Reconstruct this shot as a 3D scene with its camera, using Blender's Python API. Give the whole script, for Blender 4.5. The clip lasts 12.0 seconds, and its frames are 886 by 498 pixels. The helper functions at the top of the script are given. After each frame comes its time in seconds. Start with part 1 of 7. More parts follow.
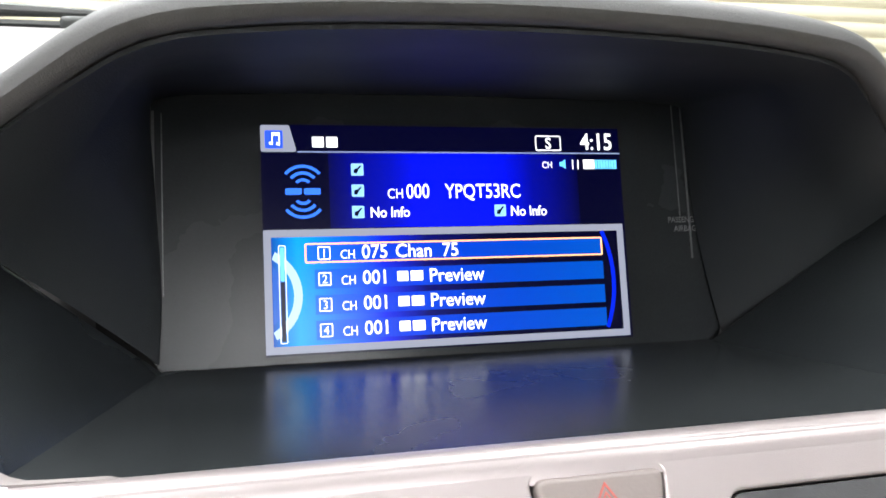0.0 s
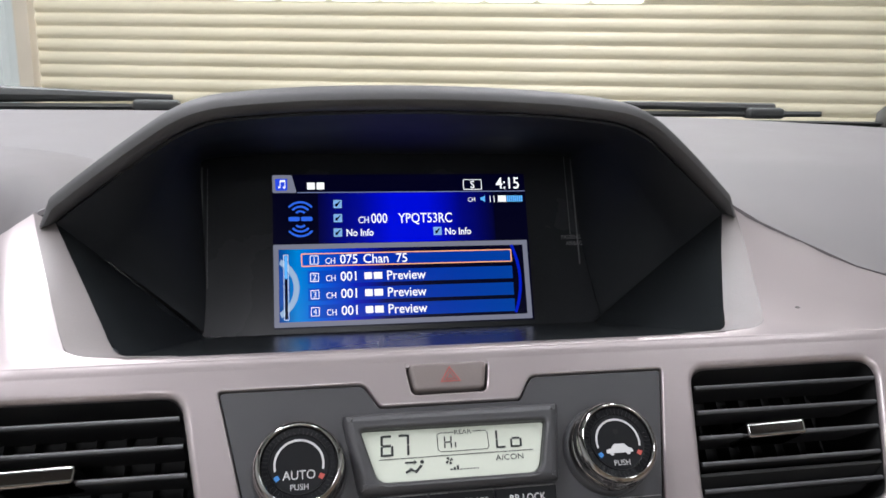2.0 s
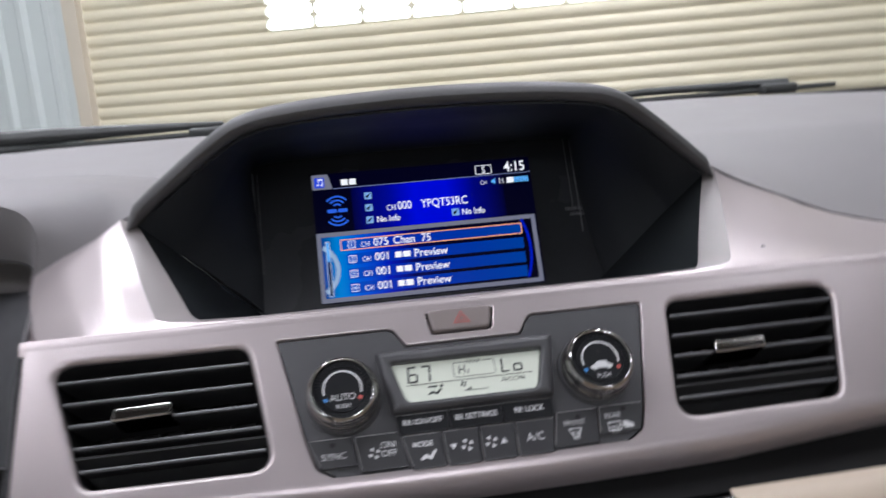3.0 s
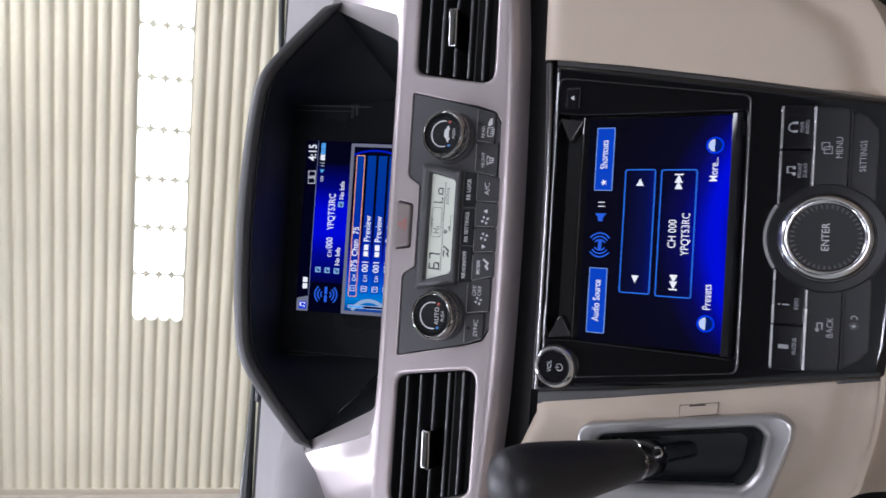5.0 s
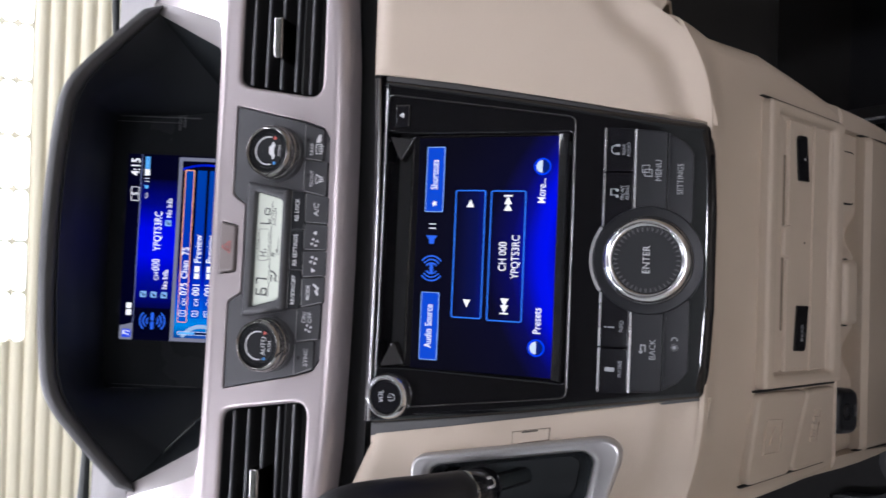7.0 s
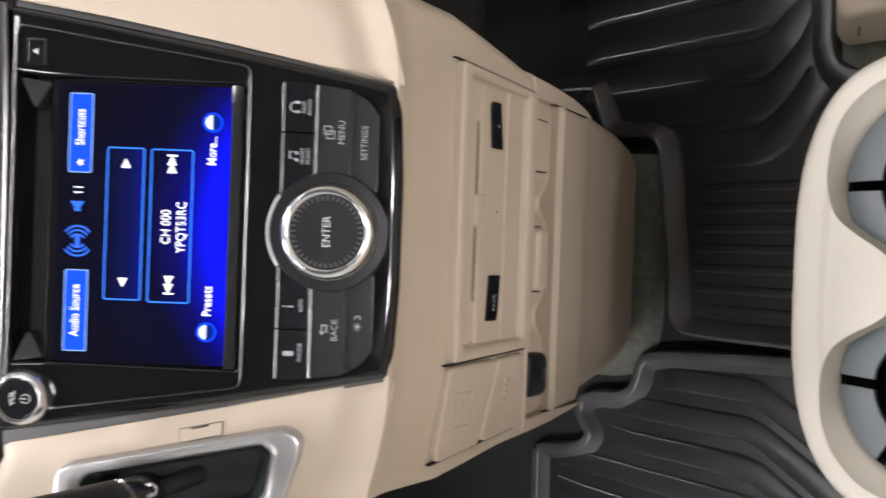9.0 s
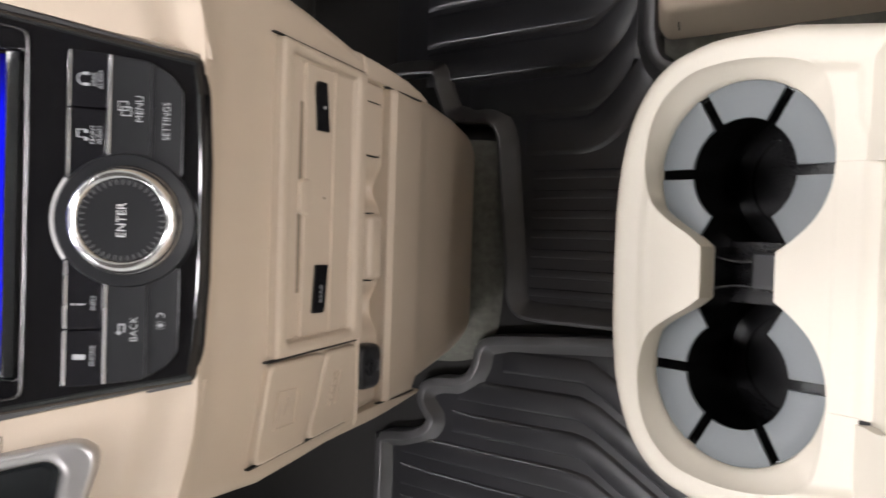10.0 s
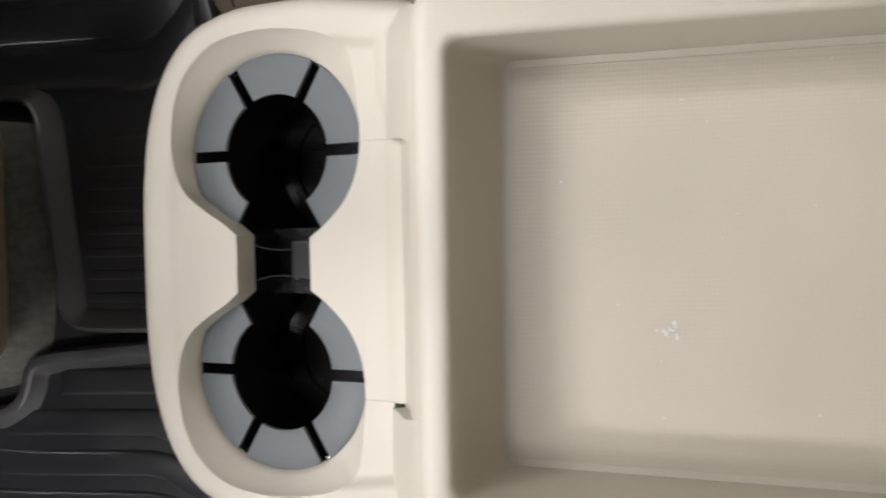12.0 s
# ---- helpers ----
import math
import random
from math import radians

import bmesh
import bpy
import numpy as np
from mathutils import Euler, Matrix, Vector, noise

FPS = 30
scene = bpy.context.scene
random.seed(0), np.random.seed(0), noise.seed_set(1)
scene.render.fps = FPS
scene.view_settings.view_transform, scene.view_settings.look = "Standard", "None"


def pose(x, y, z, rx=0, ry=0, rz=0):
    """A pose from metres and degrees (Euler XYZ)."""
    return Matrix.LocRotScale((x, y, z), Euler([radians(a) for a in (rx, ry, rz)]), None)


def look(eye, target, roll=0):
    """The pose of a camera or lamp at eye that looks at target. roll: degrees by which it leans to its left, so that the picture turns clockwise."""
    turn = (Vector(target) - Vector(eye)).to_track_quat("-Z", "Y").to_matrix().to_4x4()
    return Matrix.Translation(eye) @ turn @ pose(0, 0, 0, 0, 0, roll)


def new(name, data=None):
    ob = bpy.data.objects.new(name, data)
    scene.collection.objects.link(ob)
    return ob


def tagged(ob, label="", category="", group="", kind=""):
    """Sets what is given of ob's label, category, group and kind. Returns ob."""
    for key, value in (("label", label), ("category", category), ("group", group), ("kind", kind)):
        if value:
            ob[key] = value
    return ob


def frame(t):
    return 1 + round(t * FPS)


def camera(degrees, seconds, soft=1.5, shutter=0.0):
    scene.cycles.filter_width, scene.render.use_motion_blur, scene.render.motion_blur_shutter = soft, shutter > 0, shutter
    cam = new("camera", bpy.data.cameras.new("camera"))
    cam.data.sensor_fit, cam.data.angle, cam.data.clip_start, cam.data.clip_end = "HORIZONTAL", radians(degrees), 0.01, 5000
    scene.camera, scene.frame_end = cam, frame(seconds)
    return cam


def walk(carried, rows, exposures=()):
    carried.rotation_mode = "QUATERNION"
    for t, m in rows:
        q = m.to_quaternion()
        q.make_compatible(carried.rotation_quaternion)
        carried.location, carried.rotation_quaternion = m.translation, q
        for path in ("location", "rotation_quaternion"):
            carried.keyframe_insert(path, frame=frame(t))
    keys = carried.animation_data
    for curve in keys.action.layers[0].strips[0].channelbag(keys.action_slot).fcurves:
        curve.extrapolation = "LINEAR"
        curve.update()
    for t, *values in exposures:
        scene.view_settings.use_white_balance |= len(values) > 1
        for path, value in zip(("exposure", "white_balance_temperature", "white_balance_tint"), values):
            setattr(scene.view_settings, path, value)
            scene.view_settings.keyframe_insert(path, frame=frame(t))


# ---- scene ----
cam = camera(60.9, 12.0, shutter=0.5)
# seconds, eye, target, roll
PATH = [
    (0, (-0.0900, 0.0000, 0.9000), (0.1463, 0.9283, 0.6129), 2.71),
    (0.5, (-0.0853, -0.0309, 0.8998), (0.1405, 0.9107, 0.6501), 2.07),
    (1, (-0.0742, -0.0836, 0.9066), (0.1441, 0.8634, 0.6709), 1.20),
    (1.5, (-0.0697, -0.1394, 0.9143), (0.1298, 0.8149, 0.6917), 0.54),
    (2, (-0.0667, -0.1718, 0.9132), (0.1120, 0.7892, 0.7021), 1.00),
    (2.5, (-0.0619, -0.2099, 0.9115), (0.0851, 0.7590, 0.7122), 0.68),
    (3, (-0.0548, -0.2595, 0.9045), (0.0535, 0.7152, 0.7092), -4.37),
    (3.2, (-0.0527, -0.2832, 0.9097), (0.0247, 0.6916, 0.7004), -13.06),
    (4.8, (-0.0320, -0.4401, 0.8848), (-0.0155, 0.5368, 0.6718), -85.27),
    (5, (-0.0330, -0.4473, 0.8845), (-0.0103, 0.5266, 0.6587), -86.09),
    (5.5, (-0.0308, -0.4516, 0.8797), (-0.0039, 0.5140, 0.6213), -86.40),
    (6, (-0.0239, -0.4492, 0.8731), (0.0044, 0.5081, 0.5856), -86.51),
    (6.5, (-0.0175, -0.4430, 0.8608), (0.0142, 0.5001, 0.5296), -87.15),
    (6.7, (-0.0194, -0.4375, 0.8556), (0.0186, 0.4975, 0.5031), -86.88),
    (8.3, (-0.0083, -0.4155, 0.8066), (-0.0029, 0.4203, 0.2575), -87.22),
    (8.5, (-0.0081, -0.4132, 0.7994), (-0.0031, 0.3999, 0.2173), -87.36),
    (9, (-0.0063, -0.4088, 0.7827), (-0.0112, 0.3422, 0.1224), -88.19),
    (9.5, (-0.0057, -0.4057, 0.7686), (-0.0205, 0.2785, 0.0395), -89.04),
    (10, (-0.0032, -0.4062, 0.7543), (-0.0225, 0.2042, -0.0376), -89.61),
    (10.5, (-0.0034, -0.4070, 0.7396), (-0.0260, 0.1081, -0.1172), -91.16),
    (11, (-0.0027, -0.4130, 0.7189), (-0.0249, -0.0301, -0.2046), -93.48),
    (11.5, (-0.0036, -0.4183, 0.7054), (-0.0258, -0.1646, -0.2616), -95.76),
    (12, (-0.0035, -0.4258, 0.6921), (-0.0314, -0.2695, -0.2953), -101.16),
]
walk(cam, [(t, look(eye, target, roll)) for t, eye, target, roll in PATH],
     [(0, 1.35, 6450, 5), (0.7, 1.12, 6450, 5), (1.5, 0.5, 6350, 8), (2.5, 0.05, 6150, 11), (3.2, 0.03, 6050, 12), (5.5, -0.08, 5880, 15), (6.5, 0.12, 5880, 15),
      (8.5, 0.85, 6500, 10), (9.5, 1.12, 6500, 10), (10.2, 1.06, 6620, 11), (10.6, 0.90, 6650, 11), (11, 0.80, 6550, 9), (12, 0.74, 6500, 9)])

from mathutils.geometry import delaunay_2d_cdt

# ---- light and surroundings ----
world = bpy.data.worlds.new("sky")
scene.world = world
world.use_nodes = True
sky = world.node_tree.nodes.new("ShaderNodeTexSky")
sky.sky_type, sky.sun_disc, sky.sun_elevation, sky.sun_rotation = "NISHITA", False, radians(50), radians(200)
world.node_tree.nodes["Background"].inputs["Strength"].default_value = 0.15
world.node_tree.links.new(sky.outputs[0], world.node_tree.nodes["Background"].inputs["Color"])


def lamp(name, size_x, size_y, watts, where, aim, colour):
    data = bpy.data.lights.new(name, "AREA")
    data.shape, data.size, data.size_y, data.energy, data.color = "RECTANGLE", size_x, size_y, watts, colour
    ob = new(name, data)
    ob.matrix_world = look(where, aim)
    return ob


# unseen lamps added to light the cabin: x, y, watts tuned by brightness
ADDED_LAMPS = [(-1.4, 2.7, 88), (1.4, 2.7, 74), (-0.8, 0.9, 25), (0.8, 0.9, 25), (-1.9, -0.6, 66), (1.9, -0.6, 19), (-0.45, -5.3, 98), (0.45, -5.3, 98)]
for lx, ly, lw in ADDED_LAMPS:
    lamp("added_lamp_light", 0.35, 1.5, lw, (lx, ly, 3.28), (lx, ly, 0), (0.98, 0.95, 0.985))


# ---- materials ----
def shader(name, base, rough=0.5, metal=0.0, grain=0.0, grain_scale=900.0, vary=0.06, blot=14.0, spec=0.5, coat=0.0,
           rough_vary=0.06, emit=None, power=0.0):
    """Base colour with blotches and fine grain, roughness that wanders, and a bump of grain_scale per metre."""
    m = bpy.data.materials.new(name)
    m.use_nodes = True
    n, l = m.node_tree.nodes, m.node_tree.links
    b = n["Principled BSDF"]
    co = n.new("ShaderNodeTexCoord")
    big, fine = n.new("ShaderNodeTexNoise"), n.new("ShaderNodeTexNoise")
    big.inputs["Scale"].default_value, big.inputs["Detail"].default_value = blot, 5
    fine.inputs["Scale"].default_value, fine.inputs["Detail"].default_value = grain_scale, 2
    l.new(co.outputs["Object"], big.inputs["Vector"])
    l.new(co.outputs["Object"], fine.inputs["Vector"])
    both = n.new("ShaderNodeMath")
    both.operation = "MULTIPLY_ADD"
    l.new(fine.outputs["Fac"], both.inputs[0])
    both.inputs[1].default_value = 0.45
    l.new(big.outputs["Fac"], both.inputs[2])
    ramp = n.new("ShaderNodeMapRange")
    ramp.inputs["From Min"].default_value, ramp.inputs["From Max"].default_value = 0.45, 1.0
    ramp.inputs["To Min"].default_value, ramp.inputs["To Max"].default_value = 1 - vary, 1 + vary
    l.new(both.outputs[0], ramp.inputs["Value"])
    mix = n.new("ShaderNodeMixRGB")
    mix.blend_type = "MULTIPLY"
    mix.inputs["Fac"].default_value = 1
    mix.inputs["Color1"].default_value = (*base, 1)
    l.new(ramp.outputs[0], mix.inputs["Color2"])
    l.new(mix.outputs[0], b.inputs["Base Color"])
    rr = n.new("ShaderNodeMapRange")
    rr.inputs["From Min"].default_value, rr.inputs["From Max"].default_value = 0.3, 0.7
    rr.inputs["To Min"].default_value, rr.inputs["To Max"].default_value = max(0.02, rough - rough_vary), min(1, rough + rough_vary)
    l.new(big.outputs["Fac"], rr.inputs["Value"])
    l.new(rr.outputs[0], b.inputs["Roughness"])
    b.inputs["Metallic"].default_value = metal
    b.inputs["Specular IOR Level"].default_value = spec
    b.inputs["Coat Weight"].default_value = coat
    b.inputs["Coat Roughness"].default_value = 0.08
    if grain:
        bump = n.new("ShaderNodeBump")
        bump.inputs["Strength"].default_value, bump.inputs["Distance"].default_value = grain, 0.0004
        l.new(fine.outputs["Fac"], bump.inputs["Height"])
        l.new(bump.outputs[0], b.inputs["Normal"])
    if emit:
        b.inputs["Emission Color"].default_value = (*emit, 1)
        b.inputs["Emission Strength"].default_value = power
    return m


def lit(name, colour, power=1.0):
    """A lit piece of a screen, under smooth plastic."""
    m = bpy.data.materials.new(name)
    m.use_nodes = True
    b = m.node_tree.nodes["Principled BSDF"]
    b.inputs["Base Color"].default_value = (0.004, 0.004, 0.006, 1)
    b.inputs["Roughness"].default_value = 0.22
    b.inputs["Specular IOR Level"].default_value = 0.06
    b.inputs["Emission Color"].default_value = (*colour, 1)
    b.inputs["Emission Strength"].default_value = power
    return m


def lit_ramp(name, axis, lo, hi, stops, power=1.0, bow=0.0):
    """A lit field whose colour runs along the object's x (0), y (1) or z (2) from lo to hi; bow bends it by the square of x."""
    m = lit(name, (1, 1, 1), power)
    n, l = m.node_tree.nodes, m.node_tree.links
    co, sep, mr, cr = (n.new("ShaderNode" + k) for k in ("TexCoord", "SeparateXYZ", "MapRange", "ValToRGB"))
    mr.inputs["From Min"].default_value, mr.inputs["From Max"].default_value = lo, hi
    l.new(co.outputs["Object"], sep.inputs[0])
    bent, square = n.new("ShaderNodeMath"), n.new("ShaderNodeMath")
    square.operation, bent.operation, bent.inputs[1].default_value = "MULTIPLY", "MULTIPLY_ADD", bow
    l.new(sep.outputs[0], square.inputs[0])
    l.new(sep.outputs[0], square.inputs[1])
    l.new(square.outputs[0], bent.inputs[0])
    l.new(sep.outputs[axis], bent.inputs[2])
    l.new(bent.outputs[0], mr.inputs["Value"])
    l.new(mr.outputs[0], cr.inputs["Fac"])
    while len(cr.color_ramp.elements) < len(stops):
        cr.color_ramp.elements.new(0.5)
    for e, (p, c) in zip(cr.color_ramp.elements, stops):
        e.position, e.color = p, (*c, 1)
    l.new(cr.outputs[0], m.node_tree.nodes["Principled BSDF"].inputs["Emission Color"])
    return m


DASH = shader("grey_soft_plastic", (0.175, 0.165, 0.166), 0.62, grain=0.5, grain_scale=1400, vary=0.08)
CHAR = shader("charcoal_plastic", (0.080, 0.079, 0.079), 0.58, grain=0.4, grain_scale=1600, vary=0.12)
FLOORP = shader("black_satin_plastic", (0.022, 0.025, 0.026), 0.24, grain=0.12, grain_scale=1200, vary=0.15, rough_vary=0.05)
SILVER = shader("satin_taupe_silver", (0.437, 0.388, 0.386), 0.36, metal=0.55, grain=0.08, grain_scale=3000, vary=0.03, rough_vary=0.03)
TAUPE = shader("taupe_plastic", (0.205, 0.182, 0.176), 0.5, grain=0.2, vary=0.06)
LINING = shader("black_hood_lining", (0.021, 0.023, 0.0255), 0.62, spec=0.3, grain=0.4, grain_scale=1600, vary=0.1)
CLIM = shader("dark_grey_panel", (0.055, 0.055, 0.058), 0.42, grain=0.3, grain_scale=2200, vary=0.08)
GLOSS = shader("piano_black", (0.006, 0.006, 0.007), 0.06, spec=0.6, vary=0.1, rough_vary=0.03)
DARKGLASS = shader("dark_glass", (0.019, 0.0205, 0.0225), 0.26, spec=0.12, vary=0.2, rough_vary=0.03)
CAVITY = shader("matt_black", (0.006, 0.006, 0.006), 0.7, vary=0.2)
LOUVRE_GLINT = shader("lightened_vent_edge", (0.062, 0.062, 0.066), 0.34, grain=0.1, vary=0.15)
CHROME = shader("chrome", (0.80, 0.79, 0.79), 0.17, metal=1.0, vary=0.04, rough_vary=0.04)
DKCHROME = shader("dark_chrome", (0.40, 0.385, 0.375), 0.10, metal=1.0, vary=0.05, rough_vary=0.04)
BEIGE = shader("beige_plastic", (0.506, 0.422, 0.328), 0.52, grain=0.45, grain_scale=1700, vary=0.05, blot=9)
BEIGE2 = shader("light_beige_plastic", (0.555, 0.517, 0.440), 0.50, grain=0.3, grain_scale=1900, vary=0.04, blot=8)
BEIGE_SEAT = shader("beige_leather", (0.44, 0.37, 0.29), 0.55, grain=0.7, grain_scale=700, vary=0.07)
RUBBER = shader("black_rubber", (0.015, 0.0150, 0.0168), 0.32, spec=0.7, grain=0.08, grain_scale=2600, vary=0.12, blot=12, rough_vary=0.04)
# one carpet in two tones: near black for shaded floor, lighter where lit
CARPET = shader("shaded_grey_carpet", (0.013, 0.0125, 0.012), 0.95, grain=1.0, grain_scale=1500, vary=0.4, blot=120)
TUNNEL = shader("lit_grey_carpet", (0.118, 0.118, 0.100), 0.95, grain=1.0, grain_scale=1500, vary=0.35, blot=120)
# mat rubber lightened for the rims, where light catches their slope
RIM_LIT = shader("rim_highlight_rubber", (0.046, 0.045, 0.046), 0.36, spec=0.7, grain=0.2, grain_scale=2200, vary=0.35, blot=24, rough_vary=0.08)
FLAP = shader("grey_rubber", (0.106, 0.120, 0.126), 0.5, grain=0.15, vary=0.07)
WELL = shader("black_cup_plastic", (0.014, 0.014, 0.015), 0.20, vary=0.2)
LEATHER = shader("black_leather", (0.011, 0.011, 0.012), 0.45, grain=0.6, grain_scale=900, vary=0.15)
KEY = shader("key_plastic", (0.012, 0.0125, 0.014), 0.36, spec=0.25, grain=0.2, grain_scale=2400, vary=0.08)
KEYGLOSS = shader("gloss_key", (0.010, 0.010, 0.012), 0.12, vary=0.1)
CLIMKEY = shader("grey_key_plastic", (0.030, 0.030, 0.032), 0.40, grain=0.25, grain_scale=2400, vary=0.08)
# pale strips that paint the highlights on the climate keys' bevels
KEYGLINT = shader("painted_key_highlight", (0.34, 0.335, 0.33), 0.30, metal=0.5, vary=0.2)
INK = shader("white_print", (0.62, 0.62, 0.62), 0.5, vary=0.03)
INKDIM = shader("grey_print", (0.16, 0.16, 0.165), 0.5, vary=0.03)
INKRED = shader("red_print", (0.50, 0.09, 0.07), 0.5, vary=0.03)
INKBLUE = shader("blue_print", (0.05, 0.22, 0.55), 0.5, vary=0.03)
LCDINK = shader("lcd_segment", (0.03, 0.035, 0.035), 0.4, vary=0.03)
LCD = shader("lcd_glass", (0.55, 0.58, 0.50), 0.2, vary=0.03, emit=(0.62, 0.66, 0.56), power=0.18)
SHUTTER = shader("cream_painted_slat", (0.68, 0.61, 0.455), 0.5, grain=0.1, grain_scale=60, vary=0.06, blot=3)
WALLM = shader("pale_corrugated_sheet", (0.60, 0.63, 0.62), 0.5, vary=0.06, blot=2)
JAMB = shader("cream_painted_steel", (0.58, 0.50, 0.40), 0.5, vary=0.08, blot=5)
CONCRETE = shader("grey_concrete", (0.30, 0.29, 0.27), 0.8, grain=0.4, grain_scale=200, vary=0.15, blot=3)
# beige cloth darkened so that gloss parts mirror an unlit roof
HEADLINER = shader("darkened_headliner", (0.10, 0.094, 0.086), 0.9, grain=0.4, vary=0.05)
L_WHITE = lit("screen_white", (1.0, 1.0, 1.0), 0.9)
L_LINE = lit("screen_line", (0.25, 0.30, 0.55), 0.6)
L_GREY = lit("screen_grey", (0.30, 0.31, 0.40), 0.55)
L_ORANGE = lit("screen_orange", (0.95, 0.42, 0.22), 0.9)
L_CYAN = lit("screen_cyan", (0.12, 0.45, 0.95), 0.9)
L_ROW = lit("screen_row", (0.004, 0.06, 0.55), 0.9)
L_LOGO = lit("screen_logo", (0.03, 0.13, 0.75), 0.9)
L_DARK = lit("screen_dark", (0.0, 0.0, 0.012), 0.6)
L_BOX = lit("screen_box_outline", (0.03, 0.17, 0.80), 1.0)


# ---- shapes ----
def base(deg, y, z, x=0.0):
    """Frame of a leaning face: u across, v up the face, w out of it; deg is its lean from upright."""
    a = radians(deg)
    s, c = math.sin(a), math.cos(a)
    return Matrix(((1, 0, 0, x), (0, s, -c, y), (0, c, s, z), (0, 0, 0, 1)))


def thing(name, where, label, category, group="", kind=""):
    ob = new(name)
    ob.empty_display_size = 0.02
    ob.location = where
    return tagged(ob, label, category, group, kind)


def anchor(ob):
    """Where the origin of a thing or part lies in the world."""
    loc = Vector(ob.location)
    if ob.parent:
        return anchor(ob.parent) + ob.matrix_parent_inverse.translation + loc
    return loc


def part(name, bm, mat, parent=None, label="", smooth=True, m=None):
    """Links a bmesh as one mesh object under a thing or a part."""
    if m is not None:
        bmesh.ops.transform(bm, matrix=m, verts=bm.verts)
    bmesh.ops.recalc_face_normals(bm, faces=bm.faces)
    me = bpy.data.meshes.new(name)
    bm.to_mesh(me)
    bm.free()
    me.materials.append(mat)
    if smooth:
        for p in me.polygons:
            p.use_smooth = True
        me.set_sharp_from_angle(angle=radians(38))
    ob = new(name, me)
    sizes = sorted(p.area for p in me.polygons)
    if smooth and sizes[-1] > 20 * sizes[len(sizes) // 2]:
        # keeps broad flat faces flat beside their rounded edges
        mod = ob.modifiers.new("flat_faces", "WEIGHTED_NORMAL")
        mod.keep_sharp = True
    if parent is not None:
        ob.parent = parent
        ob.matrix_parent_inverse = Matrix.Translation(-anchor(parent))
    if label:
        ob["label"] = label
    return ob


def rounded(pts, r, seg=5):
    """A closed outline with its corners rounded; r is one radius or one for each corner."""
    rs = r if isinstance(r, (list, tuple)) else [r] * len(pts)
    out, n = [], len(pts)
    for i, p in enumerate(pts):
        p, a, b = Vector(p), Vector(pts[i - 1]), Vector(pts[(i + 1) % n])
        if rs[i] <= 0:
            out.append(tuple(p))
            continue
        da, db = (a - p), (b - p)
        half = da.angle(db) / 2
        d = min(rs[i] / max(math.tan(half), 1e-3), da.length * 0.49, db.length * 0.49)
        s, e = p + da.normalized() * d, p + db.normalized() * d
        for k in range(seg + 1):
            t = k / seg
            out.append(tuple((1 - t) ** 2 * s + 2 * t * (1 - t) * p + t * t * e))
    return out


def flowing(pts, n=6):
    """A closed smooth curve through the points."""
    out, c = [], len(pts)
    for i in range(c):
        p0, p1, p2, p3 = (Vector(pts[(i + k) % c]) for k in (-1, 0, 1, 2))
        for k in range(n):
            t = k / n
            out.append(tuple(0.5 * (2 * p1 + (p2 - p0) * t + (2 * p0 - 5 * p1 + 4 * p2 - p3) * t * t + (3 * p1 - p0 - 3 * p2 + p3) * t ** 3)))
    return out


def flow3(pts, n=3):
    """A smooth open run of 3D points through those given."""
    out, c = [], len(pts)
    for i in range(c - 1):
        p0, p1, p2, p3 = (Vector(pts[min(max(i + k, 0), c - 1)]) for k in (-1, 0, 1, 2))
        for k in range(n):
            t = k / n
            out.append(tuple(0.5 * (2 * p1 + (p2 - p0) * t + (2 * p0 - 5 * p1 + 4 * p2 - p3) * t * t + (3 * p1 - p0 - 3 * p2 + p3) * t ** 3)))
    return out + [tuple(pts[-1])]


def smooth_path(pts, n=4):
    return [(x, y) for x, y, z in flow3([(x, y, 0.0) for x, y in pts], n)]


def rect(x0, y0, x1, y1, r=0.0, seg=4):
    pts = [(x0, y0), (x1, y0), (x1, y1), (x0, y1)]
    return rounded(pts, r, seg) if r else pts


def circle(cx, cy, r, n=40, ry=None):
    return [(cx + r * math.cos(2 * math.pi * k / n), cy + (ry or r) * math.sin(2 * math.pi * k / n)) for k in range(n)]


def area(loop):
    return sum(a[0] * b[1] - b[0] * a[1] for a, b in zip(loop, loop[1:] + loop[:1])) / 2


def shifted(loop, d):
    """The outline moved by d to its left."""
    out, n = [], len(loop)
    for i, p in enumerate(loop):
        a, b = Vector(loop[i - 1]), Vector(loop[(i + 1) % n])
        p = Vector(p)
        n1 = (p - a).normalized() if (p - a).length > 1e-9 else (b - p).normalized()
        n2 = (b - p).normalized() if (b - p).length > 1e-9 else n1
        m1, m2 = Vector((-n1.y, n1.x)), Vector((-n2.y, n2.x))
        mm = (m1 + m2)
        mm = mm.normalized() if mm.length > 1e-6 else m1
        k = d / max(0.5, mm.dot(m1))
        out.append((p.x + mm.x * k, p.y + mm.y * k))
    return out


def within(x, y, loop):
    """Whether the point lies inside the outline."""
    hit = False
    for (ax, ay), (bx, by) in zip(loop, loop[1:] + loop[:1]):
        if (ay > y) != (by > y) and x < (bx - ax) * (y - ay) / (by - ay) + ax:
            hit = not hit
    return hit


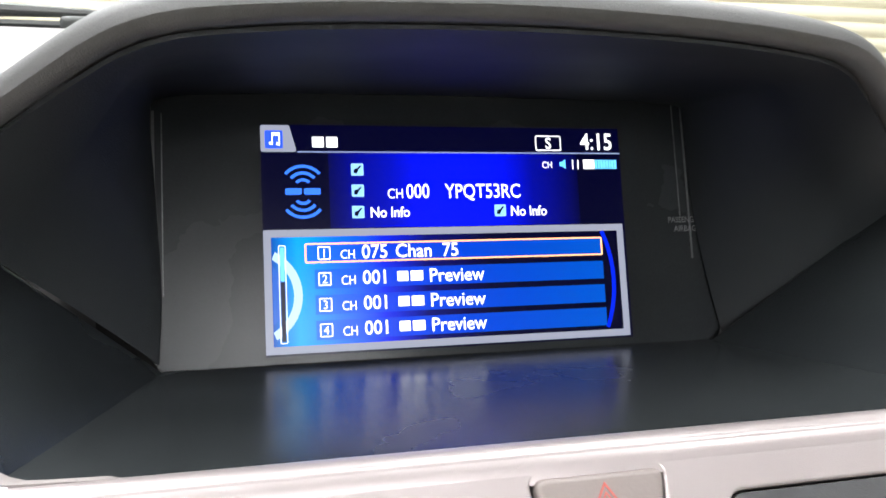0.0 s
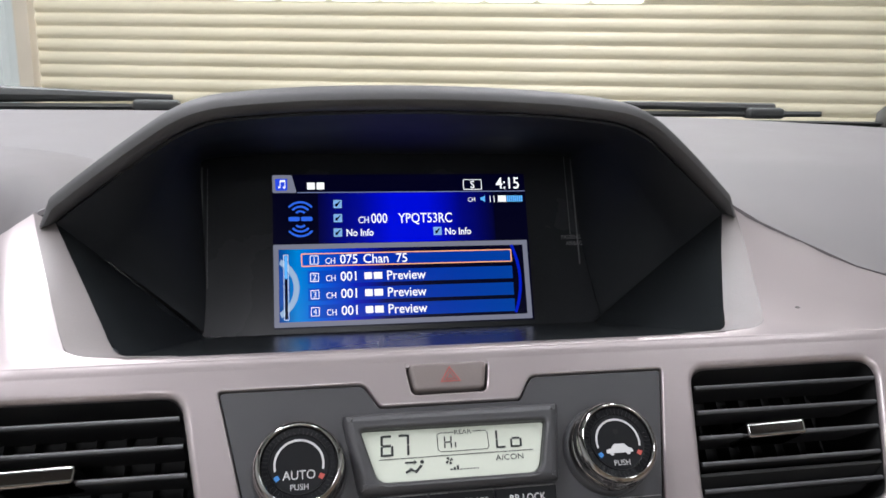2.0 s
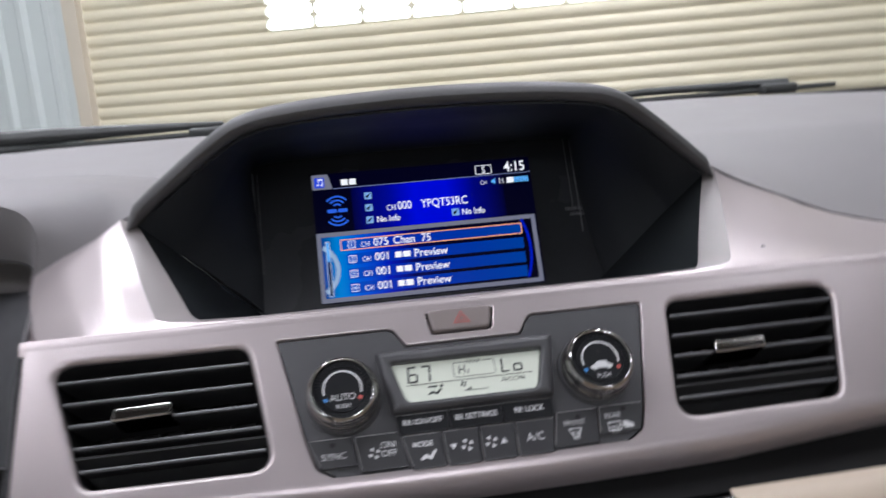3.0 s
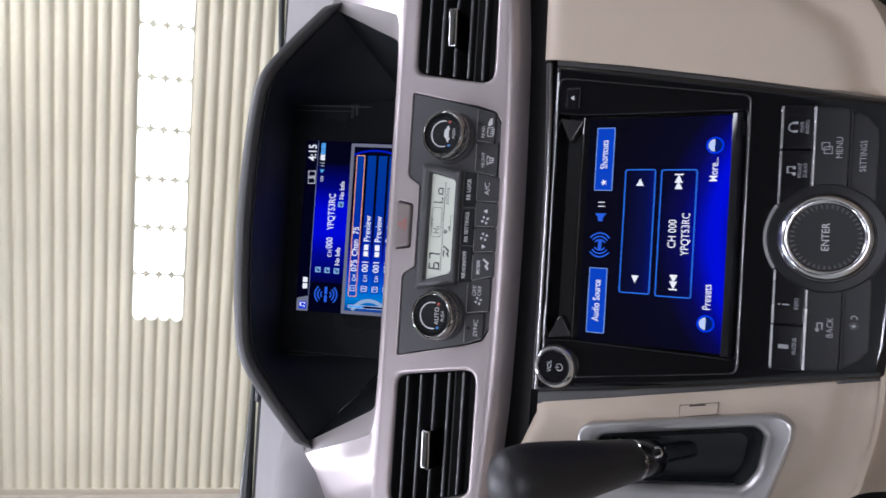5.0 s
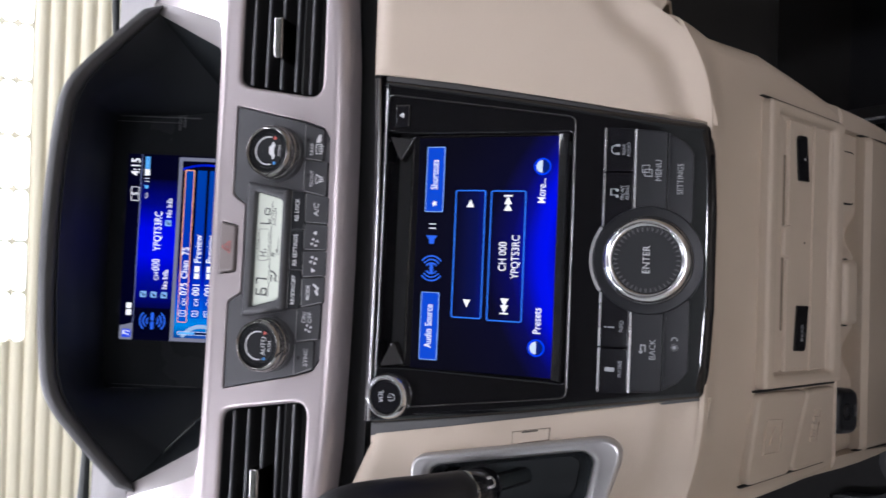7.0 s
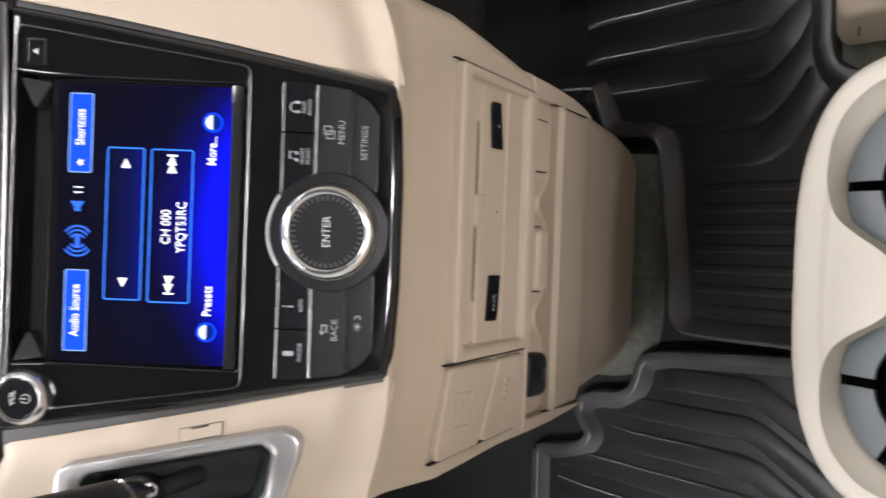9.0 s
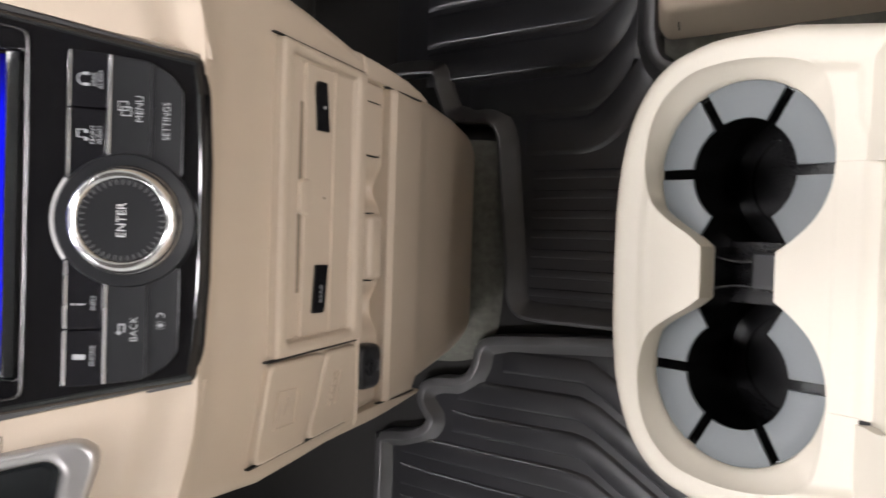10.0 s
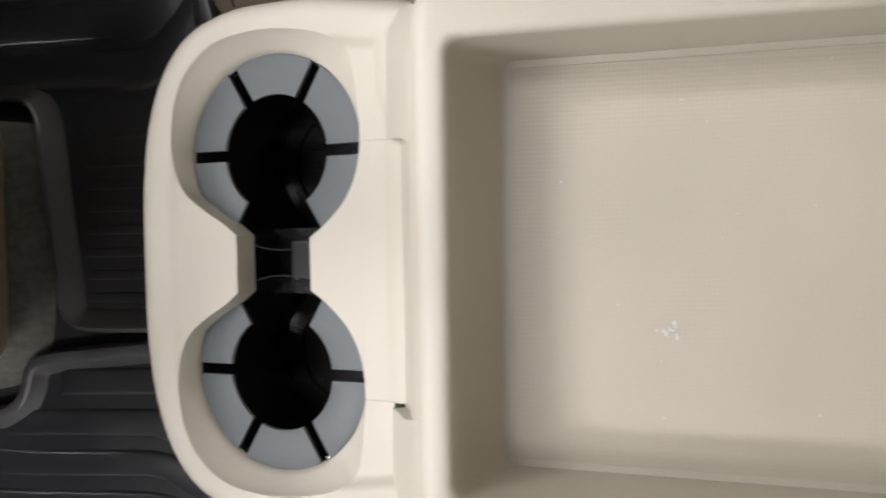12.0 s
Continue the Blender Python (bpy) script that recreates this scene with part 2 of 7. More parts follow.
def plate(outer, holes=(), top=0.0, depth=0.003, bevel=0.0006, steps=3, back=False, bend=None):
    """A slab with holes in u, v, w and rounded upper edges; bend maps (u, v) to an extra w."""
    bm = bmesh.new()
    loops = [outer if area(outer) > 0 else outer[::-1]] + [h[::-1] if area(h) > 0 else h for h in holes]
    tops, bottoms = [], []
    f = bend or (lambda u, v: 0.0)
    bevels = bevel if isinstance(bevel, (list, tuple)) else [bevel] * len(loops)
    for loop, bevel in zip(loops, bevels):
        prof = [(bevel * (1 - math.sin(t)), top - bevel * (1 - math.cos(t))) for t in [k * math.pi / 2 / steps for k in range(steps + 1)]] if bevel else [(0, top)]
        prof.append((0, top - depth))
        rings = []
        for d, w in prof:
            pts = shifted(loop, d) if d else loop
            rings.append([bm.verts.new((x, y, w + f(x, y))) for x, y in pts])
        n = len(loop)
        for ra, rb in zip(rings, rings[1:]):
            for i in range(n):
                bm.faces.new((ra[i], rb[i], rb[(i + 1) % n], ra[(i + 1) % n]))
        tops.append(rings[0])
        bottoms.append(rings[-1])
    for sets in ((tops, bottoms) if back else (tops,)):
        flat, edges = [], []
        for ring in sets:
            k = len(flat)
            flat += ring
            edges += [(k + q, k + (q + 1) % len(ring)) for q in range(len(ring))]
        out = delaunay_2d_cdt([Vector((q.co.x, q.co.y)) for q in flat], edges, [], 1, 1e-7)
        where = {n: flat[o[0]] if o else bm.verts.new((out[0][n].x, out[0][n].y, sets[0][0].co.z)) for n, o in enumerate(out[3])}
        inner = [[(q.co.x, q.co.y) for q in ring] for ring in sets[1:]]
        for tri in out[2]:
            vs = [where.get(q) for q in tri]
            if None in vs or len(set(vs)) < 3:
                continue
            cx, cy = sum(q.co.x for q in vs) / 3, sum(q.co.y for q in vs) / 3
            if any(within(cx, cy, ring) for ring in inner) or bm.faces.get(vs):
                continue
            bm.faces.new(vs)
    return bm


def terrain(outer, hole, height, step, rings=()):
    """A moulded sheet over an outline with one hole; height maps (u, v) to w."""
    bm = bmesh.new()
    pts = list(outer) + list(hole)
    edges = [(k, (k + 1) % len(outer)) for k in range(len(outer))]
    edges += [(len(outer) + k, len(outer) + (k + 1) % len(hole)) for k in range(len(hole))]
    loop = hole if area(hole) > 0 else hole[::-1]
    near = shifted(loop, -rings[-1]) if rings else hole
    for d in rings:
        pts += [p for p in shifted(loop, -d) if within(*p, outer) and not within(*p, hole)]
    xs, ys = [p[0] for p in outer], [p[1] for p in outer]
    for i in range(int((max(xs) - min(xs)) / step)):
        for j in range(int((max(ys) - min(ys)) / step)):
            q = (min(xs) + (i + 0.5 + 0.5 * (j % 2)) * step, min(ys) + (j + 0.5) * step)
            if within(*q, outer) and not within(*q, near) and not within(*q, hole):
                pts.append(q)
    out = delaunay_2d_cdt([Vector(p) for p in pts], edges, [], 1, 1e-7)
    vs = [bm.verts.new((p.x, p.y, height(p.x, p.y))) for p in out[0]]
    for tri in out[2]:
        cx, cy = sum(out[0][k].x for k in tri) / 3, sum(out[0][k].y for k in tri) / 3
        if not within(cx, cy, hole):
            bm.faces.new([vs[k] for k in tri])
    return bm


def box(x0, y0, z0, x1, y1, z1, bevel=0.0, seg=2):
    bm = bmesh.new()
    bmesh.ops.create_cube(bm, size=1)
    bmesh.ops.transform(bm, matrix=Matrix.Translation(((x0 + x1) / 2, (y0 + y1) / 2, (z0 + z1) / 2)) @ Matrix.Diagonal((x1 - x0, y1 - y0, z1 - z0, 1)), verts=bm.verts)
    if bevel:
        bmesh.ops.bevel(bm, geom=list(bm.edges), offset=bevel, segments=seg, affect="EDGES", profile=0.5)
    return bm


def lathe(profile, n=48, cx=0.0, cy=0.0, cap=True, a0=0.0, a1=2 * math.pi):
    """Turns (radius, w) pairs round the w axis through (cx, cy)."""
    bm = bmesh.new()
    full = abs(a1 - a0 - 2 * math.pi) < 1e-6
    count = n if full else n + 1
    rings = []
    for r, w in profile:
        if r < 1e-6:
            rings.append([bm.verts.new((cx, cy, w))] * count)
        else:
            rings.append([bm.verts.new((cx + r * math.cos(a0 + (a1 - a0) * k / n), cy + r * math.sin(a0 + (a1 - a0) * k / n), w)) for k in range(count)])
    for ra, rb in zip(rings, rings[1:]):
        for k in range(n):
            q = [ra[k], ra[(k + 1) % count], rb[(k + 1) % count], rb[k]]
            u = list(dict.fromkeys(q))
            if len(u) >= 3:
                bm.faces.new(u)
    return bm


def loft(rings, closed=False):
    """A skin over rows of 3D points."""
    bm = bmesh.new()
    vs = [[bm.verts.new(p) for p in r] for r in rings]
    for a, b in zip(vs, vs[1:]):
        n = len(a)
        for i in range(n if closed else n - 1):
            bm.faces.new((a[i], a[(i + 1) % n], b[(i + 1) % n], b[i]))
    return bm


def thicken(bm, d):
    bmesh.ops.recalc_face_normals(bm, faces=bm.faces)
    bmesh.ops.solidify(bm, geom=list(bm.faces), thickness=d)
    return bm


def tube(points, r, n=8):
    """A round bar along 3D points."""
    pts = [Vector(p) for p in points]
    rings = []
    for i, p in enumerate(pts):
        d = (pts[min(i + 1, len(pts) - 1)] - pts[max(i - 1, 0)]).normalized()
        a = d.orthogonal().normalized() if abs(d.z) > 0.9 else d.cross(Vector((0, 0, 1))).normalized()
        b = d.cross(a)
        rr = r[i] if isinstance(r, (list, tuple)) else r
        rings.append([p + rr * (math.cos(2 * math.pi * k / n) * a + math.sin(2 * math.pi * k / n) * b) for k in range(n)])
    bm = loft(rings, True)
    bm.verts.ensure_lookup_table()
    bm.faces.new([bm.verts[k] for k in range(n)])
    bm.faces.new([bm.verts[len(bm.verts) - n + k] for k in range(n)])
    return bm


def decal(name, pts, m, w, mat, parent, label="", thick=0.00015):
    """A flat printed or lit piece on a face."""
    bm = plate(list(pts), (), w, thick, 0, 1)
    return part(name, bm, mat, parent, label, smooth=False, m=m)


def outline(name, outer, inner, m, w, mat, parent, label="", thick=0.00015):
    return part(name, plate(outer, [inner], w, thick, 0, 1), mat, parent, label, smooth=False, m=m)


def writing(name, text, x, y, size, m, w, mat, parent, wide=1.0, align="CENTER", label="", bold=0.0):
    """Letters of the given capital height, lying on a face; x, y is the foot of the line."""
    cu = bpy.data.curves.new(name, "FONT")
    cu.body, cu.size, cu.align_x = text, size / 0.70, align
    cu.extrude, cu.resolution_u, cu.offset = 0.0, 3, bold * size
    tmp = bpy.data.objects.new(name, cu)
    scene.collection.objects.link(tmp)
    dg = bpy.context.evaluated_depsgraph_get()
    me = bpy.data.meshes.new_from_object(tmp.evaluated_get(dg))
    bpy.data.objects.remove(tmp)
    bpy.data.curves.remove(cu)
    bm = bmesh.new()
    bm.from_mesh(me)
    bpy.data.meshes.remove(me)
    bmesh.ops.transform(bm, matrix=Matrix.Translation((x, y, w)) @ Matrix.Diagonal((wide, 1, 1, 1)), verts=bm.verts)
    return part(name, bm, mat, parent, label or "printed letters", smooth=False, m=m)


def arc_band(cx, cy, r0, r1, a0, a1, n=14, ry=1.0):
    a0, a1 = radians(a0), radians(a1)
    o = [(cx + r1 * math.cos(a0 + (a1 - a0) * k / n), cy + ry * r1 * math.sin(a0 + (a1 - a0) * k / n)) for k in range(n + 1)]
    i = [(cx + r0 * math.cos(a0 + (a1 - a0) * k / n), cy + ry * r0 * math.sin(a0 + (a1 - a0) * k / n)) for k in range(n + 1)]
    return o + i[::-1]


def mirrored(pts):
    return [(-x, *rest) for x, *rest in pts]


mm = 0.001
FACE = base(41.2, 0.158, 0.776)      # the silver centre of the dashboard
SCREEN = base(23.3, 0.314, 0.753)    # the upper display
STACK = base(41.0, 0.050, 0.662)     # the touchscreen unit
FRONT = base(-15.1, -0.047, 0.460)   # the beige lower front
CUPS = Matrix(((1, 0, 0, 0), (0, 0.9787, 0.2055, -0.236), (0, -0.2055, 0.9787, 0.320), (0, 0, 0, 1)))  # v runs forward


# ---- garage ----
def build_garage():
    g = thing("floor", (0, 0, -0.35), "grey concrete garage floor", "floor", kind="structure")
    part("slab", box(-5, -6, -0.50, 5, 12, -0.35), CONCRETE, g, smooth=False)
    ceil = part("ceiling", box(-5, -6, 3.4, 5, 6.3, 3.5), WALLM, smooth=False)
    tagged(ceil, "plain pale garage ceiling", "ceiling", kind="structure")
    for name, b in (("wall_west", (-5, -6, -0.35, -4.9, 6.3, 3.4)), ("wall_east", (4.9, -6, -0.35, 5, 6.3, 3.4)), ("wall_south", (-5, -6, -0.35, 5, -5.9, 3.4))):
        w = part(name, box(*b), WALLM, smooth=False)
        tagged(w, "plain pale garage wall", "wall", kind="structure")
    # plain housings for the added, unseen lamps
    for lx, ly, lw in ADDED_LAMPS:
        t = thing("added_lamp", (lx, ly, 3.4), "unseen strip lamp added on the garage ceiling", "lamp", "ceiling lamps")
        part("housing", box(lx - 0.2, ly - 0.8, 3.30, lx + 0.2, ly + 0.8, 3.4, 0.01), INK, t)


# frame of the shutter: u along it to the right, v up, w towards the car
DOOR = Matrix.Translation((0, 4.5, 0)) @ Matrix.Rotation(radians(-15.2), 4, "Z") @ Matrix(((1, 0, 0, 0), (0, 0, -1, 0), (0, 1, 0, 0), (0, 0, 0, 1)))
PITCH = 0.0755


def slat_bm(u0, u1, v):
    """One rolled slat: a bulge with a lip and a groove."""
    prof = [(0.000, -0.004), (0.006, -0.002), (0.012, 0.006), (0.026, 0.012), (0.046, 0.012), (0.060, 0.006), (0.066, -0.001), (0.070, -0.006), (PITCH, -0.006)]
    return thicken(loft([[(u, v + a, w) for a, w in prof] for u in (u0, u1)]), 0.0015)


def build_door():
    d = thing("door_1", DOOR @ Vector((0, -0.35, 0)), "cream roller shutter with a row of see-through slots", "door", kind="structure")
    left, right = U_LEFT, 3.6
    rows = int((3.3 + 0.35) / PITCH)
    for k in range(rows):
        v = -0.35 + k * PITCH
        if SLOT_ROW <= k < SLOT_ROW + 4:
            for a, b in ((left, SLOT_U), (SLOT_U + 8 * SLOT_W, right)):
                part("slat", slat_bm(a, b, v), SHUTTER, d, m=DOOR)
            holes = [rect(SLOT_U + i * SLOT_W + 0.0032, v + 0.0013, SLOT_U + (i + 1) * SLOT_W - 0.0032, v + PITCH - 0.0013, 0.034) for i in range(8)]
            part("slotted_slat", plate(rect(SLOT_U, v, SLOT_U + 8 * SLOT_W, v + PITCH), holes, 0.004, 0.004, 0.0005, 1, True), SHUTTER, d, "slat with eight open slots", m=DOOR)
        else:
            part("slat", slat_bm(left, right, v), SHUTTER, d, m=DOOR)
    j = part("door_jamb", box(left - 0.10, -0.35, -0.02, left - 0.004, 3.3, 0.07, 0.006), JAMB, m=DOOR)
    tagged(j, "cream painted steel door jamb", "jamb", kind="structure")
    day = part("backdrop", box(SLOT_U - 1.5, 0.6, -0.85, SLOT_U + 8 * SLOT_W + 1.5, 2.6, -0.84), DAYLIGHT, m=DOOR, smooth=False)
    tagged(day, "bright daylight outside the shutter", "backdrop", kind="structure")
    # ribbed sheet wall beside the door
    prof = []
    u = left - 0.10
    while u > left - 3.2:
        prof += [(u, 0.0), (u - 0.10, 0.0), (u - 0.125, 0.03), (u - 0.16, 0.03), (u - 0.185, 0.0)]
        u -= 0.185
    w = part("wall_north", thicken(loft([[(a, v, c) for a, c in prof] for v in (-0.35, 3.4)]), 0.002), WALLM, m=DOOR, smooth=False)
    tagged(w, "pale ribbed sheet metal wall beside the shutter", "wall", kind="structure")
    w = part("wall_north_right", box(right, -0.35, -0.05, 6.5, 3.4, 0.0), WALLM, m=DOOR, smooth=False)
    tagged(w, "plain pale garage wall", "wall", kind="structure")
    w = part("wall_over_door", box(left - 3, 3.3, -0.25, right + 1, 3.6, -0.05), WALLM, m=DOOR, smooth=False)
    tagged(w, "plain pale wall over the shutter", "wall", kind="structure")


# ---- car shell ----
def build_shell():
    def shell(name, bm, mat, label, cat):
        return tagged(part(name, bm, mat), label, cat, kind="structure")
    # unseen roof, ended early to let the rear lamps shine in
    roof = loft([[(x, y, z) for x in (-0.85, -0.5, 0, 0.5, 0.85)] for y, z in ((-0.12, 1.33), (-0.4, 1.40), (-0.95, 1.42))])
    shell("roof_lining", thicken(roof, 0.03), HEADLINER, "unseen roof lining, darkened to keep gloss reflections dark", "ceiling")
    for s in (-1, 1):
        shell("door_trim", box(*((-0.87, -2.6, 0.0, -0.80, -0.98, 0.80) if s < 0 else (0.80, -2.6, 0.0, 0.87, 0.8, 0.80)), 0.02), BEIGE, "beige door trim panel", "door trim")
        p = [(s * 0.80, 0.80, 0.86), (s * 0.72, 0.30, 1.14), (s * 0.66, -0.12, 1.34)]
        shell("pillar", tube(p, [0.05, 0.045, 0.05], 10), HEADLINER, "windscreen pillar in the darkened roof cloth", "pillar")
    shell("door_sill", box(-0.87, -0.98, -0.05, -0.78, 0.8, 0.03, 0.01), CHAR, "black sill under the open driver door", "sill")
    # unseen wall added; its height keeps the rear lamps off the tray
    shell("shade_wall", box(-0.80, -1.10, 0, 0.80, -1.02, 0.84), BEIGE_SEAT, "unseen beige wall added to shade the console tray", "wall")
    carpet = loft([[(x, y, z) for x in (-0.85, -0.4, -0.16, -0.10, 0.08, 0.14, 0.4, 0.85)] for y, z in ((0.85, 0.42), (0.62, 0.30), (0.40, 0.08), (0.26, -0.026), (-0.6, -0.032), (-2.6, -0.032))])
    shell("carpet", thicken(carpet, 0.02), CARPET, "grey cabin carpet, darkened copy for the shaded floor", "carpet")
    hump = loft([[(x, y, z - 0.02 * (abs(x) / 0.12) ** 4) for x in [-0.1825 + 0.0225 * k for k in range(14)]] for y, z in ((0.30, 0.085), (0.16, 0.062), (0.125, 0.050), (0.105, 0.030), (0.092, 0.008), (0.085, -0.012))])
    shell("tunnel_carpet", thicken(hump, 0.006), TUNNEL, "grey carpet over the tunnel, lit copy", "carpet")
    shell("seat_carpet", plate([(0.30, -0.102), (0.19, -0.106), (0.175, -0.125), (0.115, -0.36), (0.115, -0.60), (0.30, -0.60)][::-1], (), 0.004, 0.03, 0.002, 2), TUNNEL, "grey carpet beside the passenger seat, lit copy", "carpet")
    shell("bulkhead", box(-0.85, 0.84, 0.0, 0.85, 0.90, 0.86), CAVITY, "black bulkhead behind the dashboard", "bulkhead")
    hoodp = loft([[(x, y, z) for x in (-0.85, -0.5, 0, 0.5, 0.85)] for y, z in ((0.93, 0.80), (1.3, 0.77), (1.8, 0.68), (2.05, 0.50), (2.08, -0.1))])
    b = part("bonnet", thicken(hoodp, 0.01), DKPAINT)
    tagged(b, "dark painted car bonnet", "bonnet")


def build_windscreen():
    t = thing("windscreen", (0, 0.85, 0.86), "clear curved windscreen over the dashboard", "windscreen")
    rows = []
    for k in range(9):
        f = k / 8
        y, z = 0.86 - 0.98 * f, 0.855 + 0.485 * f + 0.05 * math.sin(math.pi * f)
        rows.append([((0.80 - 0.12 * f) * s, y - 0.06 * (s * s), z) for s in (-1, -0.75, -0.5, -0.25, 0, 0.25, 0.5, 0.75, 1)])
    g = part("pane", thicken(loft(rows), 0.004), GLASS, t)
    g.visible_shadow = False
    frit = [[((0.80) * s, 0.855 - 0.06 * s * s + dy, 0.868 + dz) for s in [k / 6 - 1 for k in range(13)]] for dy, dz in ((0.01, -0.01), (-0.012, 0.006))]
    part("black_edge_band", thicken(loft(frit), 0.003), CHAR, t)
    # wipers lie outside at the foot of the glass
    for x0, x1, lift, fat in ((0.30, 0.66, 0.0, 1.0), (-0.74, -0.24, 0.004, 2.0)):
        w = thing("wiper", (x0, 0.93, 0.87), "black windscreen wiper at rest", "wiper", "wipers")
        part("arm", tube([(x0, 0.94, 0.883 + lift), (x0 + 0.12, 0.93, 0.890 + lift), ((x0 + x1) / 2, 0.925, 0.890 + lift), (x1, 0.92, 0.888 + lift)], [0.004, 0.006 * fat, 0.006 * fat, 0.008 / fat], 8), CHAR, w)
        part("blade", tube([(x0 + 0.02, 0.93, 0.876), (x1 + 0.08, 0.915, 0.880)], 0.005, 6), CHAR, w)
        part("hinge", box(x1 - 0.05, 0.90, 0.872, x1 + 0.01, 0.93, 0.889, 0.006, 3), CHAR, w)


# ---- dashboard ----
LIP = [(0.206, 0.283, 0.834), (0.186, 0.273, 0.849), (0.165, 0.262, 0.864), (0.146, 0.253, 0.877), (0.130, 0.246, 0.887), (0.116, 0.242, 0.8925), (0.098, 0.240, 0.8955), (0.060, 0.238, 0.8985), (0.0, 0.236, 0.900)]
LIP = flow3(LIP + mirrored(LIP[:-1])[::-1], 3)
# where the hood's lining meets the glass, from its right foot over the top to its left foot
RIGHT_EDGE = [(0.1400, 0.0010), (0.1345, 0.0300), (0.1305, 0.0600), (0.1290, 0.0920), (0.1285, 0.1140), (0.1255, 0.1215), (0.1000, 0.1238), (0.0600, 0.1240), (0.0, 0.1242)]
LEFT_EDGE = [(-0.0600, 0.1238), (-0.1020, 0.1228), (-0.1320, 0.1200), (-0.1372, 0.1120), (-0.1362, 0.0900), (-0.1345, 0.0600), (-0.1330, 0.0300), (-0.1340, 0.0010)]
BACK = flow3([tuple(SCREEN @ Vector((u, v, 0.0006))) for u, v in RIGHT_EDGE + LEFT_EDGE], 3)


def lip_ring(out, dy):
    """The hood's lip moved outward across its arch and along the car."""
    pts = shifted([(x, z) for x, y, z in LIP], -out)
    pts[0] = (LIP[0][0] + out * 0.75, LIP[0][2] - out * 0.2)
    pts[-1] = (-pts[0][0], pts[0][1])
    return [(p[0], q[1] + dy, p[1]) for p, q in zip(pts, LIP)]


def pad_z(x, y):
    z = 0.836 + 0.085 * (y - 0.29) - 0.03 * max(0, abs(x) - 0.45)
    return z


def wing_edge(xo):
    """Upper edge of the silver wing, xo metres out from its peak."""
    return 0.297 - 0.03 * min(1, xo / 0.09), 0.837 - 0.036 * (1 - math.exp(-xo / 0.05)) - 0.030 * (1 - math.exp(-max(0, xo - 0.04) / 0.1))


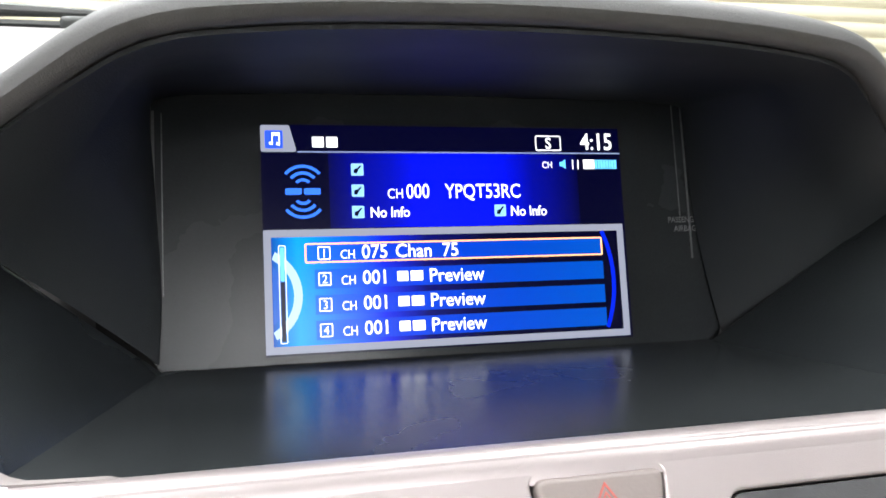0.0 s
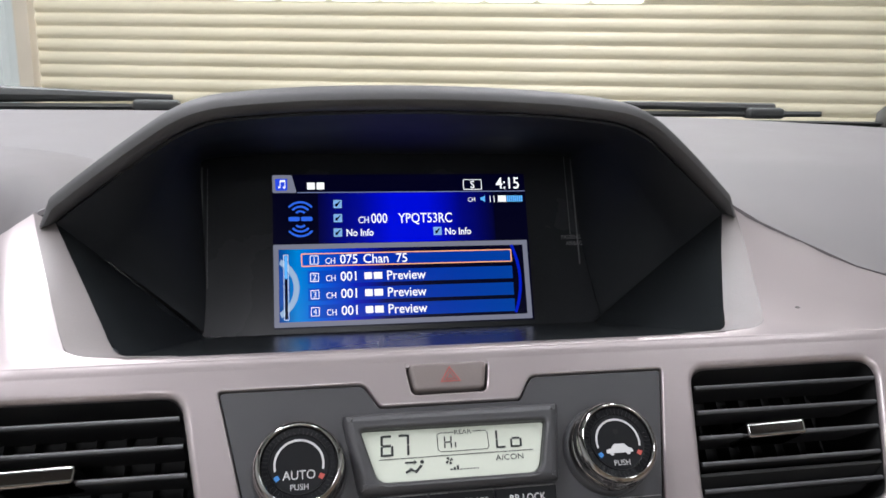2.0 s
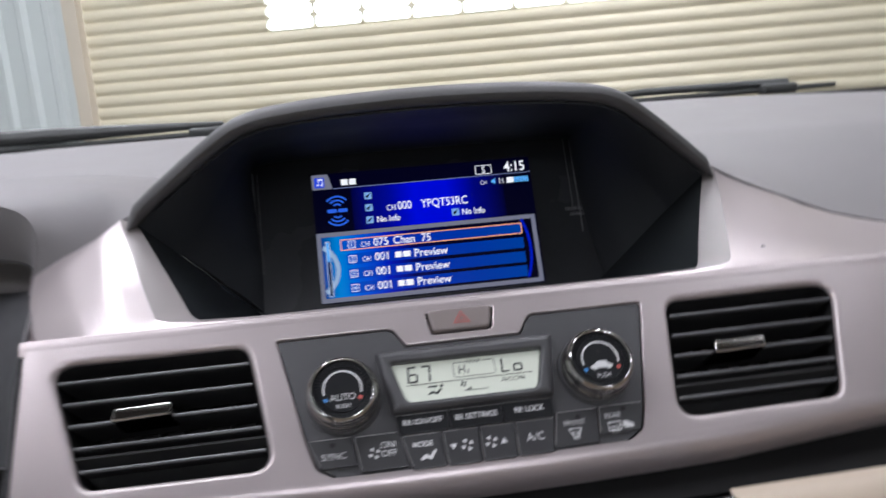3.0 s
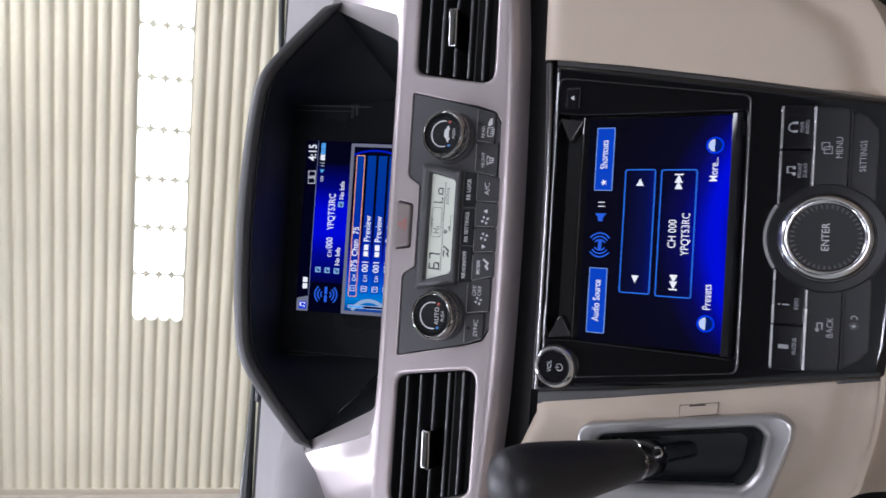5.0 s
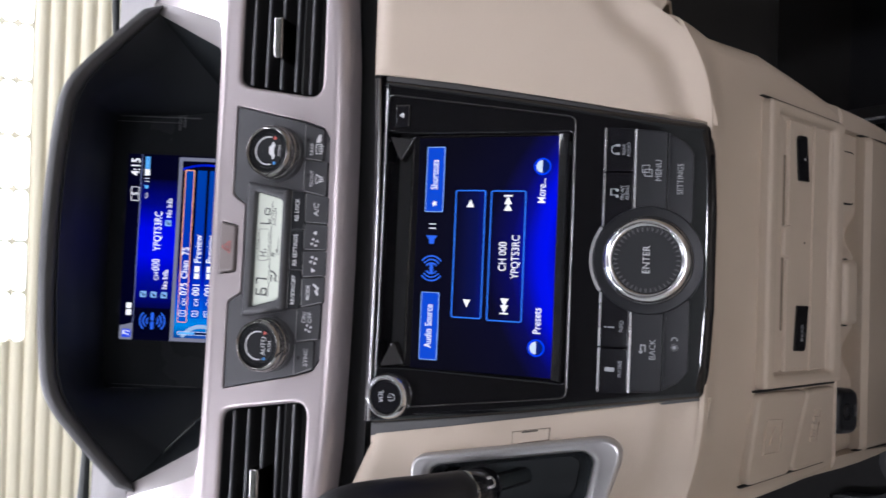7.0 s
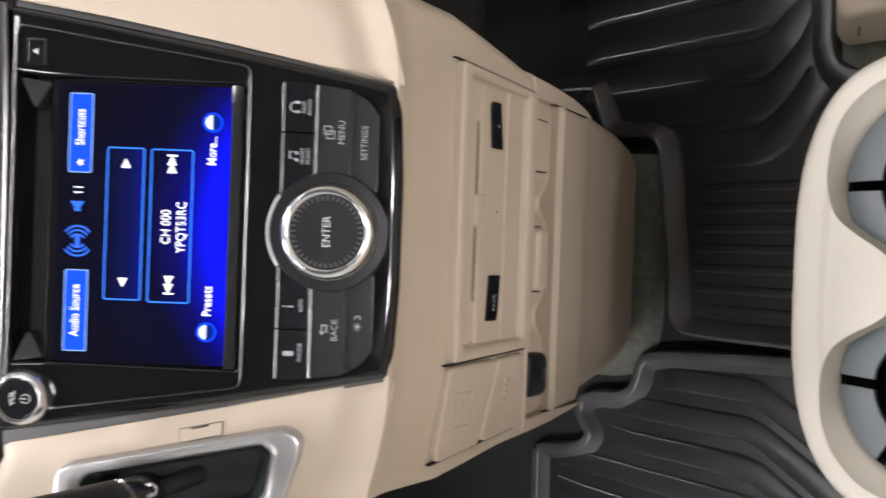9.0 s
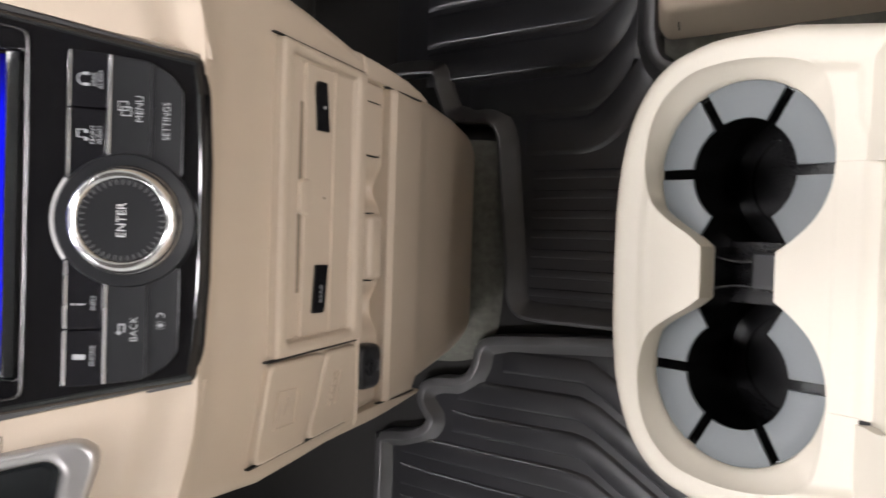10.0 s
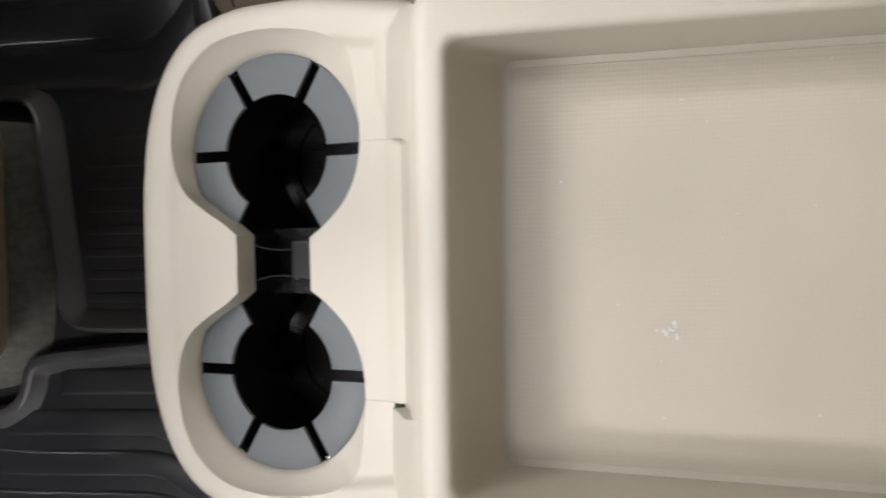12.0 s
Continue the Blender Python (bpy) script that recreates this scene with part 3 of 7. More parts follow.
def build_dashboard():
    d = thing("dashboard", (0, 0.3, 0.5), "grey and taupe-silver car dashboard with an arched display hood", "dashboard")
    # hood: inner tunnel, step, lip and top
    def mid(t, drop):
        return [tuple(Vector(a).lerp(Vector(b), t) - Vector((0, 0, drop))) for a, b in zip(LIP, BACK)]
    part("hood_lining", thicken(loft([BACK, mid(0.92, -0.0012), mid(0.60, -0.0020), mid(0.34, -0.0012), mid(0.30, 0.0006), mid(0.12, 0.0004), LIP]), 0.0015), LINING, d, "black inner lining of the display hood")
    rings = [lip_ring(0.0008, 0.004), lip_ring(0.0006, -0.001), lip_ring(0.0014, -0.0045), lip_ring(0.0036, -0.0074), lip_ring(0.0064, -0.0082), lip_ring(0.0092, -0.0068), lip_ring(0.0114, -0.0030), lip_ring(0.0127, 0.003), lip_ring(0.0135, 0.014)]
    part("hood_lip", thicken(loft(rings), 0.0015), CHAR, d, "charcoal padded lip of the hood")
    top = [lip_ring(0.0135, 0.014), lip_ring(0.0132, 0.05)]
    for yy, f in ((0.36, 0.95), (0.45, 0.7), (0.56, 0.36), (0.68, 0.1)):
        row = []
        for (x, y, z) in lip_ring(0.013, 0.05):
            zb = pad_z(x, yy) - 0.004
            row.append((x * (1 + 0.15 * (1 - f)), yy, zb + max(0, z - zb) * f))
        top.append(row)
    part("hood_top", thicken(loft(top), 0.0015), DASH, d, "grey top of the display hood")
    # top pads beside the hood, up to the glass
    for s in (1, -1):
        rows = []
        for k in range(13):
            f = k / 12
            row = []
            for j in range(15):
                g = j / 14
                xf = 0.219 + 0.60 * g ** 1.3
                yf, zf = wing_edge(xf - 0.219)
                yf, zf = yf - 0.004, zf + 0.0012
                if s < 0:
                    h = min(1, max(0, (xf - 0.222) / 0.02))
                    yf, zf = yf + (0.42 - yf) * h, zf + (pad_z(xf, 0.42) - 0.01 - zf) * h
                x = xf + (0.0 - 0.02) * f
                y = yf + (0.80 - 0.05 * (x / 0.8) ** 2 - yf) * f
                zb = pad_z(x, y)
                row.append((s * x, y, zf + (zb - zf) * min(1, f * 3.2) ** 0.7))
            rows.append(row)
        part("top_pad", thicken(loft(rows), 0.003), DASH, d, "grained grey top pad")
    # silver wings that rise beside the hood
    for s in (1, -1):
        inner = [(0.1735, 0.174, 0.787), (0.1775, 0.184, 0.791), (0.1895, 0.213, 0.803), (0.2070, 0.257, 0.821), (0.222, 0.297, 0.837)]
        rows = []
        for j in range(17):
            g = j / 16
            xo = 0.36 * g ** 1.25 if s > 0 else 0.074 * g
            row = []
            for i, (x, y, z) in enumerate(inner):
                f = i / 4
                yb, zb = 0.174 - 0.010 * min(1, g * 3), 0.787 - 0.018 * g ** 2
                if s < 0:
                    xo = g * (0.074 - 0.0175 * f)
                ty, zt = wing_edge(xo)
                yy = yb + (ty - yb) * f + 0.0 * g
                zz = zb + (zt - zb) * f + 0.007 * math.sin(math.pi * f) * min(1, g * 4)
                row.append((s * (x + xo), y + (yy - (0.174 + 0.123 * f)) if j else y, z + (zz - (0.787 + 0.05 * f)) if j else z))
            # the foot runs into the face below
            foot = []
            for v, w in ((0.0085, -0.0006), (0.0130, 0.0004), (0.0172, -0.0002)):
                q = FACE @ Vector((s * row[0][0], v, w))
                foot.append((row[0][0], q.y, q.z))
            rows.append(foot + row[1:])
        part("silver_wing", thicken(loft(rows), 0.003), SILVER, d, "satin taupe-silver wing trim")
        # rounded corner between wing foot and roll
        across = (0.1500, 0.1580, 0.1640, 0.1690, 0.1737)
        bed = [[(s * x, q.y, q.z) for x in across] for q in (FACE @ Vector((0, v, w)) for v, w in ((0.0085, -0.0006), (0.0130, 0.0004), (0.0172, -0.0002)))]
        bed.append([(s * x, y, z) for x, y, z in ((0.1500, 0.1752, 0.7890), (0.1660, 0.1763, 0.7899), (0.1725, 0.1790, 0.7906), (0.1755, 0.1818, 0.7912), (0.1780, 0.1845, 0.7914))])
        part("trim_corner", loft(bed), SILVER, d)
        # the fold between wing and recess
        o2 = [(0.155, 0.184, 0.786), (0.160, 0.194, 0.790), (0.172, 0.217, 0.801), (0.190, 0.252, 0.817), (0.207, 0.283, 0.834)]
        o1 = [(x + 0.0006, y, z + 0.0006) for x, y, z in inner[2:]]
        o1 = flow3([(0.125, 0.1750, 0.7886), (0.150, 0.1755, 0.7893), (0.1670, 0.1765, 0.7900), (0.1755, 0.1810, 0.7914), (0.1800, 0.1890, 0.7945)] + o1, 3)
        o2 = flow3([(0.125, 0.1785, 0.7866), (0.143, 0.1790, 0.7872), (0.1540, 0.1830, 0.7884), (0.1600, 0.1925, 0.7910), (0.1645, 0.2020, 0.7945)] + o2[2:], 3)
        o3 = [tuple((Vector(a) + Vector(b)) / 2 + Vector((0.0025, 0, 0.001))) for a, b in zip(o1, o2)]
        part("fold", thicken(loft([[(s * x, y, z) for x, y, z in r] for r in (o1, o3, o2)]), 0.0015), TAUPE, d, "taupe fold round the recess")
        # dark cheeks of the recess
        c1 = [(0.155, 0.184, 0.7855), (0.160, 0.194, 0.7895), (0.172, 0.217, 0.8005), (0.190, 0.252, 0.8165), (0.2068, 0.2835, 0.8335)]
        c2 = [(0.131, 0.310, 0.7515), (0.145, 0.305, 0.767), (0.165, 0.298, 0.789), (0.186, 0.291, 0.812), (0.2064, 0.284, 0.8335)]
        c0 = [tuple(Vector(a).lerp(Vector(b), 0.5) - Vector((0.0015, 0, 0.001))) for a, b in zip(c1, c2)]
        part("recess_cheek", thicken(loft([[(s * x, y, z) for x, y, z in r] for r in (c1, c0, c2)]), 0.0015), FLOORP, d, "black satin cheek of the recess")
    # floor of the recess
    fl = [[(x * w, y, z) for x in (-1, -0.8, -0.4, 0, 0.4, 0.8, 1)] for w, y, z in ((0.160, 0.1775, 0.7862), (0.155, 0.184, 0.7852), (0.131, 0.3125, 0.7515))]
    roll = [FACE @ Vector((0, v, w)) for v, w in ((0.0085, -0.0006), (0.0130, 0.0004), (0.0165, -0.0001))]
    roll = [(q.y, q.z) for q in roll] + [(0.1715, 0.7892), (0.1742, 0.7890), (0.1764, 0.7880), (0.1782, 0.7852)]
    part("trim_roll", thicken(loft([[(0.0375 * k, y, z) for k in range(-4, 5)] for y, z in roll]), 0.0012), SILVER, d, "rolled upper edge of the silver trim")
    part("recess_floor", thicken(loft(fl), 0.002), FLOORP, d, "black satin floor that mirrors the display")
    # silver centre with openings
    vr = [(0.1235, 0.0005), (0.2300, 0.0010), (0.2075, -0.0690), (0.1110, -0.0700)]
    vl = mirrored(vr)
    clim = [(-0.1075, 0.0015), (-0.0415, 0.0015), (-0.0345, -0.0098), (0.0318, -0.0098), (0.0388, 0.0015), (0.1075, 0.0015), (0.0930, -0.0600), (0.0885, -0.0740), (0.0760, -0.0812), (-0.0760, -0.0812), (-0.0885, -0.0740), (-0.0930, -0.0600)]
    hz = [(-0.0216, 0.0104), (0.0190, 0.0104), (0.0162, -0.0050), (-0.0194, -0.0050)]
    edge = [(-0.2455, 0.0178), (0.34, 0.0178), (0.33, -0.062), (0.25, -0.0735), (0.14, -0.0825), (0.0, -0.0850), (-0.14, -0.0825), (-0.242, -0.0740)]
    edge = rounded(edge, [0.002, 0.003] + [0.03] * 5 + [0.006], 6)
    bm = plate(edge, [rounded(vr, 0.010), rounded(vl, 0.010), rounded(clim, [0.002, 0.006, 0.003, 0.003, 0.006, 0.002, 0.004, 0.006, 0.006, 0.006, 0.006, 0.004]), rounded(hz, 0.003)], 0.0, 0.014, [0.0015, 0.0035, 0.0035, 0.0012, 0.0012], 4, False)
    part("centre_trim", bm, SILVER, d, "satin taupe-silver centre trim", m=FACE)
    # soft lower roll of the trim and the black gap under it
    part("gap_lining", thicken(loft([[(x, y, z) for x in (-0.42, -0.2, 0, 0.2, 0.42)] for y, z in ((0.128, 0.735), (0.135, 0.712), (0.130, 0.690), (0.100, 0.680))]), 0.002), CAVITY, d, "black gap under the trim")
    def foot(x):
        """Height of the trim's lower edge at x."""
        a = abs(x)
        return -0.0850 + 0.0025 * (a / 0.14) ** 2 if a < 0.14 else -0.0825 + 0.082 * (a - 0.14)
    lowroll = [(0.0050, 0.0002), (0.0020, 0.0004), (-0.0015, -0.0006), (-0.0045, -0.0030), (-0.0070, -0.0068), (-0.0088, -0.0120), (-0.0095, -0.0200)]
    part("trim_underside", thicken(loft([[(x, foot(x) + v, w) for x in [k * 0.0203 for k in range(-12, 17)]] for v, w in lowroll]), 0.001), SILVER, d, "rolled lower edge of the silver trim", m=FACE)
    return d


DAYLIGHT = lit("daylight", (1.0, 1.0, 0.98), 2.6)
DKPAINT = shader("dark_car_paint", (0.03, 0.03, 0.035), 0.25, vary=0.05, coat=0.8)
GLASS = bpy.data.materials.new("clear_glass")
GLASS.use_nodes = True
_n, _l = GLASS.node_tree.nodes, GLASS.node_tree.links
_t, _g, _x = (_n.new("ShaderNode" + k) for k in ("BsdfTransparent", "BsdfGlossy", "MixShader"))
_x.inputs[0].default_value = 0.035
_g.inputs["Roughness"].default_value = 0.02
_t.inputs["Color"].default_value = (0.93, 0.95, 0.94, 1)
_l.new(_t.outputs[0], _x.inputs[1])
_l.new(_g.outputs[0], _x.inputs[2])
_l.new(_x.outputs[0], _n["Material Output"].inputs["Surface"])


# ---- lower dash and stack ----
def section(w0, w1, y, r, depth, z, n=7, fine=10):
    """A level cut through the lower dash from its left side round the front to its right side."""
    pts = [(w0, y + depth, z)]
    for k in range(n):
        a = math.pi / 2 * k / (n - 1)
        pts.append((w0 + r - r * math.cos(a), y + r - r * math.sin(a), z))
    for k in range(1, fine):
        pts.append((w0 + r + (w1 - w0 - 2 * r) * k / fine, y, z))
    for k in range(n):
        a = math.pi / 2 * (1 - k / (n - 1))
        pts.append((w1 - r + r * math.cos(a), y + r - r * math.sin(a), z))
    pts.append((w1, y + depth, z))
    return pts


def build_lower_dash():
    d = thing("lower_dash", (0, 0.0, 0.45), "beige lower dash panel round the touchscreen unit", "dash panel")
    upper = [(0.438, 0.0440), (0.405, 0.0305), (0.341, -0.008), (0.292, -0.0424), (0.245, -0.0821), (0.208, -0.1113)]
    half = smooth_path(upper + [(0.182, -0.1300), (0.1635, -0.1445), (0.1515, -0.1590), (0.138, -0.1706), (0.1204, -0.1780), (0.103, -0.1832), (0.083, -0.1878)])
    driver_half = smooth_path(upper + [(0.190, -0.1285), (0.176, -0.1480), (0.163, -0.1625), (0.146, -0.1730), (0.1336, -0.1768), (0.1163, -0.1814), (0.0975, -0.1858), (0.083, -0.1882)])
    notch = [(0.0890, -0.1560), (0.1030, -0.0900), (0.1172, -0.0200), (0.1275, 0.0390)]
    right = [(0.1280, 0.0440)] + half + [(0.0838, -0.180)]
    ring = right + notch
    gear = rounded([(-0.1400, -0.0100), (-0.1190, -0.1150), (-0.1240, -0.1225), (-0.1510, -0.1185), (-0.1640, -0.1110), (-0.1840, -0.0470), (-0.1900, -0.0110)], 0.008, 5)
    def top(u):
        return 0.0442 if u > 0 else min(0.0562, 0.0376 + 0.43 * max(0, -u - 0.1366))
    def level(u, v):
        """Flat face with a shallow valley along its lower fold and a rounded upper edge."""
        q = Vector((abs(u), v))
        gap = 1.0
        for a, b in (zip(half, half[1:]) if u > 0 else zip(driver_half, driver_half[1:])):
            a, b = Vector(a), Vector(b)
            k = min(1, max(0, (q - a).dot(b - a) / (b - a).length_squared))
            gap = min(gap, (q - a - (b - a) * k).length)
        w = -0.0027 - 0.0050 * math.sin(math.pi * min(1, gap / 0.032)) ** 2
        e = min(0.012, max(0.0, top(u) - v))
        return w - (0.012 - math.sqrt(max(0, 0.012 ** 2 - (0.012 - e) ** 2)))
    far = [(0.30, 0.02), (0.301, 0.02), (0.301, 0.021)]
    part("passenger_panel", thicken(terrain(ring, far, level, 0.005), 0.003), BEIGE, d, "beige grained dash panel", m=STACK)
    mirror_ring = [(-x - 0.004 * min(1, max(0, (x - 0.12) / 0.03)), v) for x, v in [(0.1320, 0.0360), (0.1345, 0.0378), (0.1607, 0.0492), (0.174, 0.0550), (0.438, 0.0560)] + driver_half[1:] + [(0.0838, -0.180)] + notch[:-1] + [(0.1270, 0.0350)]][::-1]
    part("driver_panel", thicken(terrain(mirror_ring, gear, level, 0.005), 0.003), BEIGE, d, "beige grained dash panel", m=STACK)
    for s in (1, -1):
        shift = 0.004 if s < 0 else 0.0
        rim = [p for p in (half if s > 0 else driver_half) if p[1] > -0.152]
        steps = ((0.0, 0.0004), (0.0025, 0.0009), (0.0060, -0.0010), (0.0090, -0.010), (0.0095, -0.100))
        part("side_wall", thicken(loft([[(s * (x + shift + o), v - 0.6 * o, level(s * x, v) * (1 if w > -0.05 else 0) + w) for x, v in rim] for o, w in steps]), 0.002), BEIGE, d, "rolled beige edge", m=STACK)
        # added box that blocks light from the footwell, black for the shade there
        b = part("footwell_blocker", box(*((0.15, 0.075, 0.30, 0.80, 0.83, 0.62) if s > 0 else (-0.80, 0.16, 0.50, -0.26, 0.83, 0.66)), 0.03, 3), CAVITY)
        tagged(b, "unseen black box added to shade the footwell", "dash panel", kind="structure")
    cover = [(-0.1157, -0.0669), (-0.1106, -0.0912), (-0.1182, -0.0908), (-0.1238, -0.0666)]
    h = part("hatch_cover", plate(rounded(cover, 0.0008, 2), (), -0.0019, 0.003, 0.0004, 1), BEIGE, d, "tiny beige cover with a slit", m=STACK)
    part("gap", plate([(-0.1156, -0.0667), (-0.1104, -0.0914), (-0.1183, -0.0910), (-0.1240, -0.0665)], (), -0.0022, 0.003, 0, 1), CAVITY, h, "dark line round the cover", m=STACK)
    decal("slit", [(-0.1148, -0.0730), (-0.1126, -0.0833), (-0.1135, -0.0834), (-0.1157, -0.0731)], STACK, -0.0017, CAVITY, h)
    return d


def build_lower_stack():
    d = thing("centre_stack", (0, 0.05, 0.2), "beige lower centre stack with disc slot and small lids", "dash panel")
    rows = []
    for z, l, r, y, rad in ((0.5250, -0.161, 0.157, -0.0690, 0.014), (0.5235, -0.1612, 0.1572, -0.0712, 0.014), (0.5205, -0.1608, 0.1565, -0.0706, 0.014), (0.515, -0.1595, 0.1545, -0.0670, 0.014), (0.500, -0.1600, 0.1500, -0.0580, 0.016), (0.46, -0.1595, 0.1455, -0.0470, 0.012),
                            (0.42, -0.1570, 0.140, -0.0362, 0.012), (0.385, -0.1540, 0.1345, -0.0270, 0.012), (0.352, -0.1500, 0.1285, -0.0180, 0.012)):
        rise = 1.0 if z > 0.519 else 0.8 if z > 0.51 else 0.45 if z > 0.49 else 0.0
        row = []
        for x, yy, zz in section(l, r, y, rad, 0.16, z, 9, 40):
            k = rise * ((0.0130 if x > 0 else 0.0070) * min(1, max(0, abs(x) - 0.085) / 0.060) ** 2 + 0.030 * min(1, max(0, yy - y) / 0.05))
            row.append((x, yy + 0.87 * k, zz + k))
        rows.append(row)
    part("upper_front", thicken(loft(rows), 0.003), BEIGE, d, "beige curved front")
    # cubby under it
    def scoop(x):
        """Hollows on both sides of the finger pull."""
        return sum(math.sin(math.pi * (x - a) / (b - a)) ** 2 for a, b in ((0.010, 0.052), (-0.088, -0.038)) if a < x < b)
    cub = []
    for l, r, y, z in ((-0.150, 0.1285, -0.0180, 0.3520), (-0.148, 0.1270, -0.0165, 0.3500), (-0.146, 0.1250, -0.0120, 0.3490)):
        cub.append(section(l, r, y, 0.010, 0.15, z, 7, 70))
    for k in range(15):
        f = k / 14
        deep = 0.023 * math.sin(math.pi * f) ** 0.8
        cub.append([(x, yy + deep * scoop(x), zz) for x, yy, zz in section(-0.144 + 0.007 * f, 0.124 - 0.008 * f, -0.0060 + 0.0120 * f, 0.006, 0.14, 0.3475 - 0.0475 * f, 7, 70)])
    part("cubby", thicken(loft(cub), 0.002), BEIGE, d, "shallow beige cubby with two hollows")
    low = [section(-0.1372, 0.1090, 0.016, 0.004, 0.12, 0.3030), section(-0.1376, 0.1096, 0.0002, 0.005, 0.13, 0.3066), section(-0.1378, 0.1100, -0.0042, 0.005, 0.13, 0.3060), section(-0.1380, 0.1102, -0.0052, 0.005, 0.13, 0.3030), section(-0.1384, 0.1104, -0.0018, 0.006, 0.13, 0.295), section(-0.1402, 0.1106, 0.0115, 0.007, 0.13, 0.255),
           section(-0.1355, 0.1190, 0.0165, 0.010, 0.13, 0.2445), section(-0.1350, 0.1190, 0.0225, 0.012, 0.13, 0.236), section(-0.1345, 0.1185, 0.030, 0.014, 0.13, 0.218), section(-0.128, 0.1150, 0.058, 0.02, 0.12, 0.135), section(-0.122, 0.110, 0.078, 0.022, 0.12, 0.085), section(-0.119, 0.107, 0.092, 0.024, 0.12, 0.060), section(-0.117, 0.105, 0.110, 0.024, 0.12, 0.045)]
    part("lower_front", thicken(loft(low), 0.003), BEIGE, d, "beige lower front with a lip")
    # strips of the body that run down past both ends of the lip
    zs = (0.400, 0.375, 0.352, 0.330, 0.302, 0.275, 0.250, 0.238)
    for inner, edge in (((0.1115, 0.1115, 0.1112, 0.1110, 0.1110, 0.1112, 0.1112, 0.1112), (0.1290, 0.1285, 0.1280, 0.1275, 0.1260, 0.1236, 0.1190, 0.1150)),
                        ((-0.1400, -0.1400, -0.1396, -0.1392, -0.1388, -0.1400, -0.1412, -0.1408), (-0.1520, -0.1512, -0.1510, -0.1508, -0.1498, -0.1478, -0.1456, -0.1440))):
        rows = []
        for z, xi, xo in zip(zs, inner, edge):
            y, s = -0.0165 + (0.352 - z) * 0.2685, 1 if xo > xi else -1
            rows.append([(xi, y + 0.10, z), (xi, y + 0.0012, z), (xi + s * 0.0008, y, z), (xo - s * 0.0028, y + 0.0002, z), (xo - s * 0.0009, y + 0.0012, z), (xo, y + 0.0040, z), (xo, y + 0.13, z)])
        part("side_strip", thicken(loft(rows), 0.0015), BEIGE, d, "beige side of the stack")
    return d


# ---- console between the seats ----
CX = -0.01995


